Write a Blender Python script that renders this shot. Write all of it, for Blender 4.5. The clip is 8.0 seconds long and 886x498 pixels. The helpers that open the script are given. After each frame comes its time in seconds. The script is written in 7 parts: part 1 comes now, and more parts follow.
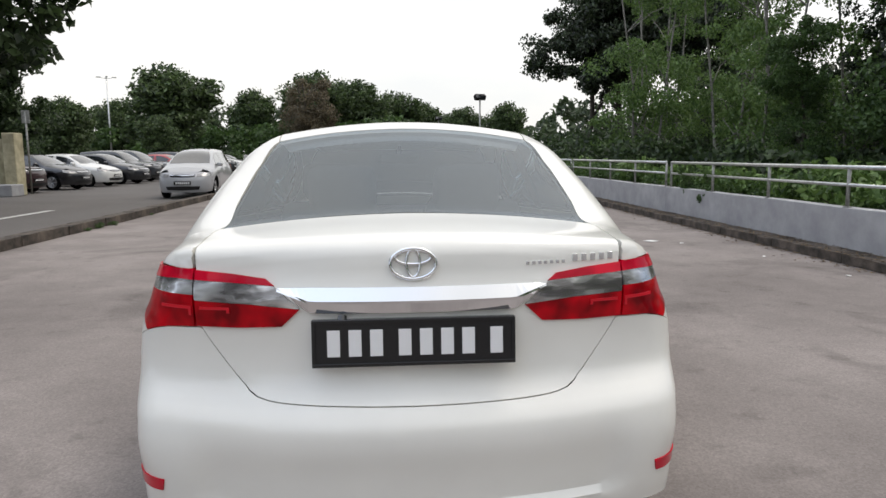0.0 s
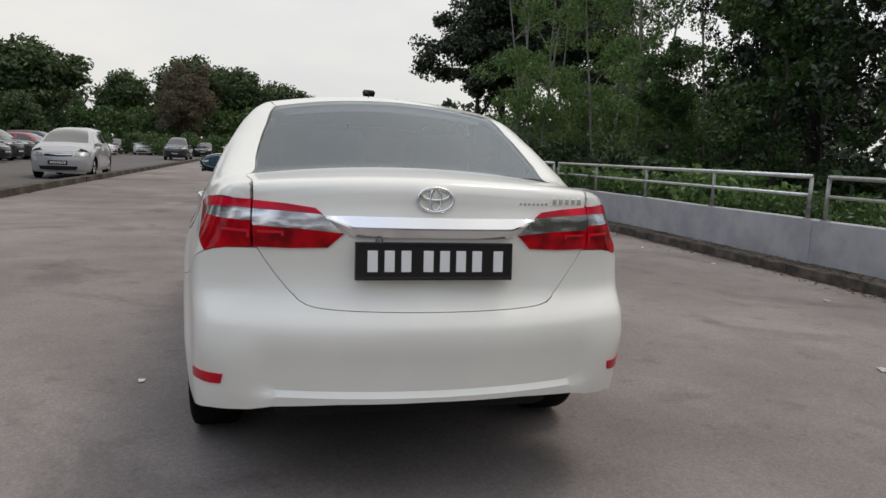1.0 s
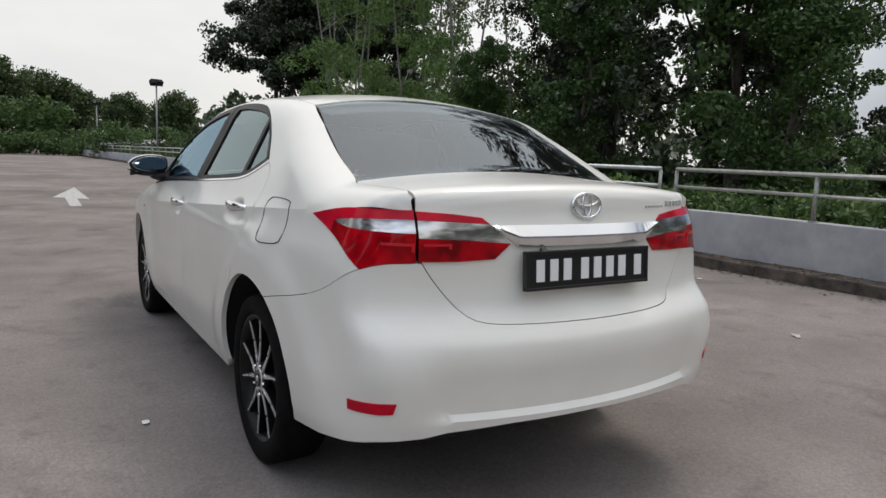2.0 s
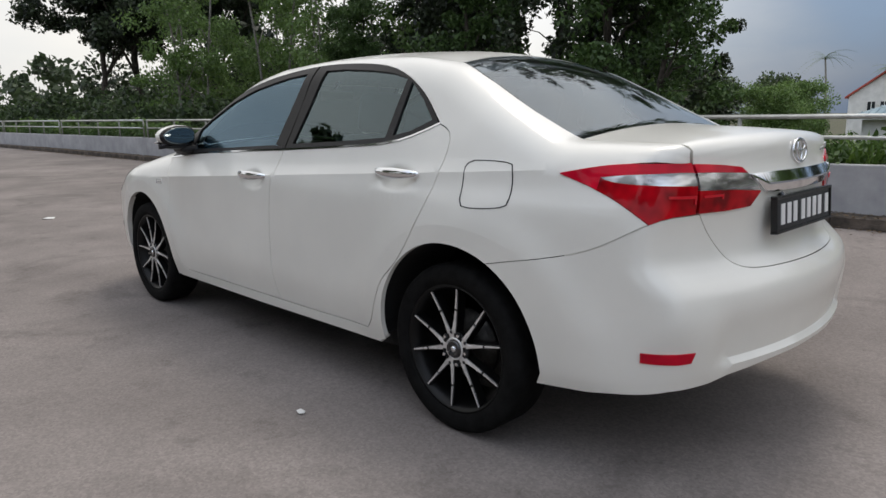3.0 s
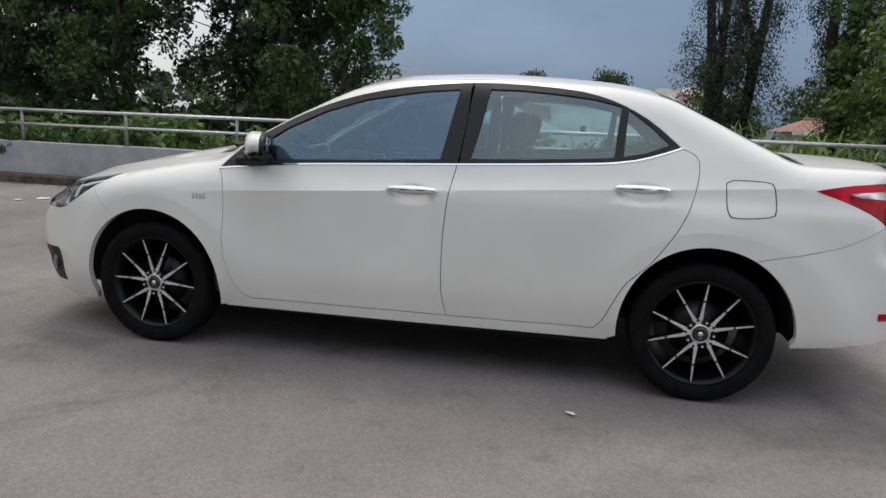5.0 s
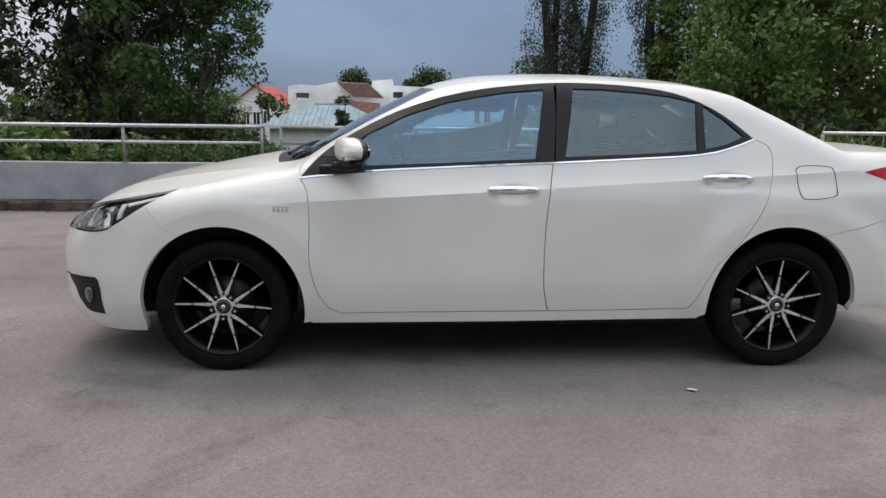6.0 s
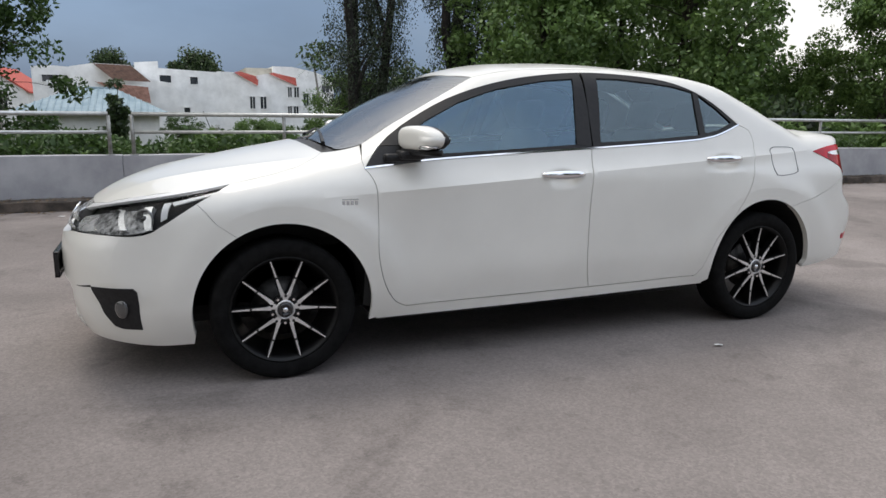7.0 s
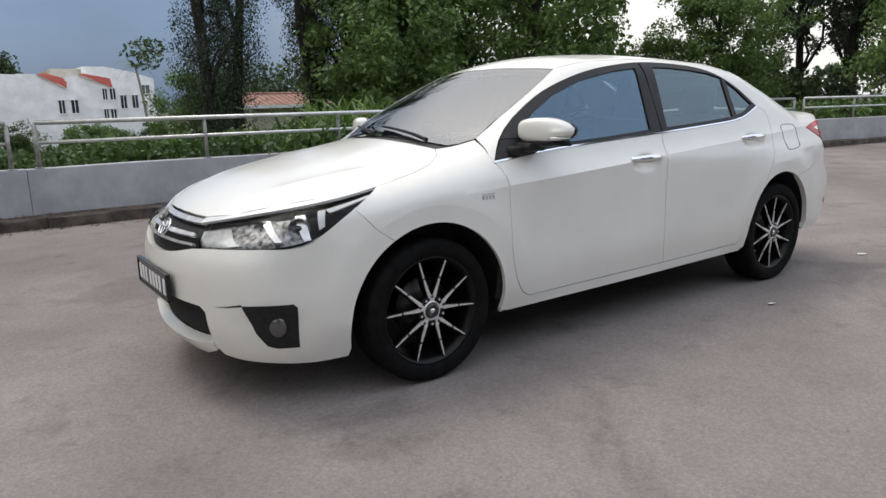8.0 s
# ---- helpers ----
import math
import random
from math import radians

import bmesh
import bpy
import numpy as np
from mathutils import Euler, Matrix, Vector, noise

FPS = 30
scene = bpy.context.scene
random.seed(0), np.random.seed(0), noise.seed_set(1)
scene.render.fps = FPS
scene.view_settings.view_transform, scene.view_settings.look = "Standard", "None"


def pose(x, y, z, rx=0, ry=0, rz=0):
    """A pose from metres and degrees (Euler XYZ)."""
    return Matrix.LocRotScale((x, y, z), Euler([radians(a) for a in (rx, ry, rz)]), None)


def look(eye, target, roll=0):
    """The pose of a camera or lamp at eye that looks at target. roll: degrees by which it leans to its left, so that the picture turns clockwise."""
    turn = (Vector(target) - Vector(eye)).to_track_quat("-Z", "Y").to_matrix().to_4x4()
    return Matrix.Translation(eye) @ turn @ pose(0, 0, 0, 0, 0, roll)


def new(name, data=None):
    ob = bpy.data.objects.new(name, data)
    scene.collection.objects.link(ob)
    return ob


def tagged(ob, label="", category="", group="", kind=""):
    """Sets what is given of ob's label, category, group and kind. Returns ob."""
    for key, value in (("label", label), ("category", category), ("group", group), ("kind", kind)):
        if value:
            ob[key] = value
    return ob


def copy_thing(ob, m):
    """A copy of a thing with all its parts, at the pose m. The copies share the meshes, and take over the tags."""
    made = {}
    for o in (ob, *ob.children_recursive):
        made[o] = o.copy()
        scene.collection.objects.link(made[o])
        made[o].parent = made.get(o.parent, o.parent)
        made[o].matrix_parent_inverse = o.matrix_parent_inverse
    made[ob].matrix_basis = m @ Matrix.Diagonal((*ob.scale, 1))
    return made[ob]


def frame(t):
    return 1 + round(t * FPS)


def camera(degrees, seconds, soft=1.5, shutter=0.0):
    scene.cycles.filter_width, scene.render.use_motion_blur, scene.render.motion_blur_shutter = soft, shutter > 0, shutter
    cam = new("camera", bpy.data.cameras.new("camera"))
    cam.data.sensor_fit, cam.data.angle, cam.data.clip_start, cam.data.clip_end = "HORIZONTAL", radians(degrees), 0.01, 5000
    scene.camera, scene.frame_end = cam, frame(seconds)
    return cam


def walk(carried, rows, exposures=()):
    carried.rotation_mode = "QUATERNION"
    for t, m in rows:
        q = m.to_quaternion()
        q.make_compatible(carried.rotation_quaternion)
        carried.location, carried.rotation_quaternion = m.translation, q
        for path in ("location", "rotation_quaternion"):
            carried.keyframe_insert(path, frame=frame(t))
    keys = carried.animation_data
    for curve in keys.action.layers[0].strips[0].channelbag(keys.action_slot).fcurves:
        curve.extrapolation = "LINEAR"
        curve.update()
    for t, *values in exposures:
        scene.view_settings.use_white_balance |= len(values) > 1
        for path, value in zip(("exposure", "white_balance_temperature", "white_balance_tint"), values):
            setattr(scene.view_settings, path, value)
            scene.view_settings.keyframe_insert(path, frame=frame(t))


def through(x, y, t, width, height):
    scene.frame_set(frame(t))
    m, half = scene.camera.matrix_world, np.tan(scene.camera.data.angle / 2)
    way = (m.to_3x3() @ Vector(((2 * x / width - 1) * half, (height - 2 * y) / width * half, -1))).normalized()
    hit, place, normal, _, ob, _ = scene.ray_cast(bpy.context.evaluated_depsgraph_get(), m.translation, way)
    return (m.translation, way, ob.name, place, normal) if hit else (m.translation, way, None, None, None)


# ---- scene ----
cam = camera(65.1, 8.0)
PATH = [
    (0, (-0.05, -1.624, 1.299), (0.094, 0.353, 1.029), -0.5),
    (0.5, (-0.182, -1.939, 1.249), (-0.107, 0.017, 0.84), -0.7),
    (1, (-0.517, -2.045, 1.169), (-0.029, -0.124, 0.901), 2.4),
    (1.2, (-0.708, -1.995, 1.149), (-0.059, -0.123, 0.875), 3.0),
    (2.3, (-1.829, -1.296, 1.176), (-0.692, 0.33, 0.922), 1.1),
    (2.5, (-2.019, -1.129, 1.18), (-0.817, 0.449, 0.919), 0.6),
    (3, (-2.511, -0.734, 1.153), (-1.139, 0.671, 0.775), -0.6),
    (3.5, (-2.933, -0.287, 1.148), (-1.265, 0.749, 0.77), 1.6),
    (4, (-3.388, 0.276, 1.153), (-1.615, 1.134, 0.804), 2.3),
    (4.5, (-3.702, 0.894, 1.166), (-1.836, 1.512, 0.796), 3.1),
    (5, (-3.941, 1.534, 1.205), (-2.012, 1.913, 0.84), 2.4),
    (5.2, (-4.016, 1.775, 1.222), (-2.07, 2.064, 0.862), 1.9),
    (5.75, (-4.068, 2.475, 1.203), (-2.11, 2.485, 0.843), 1.1),
    (6.3, (-3.966, 3.19, 1.175), (-2.019, 2.911, 0.813), 0.5),
    (6.5, (-3.926, 3.435, 1.171), (-2.006, 3.014, 0.799), 0.7),
    (7, (-3.778, 4.122, 1.181), (-1.957, 3.393, 0.791), 0.7),
    (7.5, (-3.509, 4.706, 1.169), (-1.804, 3.739, 0.771), 0.4),
    (8, (-3.176, 5.286, 1.189), (-1.577, 4.156, 0.779), -1.5),
]
EXPOSURE = [(0.0, 0.60, 6750, 11), (0.5, 0.40, 6800, 11), (1.0, 0.22, 6800, 11), (2.5, 0.38, 6800, 11), (3.5, 0.39, 6750, 11), (5.0, 0.44, 6750, 11), (6.5, 0.57, 6700, 11), (8.0, 0.59, 6680, 11)]
walk(cam, [(t, look(eye, target, roll)) for t, eye, target, roll in PATH], EXPOSURE)

# ---- world and sun: a bright hazy sky ahead, a blue-grey rain cloud over the houses ----
SUN_UP, SUN_ROUND = radians(63), radians(70)
world = bpy.data.worlds.new("sky")
scene.world = world
world.use_nodes = True
wt = world.node_tree
wt.nodes.clear()


def wnode(kind, **props):
    n = wt.nodes.new(kind)
    for key, value in props.items():
        n.inputs[key].default_value = value
    return n


geo = wnode("ShaderNodeTexCoord")
sky = wt.nodes.new("ShaderNodeTexSky")
sky.sky_type = "NISHITA"
sky.sun_disc = False
sky.sun_elevation, sky.sun_rotation = SUN_UP, SUN_ROUND
sky.dust_density = 3.0
nishita = wnode("ShaderNodeMix")
nishita.data_type = "RGBA"
sky_gain = wnode("ShaderNodeVectorMath")
sky_gain.operation = "SCALE"
sky_gain.inputs["Scale"].default_value = 0.10
wt.links.new(sky.outputs[0], sky_gain.inputs[0])
# how far a direction points towards the rain cloud
storm = wnode("ShaderNodeVectorMath")
storm.operation = "DOT_PRODUCT"
storm.inputs[1].default_value = Vector((0.985, -0.03, -0.12)).normalized()
wt.links.new(geo.outputs["Generated"], storm.inputs[0])
storm_ramp = wnode("ShaderNodeMapRange", **{"From Min": 0.70, "From Max": 0.97})
storm_ramp.interpolation_type = "SMOOTHSTEP"
stretch = wnode("ShaderNodeMapping")
stretch.inputs["Scale"].default_value = (1.0, 1.0, 2.6)
wt.links.new(geo.outputs["Generated"], stretch.inputs[0])
billow = wnode("ShaderNodeTexNoise", Scale=2.1, Detail=7.0, Roughness=0.55)
wt.links.new(stretch.outputs[0], billow.inputs["Vector"])
wisp = wnode("ShaderNodeMapRange", **{"From Min": 0.36, "From Max": 0.66})
wt.links.new(billow.outputs[0], wisp.inputs[0])
jitter = wnode("ShaderNodeMath")
jitter.operation = "MULTIPLY_ADD"
jitter.inputs[1].default_value = 0.22
wt.links.new(billow.outputs[0], jitter.inputs[0])
wt.links.new(storm.outputs["Value"], jitter.inputs[2])
shift = wnode("ShaderNodeMath")
shift.operation = "SUBTRACT"
shift.inputs[1].default_value = 0.11
wt.links.new(jitter.outputs[0], shift.inputs[0])
wt.links.new(shift.outputs[0], storm_ramp.inputs[0])
bright = wnode("ShaderNodeMix")
bright.data_type = "RGBA"
bright.inputs[6].default_value = (0.55, 0.57, 0.585, 1)
bright.inputs[7].default_value = (0.66, 0.655, 0.635, 1)
wt.links.new(wisp.outputs[0], bright.inputs[0])
# broken cloud with blue between it, away from the haze ahead
broken = wnode("ShaderNodeMix")
broken.data_type = "RGBA"
broken.inputs[6].default_value = (0.64, 0.74, 0.92, 1)
broken.inputs[7].default_value = (1.22, 1.21, 1.18, 1)
thin = wnode("ShaderNodeMapRange", **{"From Min": 0.55, "From Max": 0.80})
wt.links.new(billow.outputs[0], thin.inputs[0])
wt.links.new(thin.outputs[0], broken.inputs[0])
west = wnode("ShaderNodeVectorMath")
west.operation = "DOT_PRODUCT"
west.inputs[1].default_value = Vector((-0.68, -0.36, 0.62)).normalized()
wt.links.new(geo.outputs["Generated"], west.inputs[0])
west_ramp = wnode("ShaderNodeMapRange", **{"From Min": 0.45, "From Max": 0.93})
west_ramp.interpolation_type = "SMOOTHSTEP"
wt.links.new(west.outputs["Value"], west_ramp.inputs[0])
open_sky = wnode("ShaderNodeMix")
open_sky.data_type = "RGBA"
wt.links.new(west_ramp.outputs[0], open_sky.inputs[0])
wt.links.new(bright.outputs[2], open_sky.inputs[6])
wt.links.new(broken.outputs[2], open_sky.inputs[7])
dark = wnode("ShaderNodeMix")
dark.data_type = "RGBA"
dark.inputs[6].default_value = (0.046, 0.086, 0.155, 1)
dark.inputs[7].default_value = (0.088, 0.146, 0.240, 1)
wt.links.new(wisp.outputs[0], dark.inputs[0])
clouds = wnode("ShaderNodeMix")
clouds.data_type = "RGBA"
wt.links.new(storm_ramp.outputs[0], clouds.inputs[0])
wt.links.new(open_sky.outputs[2], clouds.inputs[6])
wt.links.new(dark.outputs[2], clouds.inputs[7])
nishita.inputs[0].default_value = 0.86
wt.links.new(sky_gain.outputs[0], nishita.inputs[6])
wt.links.new(clouds.outputs[2], nishita.inputs[7])
# the haze is brighter round the veiled sun
aureole = wnode("ShaderNodeVectorMath")
aureole.operation = "DOT_PRODUCT"
aureole.inputs[1].default_value = (math.cos(SUN_UP) * math.sin(SUN_ROUND), math.cos(SUN_UP) * math.cos(SUN_ROUND), math.sin(SUN_UP))
wt.links.new(geo.outputs["Generated"], aureole.inputs[0])
veil = wnode("ShaderNodeMapRange", **{"From Min": 0.40, "From Max": 1.0, "To Min": 1.0, "To Max": 1.4})
wt.links.new(aureole.outputs["Value"], veil.inputs[0])
glow = wnode("ShaderNodeVectorMath")
glow.operation = "SCALE"
wt.links.new(nishita.outputs[2], glow.inputs[0])
wt.links.new(veil.outputs[0], glow.inputs["Scale"])
backg = wnode("ShaderNodeBackground", Strength=1.19)
wt.links.new(glow.outputs[0], backg.inputs[0])
wout = wt.nodes.new("ShaderNodeOutputWorld")
wt.links.new(backg.outputs[0], wout.inputs[0])

sun_data = bpy.data.lights.new("sun", "SUN")
sun_data.energy, sun_data.angle, sun_data.color = 0.66, radians(20), (1.0, 0.95, 0.88)
sun = new("sun", sun_data)
sun.matrix_world = look((0, 0, 30), (-30 * math.cos(SUN_UP) * math.sin(SUN_ROUND) / math.sin(SUN_UP), -30 * math.cos(SUN_UP) * math.cos(SUN_ROUND) / math.sin(SUN_UP), 0))
tagged(sun, "soft hazy daylight from a high sun", "sun", kind="structure")

# ---- small tools ----
def material(name, colour, rough=0.6, metal=0.0, **more):
    m = bpy.data.materials.new(name)
    m.use_nodes = True
    p = m.node_tree.nodes["Principled BSDF"]
    p.inputs["Base Color"].default_value = (*colour, 1)
    p.inputs["Roughness"].default_value = rough
    p.inputs["Metallic"].default_value = metal
    for key, value in more.items():
        p.inputs[key.replace("_", " ")].default_value = value
    return m


def link(m, a, b):
    m.node_tree.links.new(a, b)


def node(m, kind, **props):
    n = m.node_tree.nodes.new(kind)
    for key, value in props.items():
        n.inputs[key].default_value = value
    return n


def mottled(m, colours, scale, detail=5.0, bump=0.0, bump_scale=None, spread=(0.35, 0.65), second=None, coords="Object"):
    """Base colour from noise between colours, with a finer noise as relief. second: (scale, amount) of a broader stain."""
    p = m.node_tree.nodes["Principled BSDF"]
    tc = node(m, "ShaderNodeTexCoord")
    n = node(m, "ShaderNodeTexNoise", Scale=scale, Detail=detail, Roughness=0.6)
    link(m, tc.outputs[coords], n.inputs["Vector"])
    r = node(m, "ShaderNodeValToRGB")
    r.color_ramp.elements[0].position, r.color_ramp.elements[1].position = spread
    r.color_ramp.elements[0].color = (*colours[0], 1)
    r.color_ramp.elements[1].color = (*colours[1], 1)
    link(m, n.outputs[0], r.inputs[0])
    last = r.outputs[0]
    if second:
        s = node(m, "ShaderNodeTexNoise", Scale=second[0], Detail=4.0)
        link(m, tc.outputs[coords], s.inputs["Vector"])
        mr = node(m, "ShaderNodeMapRange", **{"From Min": 0.3, "From Max": 0.7, "To Min": 1 - second[1], "To Max": 1 + second[1]})
        link(m, s.outputs[0], mr.inputs[0])
        v = node(m, "ShaderNodeVectorMath")
        v.operation = "SCALE"
        link(m, last, v.inputs[0])
        link(m, mr.outputs[0], v.inputs["Scale"])
        last = v.outputs[0]
    link(m, last, p.inputs["Base Color"])
    if bump:
        f = node(m, "ShaderNodeTexNoise", Scale=bump_scale or scale * 3, Detail=4.0)
        link(m, tc.outputs[coords], f.inputs["Vector"])
        b = node(m, "ShaderNodeBump", Strength=bump, Distance=0.02)
        link(m, f.outputs[0], b.inputs["Height"])
        link(m, b.outputs[0], p.inputs["Normal"])
    return m


def mesh_of(bm, mat, smooth=False):
    me = bpy.data.meshes.new("mesh")
    bm.normal_update()
    bm.to_mesh(me)
    bm.free()
    me.materials.append(mat)
    if smooth:
        me.polygons.foreach_set("use_smooth", [True] * len(me.polygons))
    return me


def part(name, bm, mat, parent=None, label="", smooth=False):
    me = bm if isinstance(bm, bpy.types.Mesh) else mesh_of(bm, mat, smooth)
    ob = new(name, me)
    ob.parent = parent
    return tagged(ob, label) if label else ob


def empty(name, m, label, category, group="", kind=""):
    ob = new(name)
    ob.matrix_world = m
    return tagged(ob, label, category, group, kind)


def box(bm, lo, hi, bevel=0.0, m=None):
    """A box from corner to corner, bevelled, into bm."""
    tmp = bmesh.new()
    bmesh.ops.create_cube(tmp, size=1.0)
    lo, hi = Vector(lo), Vector(hi)
    bmesh.ops.transform(tmp, verts=tmp.verts, matrix=Matrix.LocRotScale((lo + hi) / 2, None, hi - lo))
    if bevel:
        bmesh.ops.bevel(tmp, geom=tmp.edges[:], offset=bevel, segments=2, affect="EDGES", profile=0.5)
    if m:
        bmesh.ops.transform(tmp, verts=tmp.verts, matrix=m)
    add(bm, tmp)
    return bm


def add(bm, tmp):
    me = bpy.data.meshes.new("tmp")
    tmp.to_mesh(me)
    tmp.free()
    bm.from_mesh(me)
    bpy.data.meshes.remove(me)


def tube(bm, a, b, r, r2=None, seg=12, caps=True):
    """A round bar from a to b into bm."""
    a, b = Vector(a), Vector(b)
    d = b - a
    tmp = bmesh.new()
    bmesh.ops.create_cone(tmp, cap_ends=caps, segments=seg, radius1=r, radius2=r if r2 is None else r2, depth=d.length)
    bmesh.ops.transform(tmp, verts=tmp.verts, matrix=Matrix.Translation((a + b) / 2) @ d.to_track_quat("Z", "Y").to_matrix().to_4x4())
    add(bm, tmp)
    return bm


def lathe(bm, profile, seg=48, axis="x", m=None):
    """Turns a profile of (along, radius) round the axis."""
    tmp = bmesh.new()
    rings = []
    for a, r in profile:
        ring = []
        for i in range(seg):
            t = 2 * math.pi * i / seg
            ring.append(tmp.verts.new((a, r * math.cos(t), r * math.sin(t))))
        rings.append(ring)
    for p, q in zip(rings, rings[1:]):
        for i in range(seg):
            tmp.faces.new((p[i], p[(i + 1) % seg], q[(i + 1) % seg], q[i]))
    bmesh.ops.remove_doubles(tmp, verts=tmp.verts, dist=1e-5)
    bmesh.ops.recalc_face_normals(tmp, faces=tmp.faces)
    if m:
        bmesh.ops.transform(tmp, verts=tmp.verts, matrix=m)
    add(bm, tmp)
    return bm


def curve(*points):
    """A smooth function through (at, value) points."""
    px = np.array([p[0] for p in points], float)
    py = np.array([p[1] for p in points], float)
    if px[0] > px[-1]:
        px, py = px[::-1], py[::-1]
    d = np.diff(py) / np.diff(px)
    slope = np.concatenate(([d[0]], np.where(d[:-1] * d[1:] > 0, 2 * d[:-1] * d[1:] / np.where(d[:-1] + d[1:] == 0, 1, d[:-1] + d[1:]), 0), [d[-1]]))

    def at(v):
        v = np.clip(np.asarray(v, float), px[0], px[-1])
        i = np.clip(np.searchsorted(px, v) - 1, 0, len(px) - 2)
        h = px[i + 1] - px[i]
        t = (v - px[i]) / h
        return (py[i] * (1 + 2 * t) * (1 - t) ** 2 + slope[i] * h * t * (1 - t) ** 2 + py[i + 1] * t * t * (3 - 2 * t) + slope[i + 1] * h * t * t * (t - 1))
    return at

# ---- materials ----
def car_paint(name, colour, coat=0.7, rough=0.34):
    """Solid paint under lacquer, with a faint pearl mottling and road film."""
    m = material(name, colour, rough, Coat_Weight=coat, Coat_Roughness=0.07)
    p = m.node_tree.nodes["Principled BSDF"]
    p.inputs["Specular IOR Level"].default_value = 0.35
    tc = node(m, "ShaderNodeTexCoord")
    film = node(m, "ShaderNodeTexNoise", Scale=2.3, Detail=6.0)
    link(m, tc.outputs["Object"], film.inputs["Vector"])
    mr = node(m, "ShaderNodeMapRange", **{"From Min": 0.3, "From Max": 0.7, "To Min": 0.94, "To Max": 1.03})
    link(m, film.outputs[0], mr.inputs[0])
    v = node(m, "ShaderNodeVectorMath")
    v.operation = "SCALE"
    v.inputs[0].default_value = colour
    link(m, mr.outputs[0], v.inputs["Scale"])
    link(m, v.outputs[0], p.inputs["Base Color"])
    fine = node(m, "ShaderNodeTexNoise", Scale=900.0, Detail=1.0)
    link(m, tc.outputs["Object"], fine.inputs["Vector"])
    b = node(m, "ShaderNodeBump", Strength=0.03, Distance=0.001)
    link(m, fine.outputs[0], b.inputs["Height"])
    link(m, b.outputs[0], p.inputs["Normal"])
    return m


def glazing(name, tint, ior=1.5, sheen=(1, 1, 1)):
    """A tinted pane: lets tinted light through and mirrors by Fresnel."""
    m = bpy.data.materials.new(name)
    m.use_nodes = True
    m.node_tree.nodes.clear()
    t = node(m, "ShaderNodeBsdfTransparent", Color=(*tint, 1))
    g = node(m, "ShaderNodeBsdfGlossy", Roughness=0.01, Color=(*sheen, 1))
    f = node(m, "ShaderNodeFresnel", IOR=ior)
    mix = node(m, "ShaderNodeMixShader")
    out = node(m, "ShaderNodeOutputMaterial")
    link(m, f.outputs[0], mix.inputs[0])
    link(m, t.outputs[0], mix.inputs[1])
    link(m, g.outputs[0], mix.inputs[2])
    link(m, mix.outputs[0], out.inputs[0])
    return m


PEARL = (0.80, 0.788, 0.735)
paint = car_paint("pearl_white_paint", PEARL)
black_plastic = mottled(material("black_plastic", (0.02, 0.02, 0.02), 0.45), ((0.016, 0.016, 0.017), (0.026, 0.026, 0.027)), 60, bump=0.08)
black_plastic.node_tree.nodes["Principled BSDF"].inputs["Specular IOR Level"].default_value = 0.22
gloss_black = material("gloss_black", (0.012, 0.012, 0.014), 0.12, Coat_Weight=0.6, Coat_Roughness=0.03)
void_black = material("underbody_black", (0.008, 0.008, 0.008), 0.9)
rubber = mottled(material("tyre_rubber", (0.02, 0.02, 0.02), 0.75), ((0.006, 0.006, 0.006), (0.011, 0.011, 0.011)), 25, bump=0.1)
rubber.node_tree.nodes["Principled BSDF"].inputs["Specular IOR Level"].default_value = 0.06
mirror_tint = material("mirror_glass", (0.20, 0.24, 0.25), 0.03, 1.0)
chrome = material("chrome", (0.82, 0.83, 0.85), 0.07, 1.0)
satin_silver = mottled(material("machined_silver", (0.7, 0.7, 0.7), 0.26, 0.65), ((0.64, 0.64, 0.64), (0.90, 0.90, 0.89)), 24, detail=3.0)
rim_black = material("rim_black", (0.004, 0.004, 0.004), 0.4, Specular_IOR_Level=0.25)
pillar_black = mottled(material("satin_pillar_black", (0.012, 0.011, 0.011), 0.5, Specular_IOR_Level=0.3), ((0.009, 0.0085, 0.0085), (0.014, 0.013, 0.013)), 40)
disc_metal = mottled(material("brake_disc", (0.2, 0.19, 0.18), 0.45, 0.9), ((0.03, 0.029, 0.028), (0.07, 0.067, 0.064)), 30)
red_lens = mottled(material("red_lens", (0.5, 0.002, 0.022), 0.3, Coat_Weight=0.8, Coat_Roughness=0.02, Coat_IOR=1.28, Specular_IOR_Level=0.06), ((0.42, 0.002, 0.018), (0.66, 0.004, 0.028)), 9, detail=2.0)
deep_red_lens = mottled(material("deep_red_lens", (0.38, 0.0, 0.006), 0.3, Coat_Weight=0.8, Coat_Roughness=0.02, Coat_IOR=1.28, Specular_IOR_Level=0.06), ((0.17, 0.0, 0.003), (0.56, 0.001, 0.009)), 11, detail=2.0)
clear_lens = material("clear_reflector_lens", (0.62, 0.62, 0.62), 0.18, 0.7, Coat_Weight=1.0, Coat_Roughness=0.02)
p_ = clear_lens.node_tree.nodes["Principled BSDF"]
tc_ = node(clear_lens, "ShaderNodeTexCoord")
map_ = node(clear_lens, "ShaderNodeMapping")
map_.inputs["Scale"].default_value = (9.0, 9.0, 26.0)
link(clear_lens, tc_.outputs["Object"], map_.inputs[0])
w_ = node(clear_lens, "ShaderNodeTexNoise", Scale=1.0, Detail=2.0)
link(clear_lens, map_.outputs[0], w_.inputs["Vector"])
# bright and dark reflections of the lamp's chrome, put into the base colour
facet_glints = node(clear_lens, "ShaderNodeValToRGB")
facet_glints.color_ramp.elements[0].position, facet_glints.color_ramp.elements[1].position = 0.38, 0.62
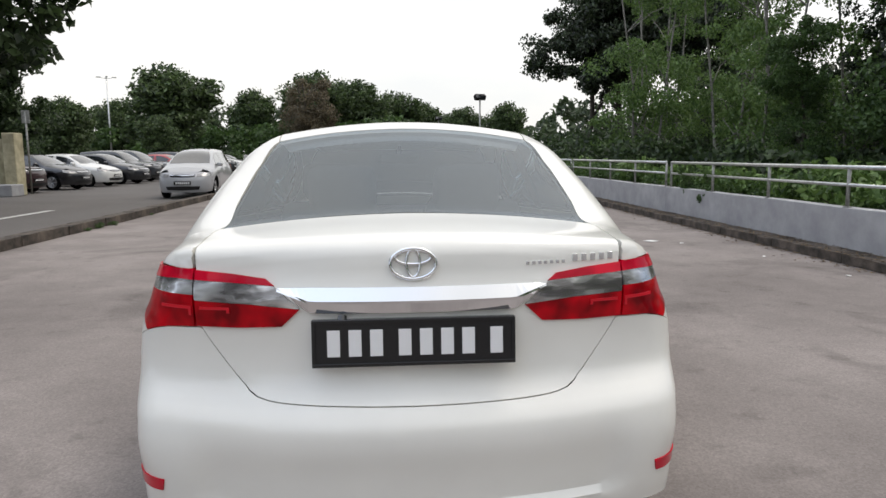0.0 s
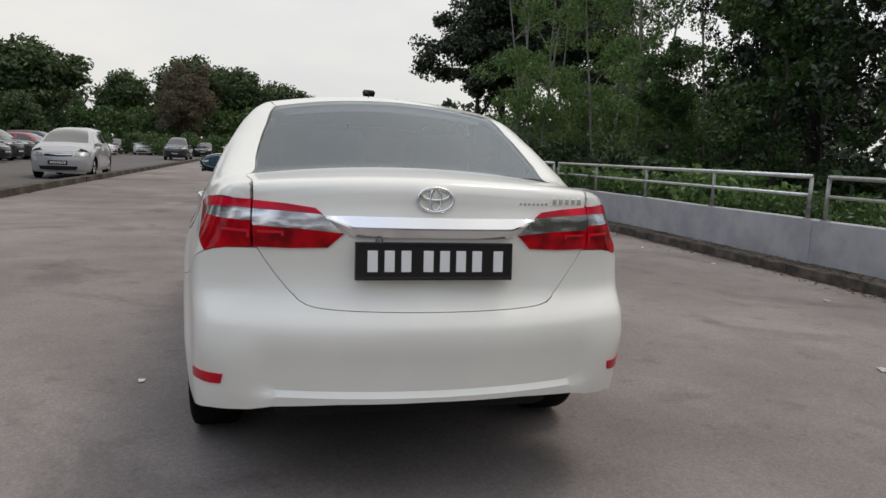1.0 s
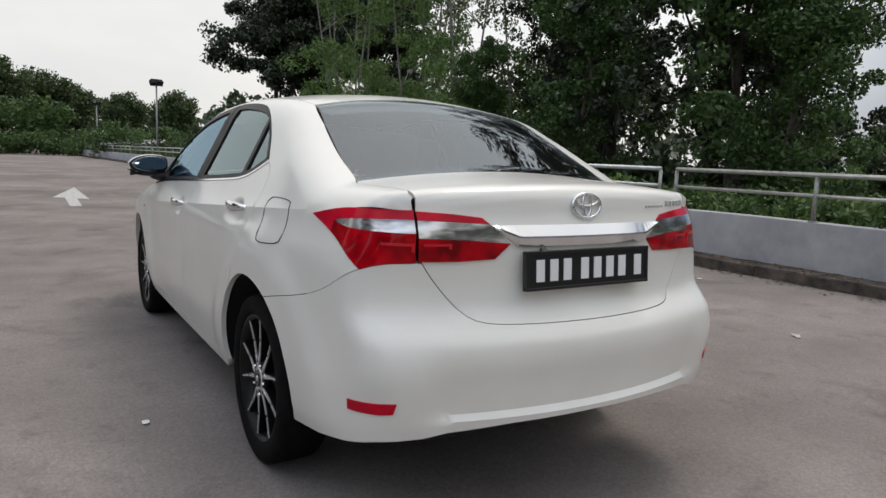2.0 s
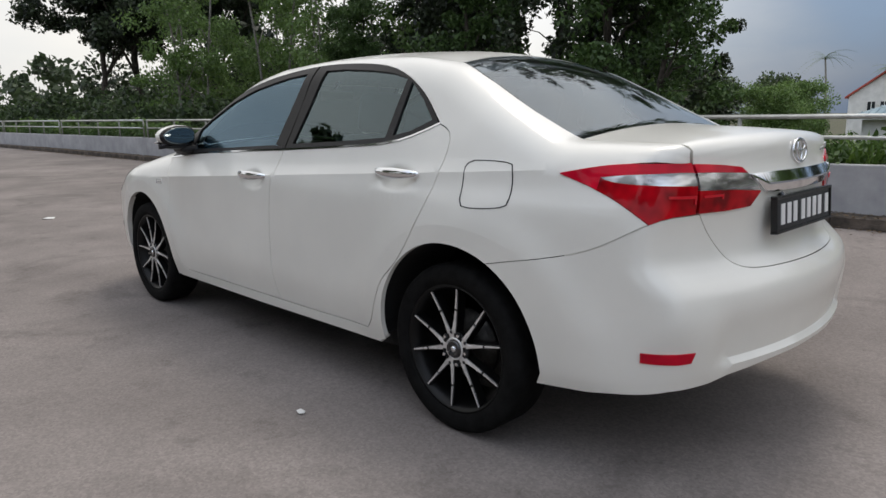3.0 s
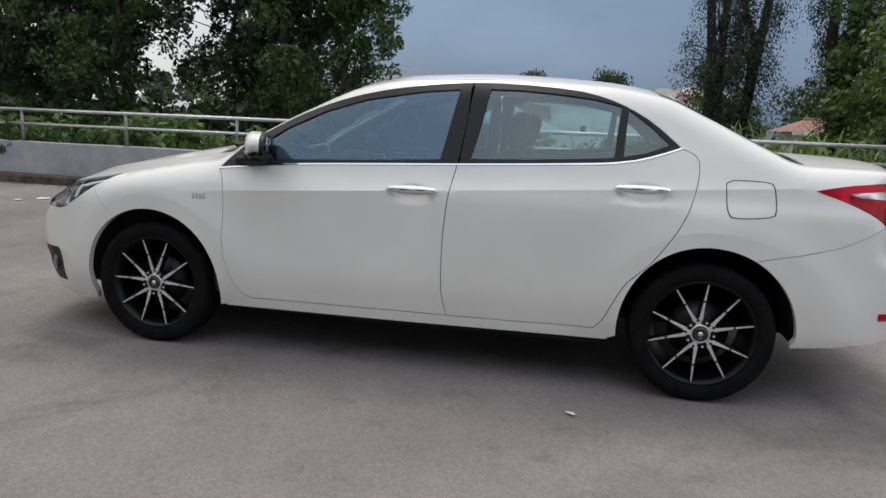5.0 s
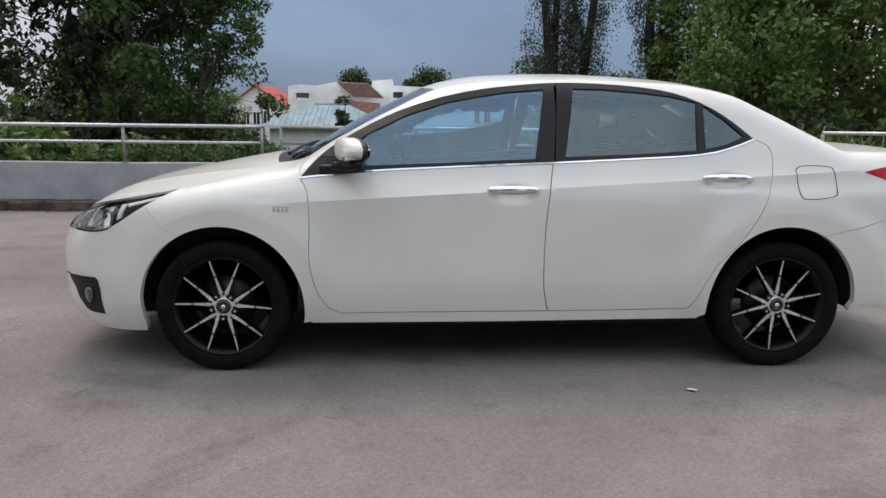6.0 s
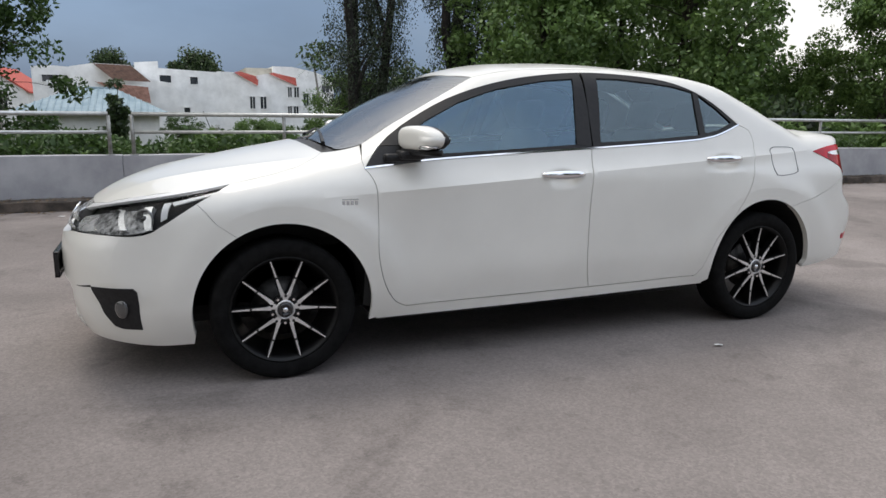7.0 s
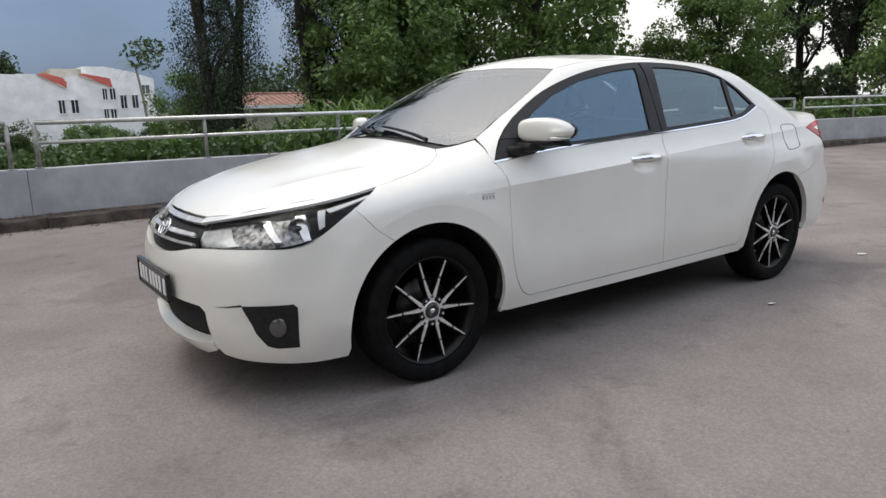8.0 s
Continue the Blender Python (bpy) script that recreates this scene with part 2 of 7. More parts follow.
facet_glints.color_ramp.elements[0].color, facet_glints.color_ramp.elements[1].color = (0.20, 0.19, 0.19, 1), (0.78, 0.78, 0.77, 1)
link(clear_lens, w_.outputs[0], facet_glints.inputs[0])
link(clear_lens, facet_glints.outputs[0], p_.inputs["Base Color"])
b_ = node(clear_lens, "ShaderNodeBump", Strength=0.22, Distance=0.02)
link(clear_lens, w_.outputs[0], b_.inputs["Height"])
link(clear_lens, b_.outputs[0], p_.inputs["Normal"])
# the mottling paints the glints and dark gaps of a faceted reflector
lamp_silver = mottled(material("lamp_reflector_silver", (0.3, 0.3, 0.31), 0.42, 0.6), ((0.03, 0.031, 0.032), (0.34, 0.345, 0.35)), 34, detail=3.0)
lamp_black = material("lamp_interior_black", (0.012, 0.012, 0.013), 0.55, Specular_IOR_Level=0.2)
lamp_glass = glazing("lamp_cover", (0.92, 0.93, 0.93), 1.16, (0.45, 0.46, 0.48))
guide_red = material("light_guide_red", (0.62, 0.006, 0.02), 0.3)
# front panes: the blue of mirrored sky is put into tint and sheen
side_glass = glazing("sky_blued_side_glass", (0.58, 0.84, 1.0), 2.25, (0.58, 0.82, 1.0))
rear_side_glass = glazing("darker_side_glass", (0.60, 0.76, 0.77), 2.0, (0.78, 0.95, 1.0))
rear_tint = glazing("tinted_rear_glass", (0.62, 0.68, 0.73), 2.15, (0.86, 0.94, 1.0))
wind_glass = glazing("windscreen_glass", (0.62, 0.66, 0.64), 3.8)
seat_cloth = mottled(material("seat_cloth", (0.06, 0.06, 0.065), 0.9), ((0.045, 0.045, 0.05), (0.085, 0.085, 0.09)), 90, bump=0.1)
dash_plastic = mottled(material("dashboard_plastic", (0.035, 0.035, 0.037), 0.7), ((0.028, 0.028, 0.03), (0.045, 0.045, 0.047)), 120, bump=0.1)
bright_trim = material("bright_trim", (0.86, 0.86, 0.87), 0.22, 0.25)
plate_black = material("number_plate_black", (0.012, 0.012, 0.013), 0.25)
plate_white = material("plate_white", (0.78, 0.78, 0.78), 0.4)


def road_surface(name, base, wear, speck):
    """Worn asphalt: broad stains, tyre-polished patches and pale and dark chippings."""
    m = material(name, base, 0.88)
    p = m.node_tree.nodes["Principled BSDF"]
    p.inputs["Specular IOR Level"].default_value = 0.08
    tc = node(m, "ShaderNodeTexCoord")

    def layer(scale, detail, lo, hi, rough=0.6):
        n = node(m, "ShaderNodeTexNoise", Scale=scale, Detail=detail, Roughness=rough)
        link(m, tc.outputs["Object"], n.inputs["Vector"])
        r = node(m, "ShaderNodeMapRange", **{"From Min": 0.32, "From Max": 0.68, "To Min": lo, "To Max": hi})
        link(m, n.outputs[0], r.inputs[0])
        return r.outputs[0]

    def times(a, b):
        n = node(m, "ShaderNodeMath")
        n.operation = "MULTIPLY"
        link(m, a, n.inputs[0])
        link(m, b, n.inputs[1])
        return n.outputs[0]
    v = times(layer(0.33, 5, 1 - wear, 1 + wear), layer(1.5, 5, 1 - wear * 0.42, 1 + wear * 0.42))
    v = times(v, layer(38, 3, 1 - speck * 0.5, 1 + speck * 0.5))

    def blots(scale, at, depth, warp):
        """Dark damp stains or pits where a noise tops a level."""
        n = node(m, "ShaderNodeTexNoise", Scale=scale, Detail=6.0, Roughness=0.62, Distortion=warp)
        link(m, tc.outputs["Object"], n.inputs["Vector"])
        r = node(m, "ShaderNodeMapRange", **{"From Min": at, "From Max": at + 0.09, "To Min": 1.0, "To Max": 1.0 - depth})
        r.interpolation_type = "SMOOTHSTEP"
        link(m, n.outputs[0], r.inputs[0])
        return r.outputs[0]
    v = times(v, blots(0.75, 0.54, 0.20, 0.6))
    v = times(v, blots(4.2, 0.58, 0.15, 0.3))
    v = times(v, blots(21.0, 0.66, 0.28, 0.0))
    cells = node(m, "ShaderNodeTexVoronoi", Scale=115.0)
    link(m, tc.outputs["Object"], cells.inputs["Vector"])
    grey = node(m, "ShaderNodeRGBToBW")
    link(m, cells.outputs["Color"], grey.inputs[0])
    chip = node(m, "ShaderNodeMapRange", **{"From Min": 0.15, "From Max": 0.85, "To Min": 1 - speck, "To Max": 1 + speck})
    link(m, grey.outputs[0], chip.inputs[0])
    v = times(v, chip.outputs[0])
    mul = node(m, "ShaderNodeVectorMath")
    mul.operation = "SCALE"
    mul.inputs[0].default_value = base
    link(m, v, mul.inputs["Scale"])
    link(m, mul.outputs[0], p.inputs["Base Color"])
    bmp = node(m, "ShaderNodeBump", Strength=0.12, Distance=0.003)
    link(m, cells.outputs["Distance"], bmp.inputs["Height"])
    link(m, bmp.outputs[0], p.inputs["Normal"])
    return m


asphalt = road_surface("worn_asphalt", (0.224, 0.199, 0.187), 0.25, 0.12)
lot_asphalt = mottled(material("lot_asphalt", (0.16, 0.15, 0.14), 0.9), ((0.085, 0.078, 0.072), (0.125, 0.114, 0.107)), 40, detail=4.0, bump=0.2, second=(0.3, 0.15))
soil = mottled(material("soil_and_moss", (0.06, 0.06, 0.03), 0.95), ((0.035, 0.05, 0.02), (0.10, 0.085, 0.05)), 6, bump=0.5, second=(0.8, 0.3))
wall_paint = mottled(material("grey_painted_wall", (0.42, 0.42, 0.43), 0.8), ((0.30, 0.30, 0.315), (0.40, 0.40, 0.41)), 3.0, detail=8.0, bump=0.12, bump_scale=70, second=(0.9, 0.07))
kerb_stone_mat = mottled(material("mossy_kerb_concrete", (0.10, 0.09, 0.08), 0.92), ((0.028, 0.024, 0.020), (0.115, 0.092, 0.075)), 5, detail=8.0, bump=0.5, bump_scale=60, second=(1.3, 0.4))
steel = mottled(material("galvanised_steel", (0.55, 0.56, 0.55), 0.38, 0.85), ((0.46, 0.47, 0.46), (0.62, 0.63, 0.62)), 12, bump=0.05)
old_steel = mottled(material("dull_post_steel", (0.30, 0.30, 0.28), 0.55, 0.6), ((0.22, 0.22, 0.20), (0.36, 0.36, 0.34)), 15, bump=0.08)
road_white = mottled(material("worn_road_paint", (0.6, 0.6, 0.58), 0.8), ((0.30, 0.29, 0.27), (0.62, 0.62, 0.60)), 14)
litter_mat = material("pale_litter", (0.72, 0.72, 0.70), 0.8)
bark = mottled(material("bark", (0.05, 0.04, 0.03), 0.95), ((0.030, 0.025, 0.020), (0.085, 0.07, 0.055)), 8, bump=0.6, bump_scale=30)
dark_bark = mottled(material("dark_bark", (0.02, 0.018, 0.015), 0.95), ((0.010, 0.009, 0.008), (0.034, 0.029, 0.024)), 8, bump=0.6, bump_scale=30)
pale_bark = mottled(material("pale_bark", (0.25, 0.23, 0.20), 0.9), ((0.12, 0.112, 0.095), (0.28, 0.265, 0.235)), 10, bump=0.3)


def foliage(name, dark, light, rough=0.55, through=0.30):
    """Leaves: each its own shade, letting some light through."""
    m = bpy.data.materials.new(name)
    m.use_nodes = True
    m.node_tree.nodes.clear()
    g = node(m, "ShaderNodeNewGeometry")
    r = node(m, "ShaderNodeValToRGB")
    r.color_ramp.elements[0].color, r.color_ramp.elements[1].color = (*dark, 1), (*light, 1)
    r.color_ramp.elements[0].position, r.color_ramp.elements[1].position = 0.1, 0.95
    link(m, g.outputs["Random Per Island"], r.inputs[0])
    p = node(m, "ShaderNodeBsdfPrincipled", Roughness=rough)
    t = node(m, "ShaderNodeBsdfTranslucent")
    mix = node(m, "ShaderNodeMixShader")
    mix.inputs[0].default_value = through
    out = node(m, "ShaderNodeOutputMaterial")
    link(m, r.outputs[0], p.inputs["Base Color"])
    link(m, r.outputs[0], t.inputs["Color"])
    link(m, p.outputs[0], mix.inputs[1])
    link(m, t.outputs[0], mix.inputs[2])
    link(m, mix.outputs[0], out.inputs[0])
    return m


leaf_dark = foliage("dark_broad_leaves", (0.018, 0.033, 0.013), (0.070, 0.115, 0.038))
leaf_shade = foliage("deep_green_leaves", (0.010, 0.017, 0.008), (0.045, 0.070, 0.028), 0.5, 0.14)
leaf_mid = foliage("green_leaves", (0.036, 0.072, 0.019), (0.086, 0.155, 0.039))
leaf_light = foliage("light_green_leaves", (0.078, 0.14, 0.037), (0.165, 0.265, 0.07))
leaf_round = foliage("shaded_round_leaves", (0.028, 0.046, 0.018), (0.10, 0.155, 0.05))
leaf_far = foliage("hazy_far_leaves", (0.035, 0.055, 0.028), (0.075, 0.11, 0.05))
leaf_brown = foliage("brownish_leaves", (0.07, 0.06, 0.035), (0.19, 0.15, 0.09))
leaf_blade = foliage("long_blade_leaves", (0.06, 0.12, 0.02), (0.17, 0.28, 0.06))
dry_leaf = foliage("dry_brown_leaves", (0.05, 0.035, 0.02), (0.24, 0.17, 0.10), 0.8)

# ---- ground, kerbs, parapet wall and railing ----
def wall_x(y):
    """How far to the right the parapet's inner face stands."""
    return 5.50 - 0.0062 * max(0.0, -2.5 - y) ** 2 - 0.0005 * max(0.0, y - 14) ** 2


def ground_sheet():
    xs = [-2000, -300, -60, -20, -10, -5.6, -2, 0, 2, 4, 5.0, 5.62, 5.66, 8, 11, 16, 24, 40, 90, 300, 2000]
    zs = [0] * 12 + [0.42, 0.40, -0.2, -1.6, -3.0, -3.6, -3.8, -3.8, -3.8]
    ys = [-2000, -300, -80, *range(-46, 91, 4), 120, 300, 2000]
    verts, faces, mats = [], [], []
    for y in ys:
        for i, x in enumerate(xs):
            shift = (wall_x(y) - 5.5 if -46 <= y <= 90 else wall_x(-46 if y < 0 else 90) - 5.5) if i in (10, 11, 12, 13) else 0
            verts.append((x + shift, y, zs[i] + (0.25 * noise.noise((x * 0.2, y * 0.2, 3)) if 13 < i < 18 else 0)))
    n = len(xs)
    for j in range(len(ys) - 1):
        for i in range(n - 1):
            faces.append((j * n + i, j * n + i + 1, (j + 1) * n + i + 1, (j + 1) * n + i))
            mats.append(0 if i < 11 else 1)
    me = bpy.data.meshes.new("ground")
    me.from_pydata(verts, [], faces)
    me.materials.append(asphalt)
    me.materials.append(soil)
    me.polygons.foreach_set("material_index", mats)
    return tagged(new("ground", me), "worn grey asphalt carriageway and planted bank", "ground", kind="structure")


ground_sheet()
bm = bmesh.new()
box(bm, (-90, -70, -0.2), (-5.76, 150, 0.020))
tagged(part("pavement", bm, lot_asphalt), "grey asphalt car park beside the kerb", "pavement", kind="structure")


def stone_mesh(length, depth, height, seed):
    rng = random.Random(seed)
    bm = bmesh.new()
    box(bm, (0, 0.003, 0), (depth, length - 0.003, height), 0.010)
    bmesh.ops.subdivide_edges(bm, edges=[e for e in bm.edges if abs(e.verts[0].co.y - e.verts[1].co.y) > 0.3], cuts=5, use_grid_fill=True)
    for v in bm.verts:
        if v.co.z > height * 0.5:
            v.co.z += rng.uniform(-0.008, 0.006)
        v.co.x += rng.uniform(-0.006, 0.006)
    return mesh_of(bm, kerb_stone_mat)


stones_r = [stone_mesh(1.5, 0.345, 0.115, s) for s in range(5)]
stones_l = [stone_mesh(1.5, 0.25, 0.155, s + 9) for s in range(5)]
kerb_r = empty("kerb_right", Matrix(), "dark mossy concrete kerb at the foot of the wall", "kerb", kind="structure")
kerb_l = empty("kerb_left", Matrix(), "dark weathered kerb along the car park", "kerb", kind="structure")
for i in range(-18, 60):
    y = i * 1.5
    turn = math.atan2(wall_x(y + 1.5) - wall_x(y), 1.5)
    s = part("kerb_stone", stones_r[i * 7 % 5], None, kerb_r)
    s.matrix_basis = pose(wall_x(y) - 0.35, y, 0, 0, 0, -math.degrees(turn))
    if i > -8:
        s = part("kerb_stone", stones_l[i * 3 % 5], None, kerb_l)
        s.matrix_basis = pose(-5.76 + 0.02 * math.sin(i), y, 0, 0, 0, 0.4 * math.sin(i * 2.1))

SPAN = 7.53
wall = empty("wall_east", Matrix(), "low grey painted concrete parapet wall", "wall", kind="structure")
bm = bmesh.new()
box(bm, (0.0, 0.002, -0.1), (0.20, SPAN - 0.002, 0.61), 0.008)
bmesh.ops.subdivide_edges(bm, edges=[e for e in bm.edges if abs(e.verts[0].co.y - e.verts[1].co.y) > 5], cuts=12, use_grid_fill=True)
for v in bm.verts:
    v.co.z += 0.004 * math.sin(v.co.y * 2.2) if v.co.z > 0.5 else 0
wall_me = mesh_of(bm, wall_paint)


def railing():
    """Two tubes on five posts, closed at both ends."""
    base = empty("railing", Matrix(), "galvanised two-rail steel railing on the parapet wall", "railing", "railings on the wall")
    bm = bmesh.new()
    tube(bm, (0.05, 0.13, 1.10), (0.05, SPAN - 0.13, 1.10), 0.026, seg=14)
    part("top_rail", bm, steel, base, smooth=True)
    bm = bmesh.new()
    tube(bm, (0.05, 0.13, 0.885), (0.05, SPAN - 0.13, 0.885), 0.020, seg=12)
    part("mid_rail", bm, steel, base, smooth=True)
    for i in range(5):
        y = 0.13 + (SPAN - 0.26) * i / 4
        bm = bmesh.new()
        tube(bm, (0.05, y, 0.60), (0.05, y, 1.085), 0.023, seg=12)
        lathe(bm, [(0.0, 0.0), (0.0, 0.05), (0.012, 0.05), (0.012, 0.025)], 14, m=Matrix.Translation((0.05, y, 0.61)) @ Matrix.Rotation(-math.pi / 2, 4, "Y"))
        part("post", bm, old_steel, base, smooth=True)
    return base


first = None
for k in range(-5, 12):
    y0, y1 = 4.595 + k * SPAN, 4.595 + (k + 1) * SPAN
    turn = math.atan2(wall_x(y1) - wall_x(y0), SPAN)
    m = pose(wall_x(y0), y0, 0, 0, 0, -math.degrees(turn))
    w = part("wall_panel", wall_me, None, wall)
    w.matrix_basis = m
    if first is None:
        first = railing()
        first.matrix_basis = m
    else:
        copy_thing(first, m)


def patch(name, pts, mat, label, category, z=0.003, thick=0.003):
    bm = bmesh.new()
    f = bm.faces.new([bm.verts.new((x, y, z)) for x, y in pts])
    r = bmesh.ops.extrude_face_region(bm, geom=[f])
    for v in r["geom"]:
        if isinstance(v, bmesh.types.BMVert):
            v.co.z -= thick
    bmesh.ops.recalc_face_normals(bm, faces=bm.faces)
    return tagged(part(name, bm, mat), label, category, kind="structure")


patch("road_marking", [(-8.50, 11.0), (-8.30, 11.0), (-8.28, 16.0), (-8.46, 16.0)], road_white, "worn white lane line on the car park", "road marking", 0.025)
patch("road_arrow", [(-0.75, 13.2), (-0.55, 13.2), (-0.50, 15.3), (-0.28, 15.0), (-0.30, 19.5), (-0.95, 15.6), (-0.72, 15.5)], road_white, "worn white arrow painted on asphalt", "road marking")


def litter(x, y, size, seed):
    rng = random.Random(seed)
    bm = bmesh.new()
    n = 7
    pts = [bm.verts.new((size * rng.uniform(0.5, 1) * math.cos(2 * math.pi * i / n), size * rng.uniform(0.3, 0.7) * math.sin(2 * math.pi * i / n), rng.uniform(0.002, 0.012))) for i in range(n)]
    bm.faces.new(pts)
    bmesh.ops.solidify(bm, geom=bm.faces[:], thickness=0.003)
    ob = tagged(part("paper_scrap", bm, litter_mat), "small pale scrap of litter lying on asphalt", "litter", "scraps on the asphalt")
    ob.matrix_basis = pose(x, y, 0.002, 0, 0, rng.uniform(0, 360))


for i, (x, y, s) in enumerate([(-1.115, 1.51, 0.030), (-0.16, 8.35, 0.12), (3.75, 8.3, 0.15), (3.5, 8.45, 0.09), (4.1, 8.0, 0.06), (3.05, 1.2, 0.06), (-0.85, -0.2, 0.05), (1.05, -0.95, 0.035), (4.4, 3.1, 0.07), (4.7, 5.2, 0.05), (4.55, 6.6, 0.05)]):
    litter(x, y, s, i)


def gutter_leaves():
    """Dry leaves, soil and grit strewn along the foot of the right kerb and in drifts on top of it."""
    rng = np.random.default_rng(31)
    n = 9000
    y = rng.uniform(-12, 30, n)
    drift = 0.5 + 0.5 * np.sin(y * 1.7) * np.sin(y * 0.63 + 1.0)
    on_kerb = rng.random(n) < 0.62
    off = np.where(on_kerb, -rng.uniform(0.0, 1.0, n) ** (0.6 + drift) * 0.34, rng.exponential(0.09, n))
    x = np.array([wall_x(v) for v in y]) - 0.36 - off
    a, s = rng.uniform(0, 6.28, n), rng.uniform(0.006, 0.030, n)
    dx, dy = np.cos(a) * s, np.sin(a) * s
    z = np.where(on_kerb, 0.117, 0.003)[:, None] + rng.uniform(0, 0.010, (n, 4))
    v = np.stack([np.stack([x - dx, y - dy, z[:, 0]], 1), np.stack([x + dy * 0.6, y - dx * 0.6, z[:, 1] + 0.004], 1), np.stack([x + dx, y + dy, z[:, 2]], 1), np.stack([x - dy * 0.6, y + dx * 0.6, z[:, 3] + 0.004], 1)], 1).reshape(-1, 3)
    me = bpy.data.meshes.new("leaf_litter")
    me.from_pydata([tuple(p) for p in v], [], [tuple(range(4 * i, 4 * i + 4)) for i in range(n)])
    me.materials.append(dry_leaf)
    return tagged(new("leaf_litter", me), "dry brown leaves and soil along the kerb", "leaf litter", kind="stuff")


gutter_leaves()

# ---- trees, shrubs and the far woods ----
def leaf_mesh(centres, radii, per, size, seed, mat, flat=0.75, long=1.9, droop=0.0):
    """Many small leaves strewn in clumps."""
    rng = np.random.default_rng(seed)
    c = np.repeat(np.asarray(centres, float), per, 0)
    r = np.repeat(np.asarray(radii, float), per)[:, None]
    n = len(c)
    d = rng.normal(size=(n, 3))
    d /= np.linalg.norm(d, axis=1, keepdims=True)
    p = c + d * r * (rng.random((n, 1)) ** 0.45) * [1, 1, flat]
    a = rng.normal(size=(n, 3)) + [0, 0, -droop]
    a /= np.linalg.norm(a, axis=1, keepdims=True)
    b = np.cross(a, rng.normal(size=(n, 3)))
    b /= np.maximum(np.linalg.norm(b, axis=1, keepdims=True), 1e-6)
    s = size * rng.uniform(0.6, 1.35, (n, 1))
    fold = np.cross(a, b) * s * 0.18
    v = np.stack([p - a * s * long / 2, p + b * s / 2 + fold, p + a * s * long / 2, p - b * s / 2 + fold], 1).reshape(-1, 3)
    me = bpy.data.meshes.new("leaves")
    me.vertices.add(n * 4)
    me.vertices.foreach_set("co", v.ravel())
    me.loops.add(n * 4)
    me.loops.foreach_set("vertex_index", np.arange(n * 4, dtype=np.int32))
    me.polygons.add(n)
    me.polygons.foreach_set("loop_start", np.arange(0, n * 4, 4, dtype=np.int32))
    me.polygons.foreach_set("loop_total", np.full(n, 4, dtype=np.int32))
    me.update(calc_edges=True)
    me.materials.append(mat)
    return me


def limb(bm, points, r0, r1, seg=8):
    for i in range(len(points) - 1):
        f, g = i / (len(points) - 1), (i + 1) / (len(points) - 1)
        tube(bm, points[i], points[i + 1], r0 + (r1 - r0) * f, r0 + (r1 - r0) * g, seg, caps=i == 0)


def tree(name, height, spread, low, seed, leaf_mat, label, bark_mat=None, clumps=70, per=150, leaf=0.17, girth=0.16, clump_r=0.9, stems=1, droop=0.3, flat=0.75):
    """A trunk with limbs that run to clumps of leaves; low: where the crown begins."""
    rng = random.Random(seed)
    ob = empty(name, Matrix(), label, "tree")
    centres, radii = [], []
    mid = (height + low) / 2
    half = (height - low) / 2
    lobes = [(rng.uniform(-0.45, 0.45) * spread, rng.uniform(-0.45, 0.45) * spread, mid + rng.uniform(-0.6, 0.75) * half, rng.uniform(0.38, 0.62)) for _ in range(8)]
    while len(centres) < clumps:
        lx, ly, lz, s = rng.choice(lobes)
        d = Vector((rng.gauss(0, 1), rng.gauss(0, 1), rng.gauss(0, 1))).normalized() * (rng.random() ** 0.4)
        q = (lx + d.x * spread * s, ly + d.y * spread * s, lz + d.z * half * s * 1.1)
        if low <= q[2] <= height and math.hypot(q[0], q[1]) < spread:
            centres.append(q)
            radii.append(clump_r * rng.uniform(0.55, 1.25))
    bm = bmesh.new()
    for k in range(stems):
        lean = Vector((rng.uniform(-0.05, 0.05), rng.uniform(-0.05, 0.05), 1)) if stems == 1 else Vector((math.cos(k * 2.4) * 0.10, math.sin(k * 2.4) * 0.10, 1))
        off = Vector((math.cos(k * 2.4), math.sin(k * 2.4), 0)) * (0.35 if stems > 1 else 0)
        spine = [off + lean * (height * 0.92 * i / 6) + Vector((rng.gauss(0, 0.10), rng.gauss(0, 0.10), 0)) * (i > 0) for i in range(7)]
        spine[0].z = -0.3
        limb(bm, spine, girth, girth * 0.25, 10)
        nodes = []
        for q in rng.sample(centres, min(len(centres), 9 // stems + 3)):
            b = Vector(q) * 0.82 + Vector((0, 0, q[2] * 0.18))
            want = max(low * 0.8, b.z - 0.9 * math.hypot(b.x, b.y))
            i = max(1, min(5, int(want / (height * 0.92) * 6)))
            a = spine[i]
            m1, m2 = (a.lerp(b, f) + Vector((rng.gauss(0, 0.18), rng.gauss(0, 0.18), rng.uniform(0, 0.35))) for f in (0.35, 0.7))
            limb(bm, [a, m1, m2, b], girth * 0.42, girth * 0.10, 6)
            nodes += [m1, m2, b]
        for q in rng.sample(centres, min(len(centres), 48 // stems)):
            b = Vector(q)
            a = min(nodes + spine[2:], key=lambda n: (n - b).length + 0.6 * max(0.0, n.z - b.z))
            limb(bm, [a, a.lerp(b, 0.5) + Vector((rng.gauss(0, 0.12), rng.gauss(0, 0.12), 0.1)), b], girth * 0.12, girth * 0.04, 5)
    part("trunk", bm, bark_mat or bark, ob, smooth=True)
    part("crown", leaf_mesh(centres, radii, per, leaf, seed, leaf_mat, flat, droop=droop), None, ob)
    return ob


def put(ob, x, y, z, turn=0, s=1.0):
    ob.matrix_basis = pose(x, y, z, 0, 0, turn) @ Matrix.Scale(s, 4)
    return ob


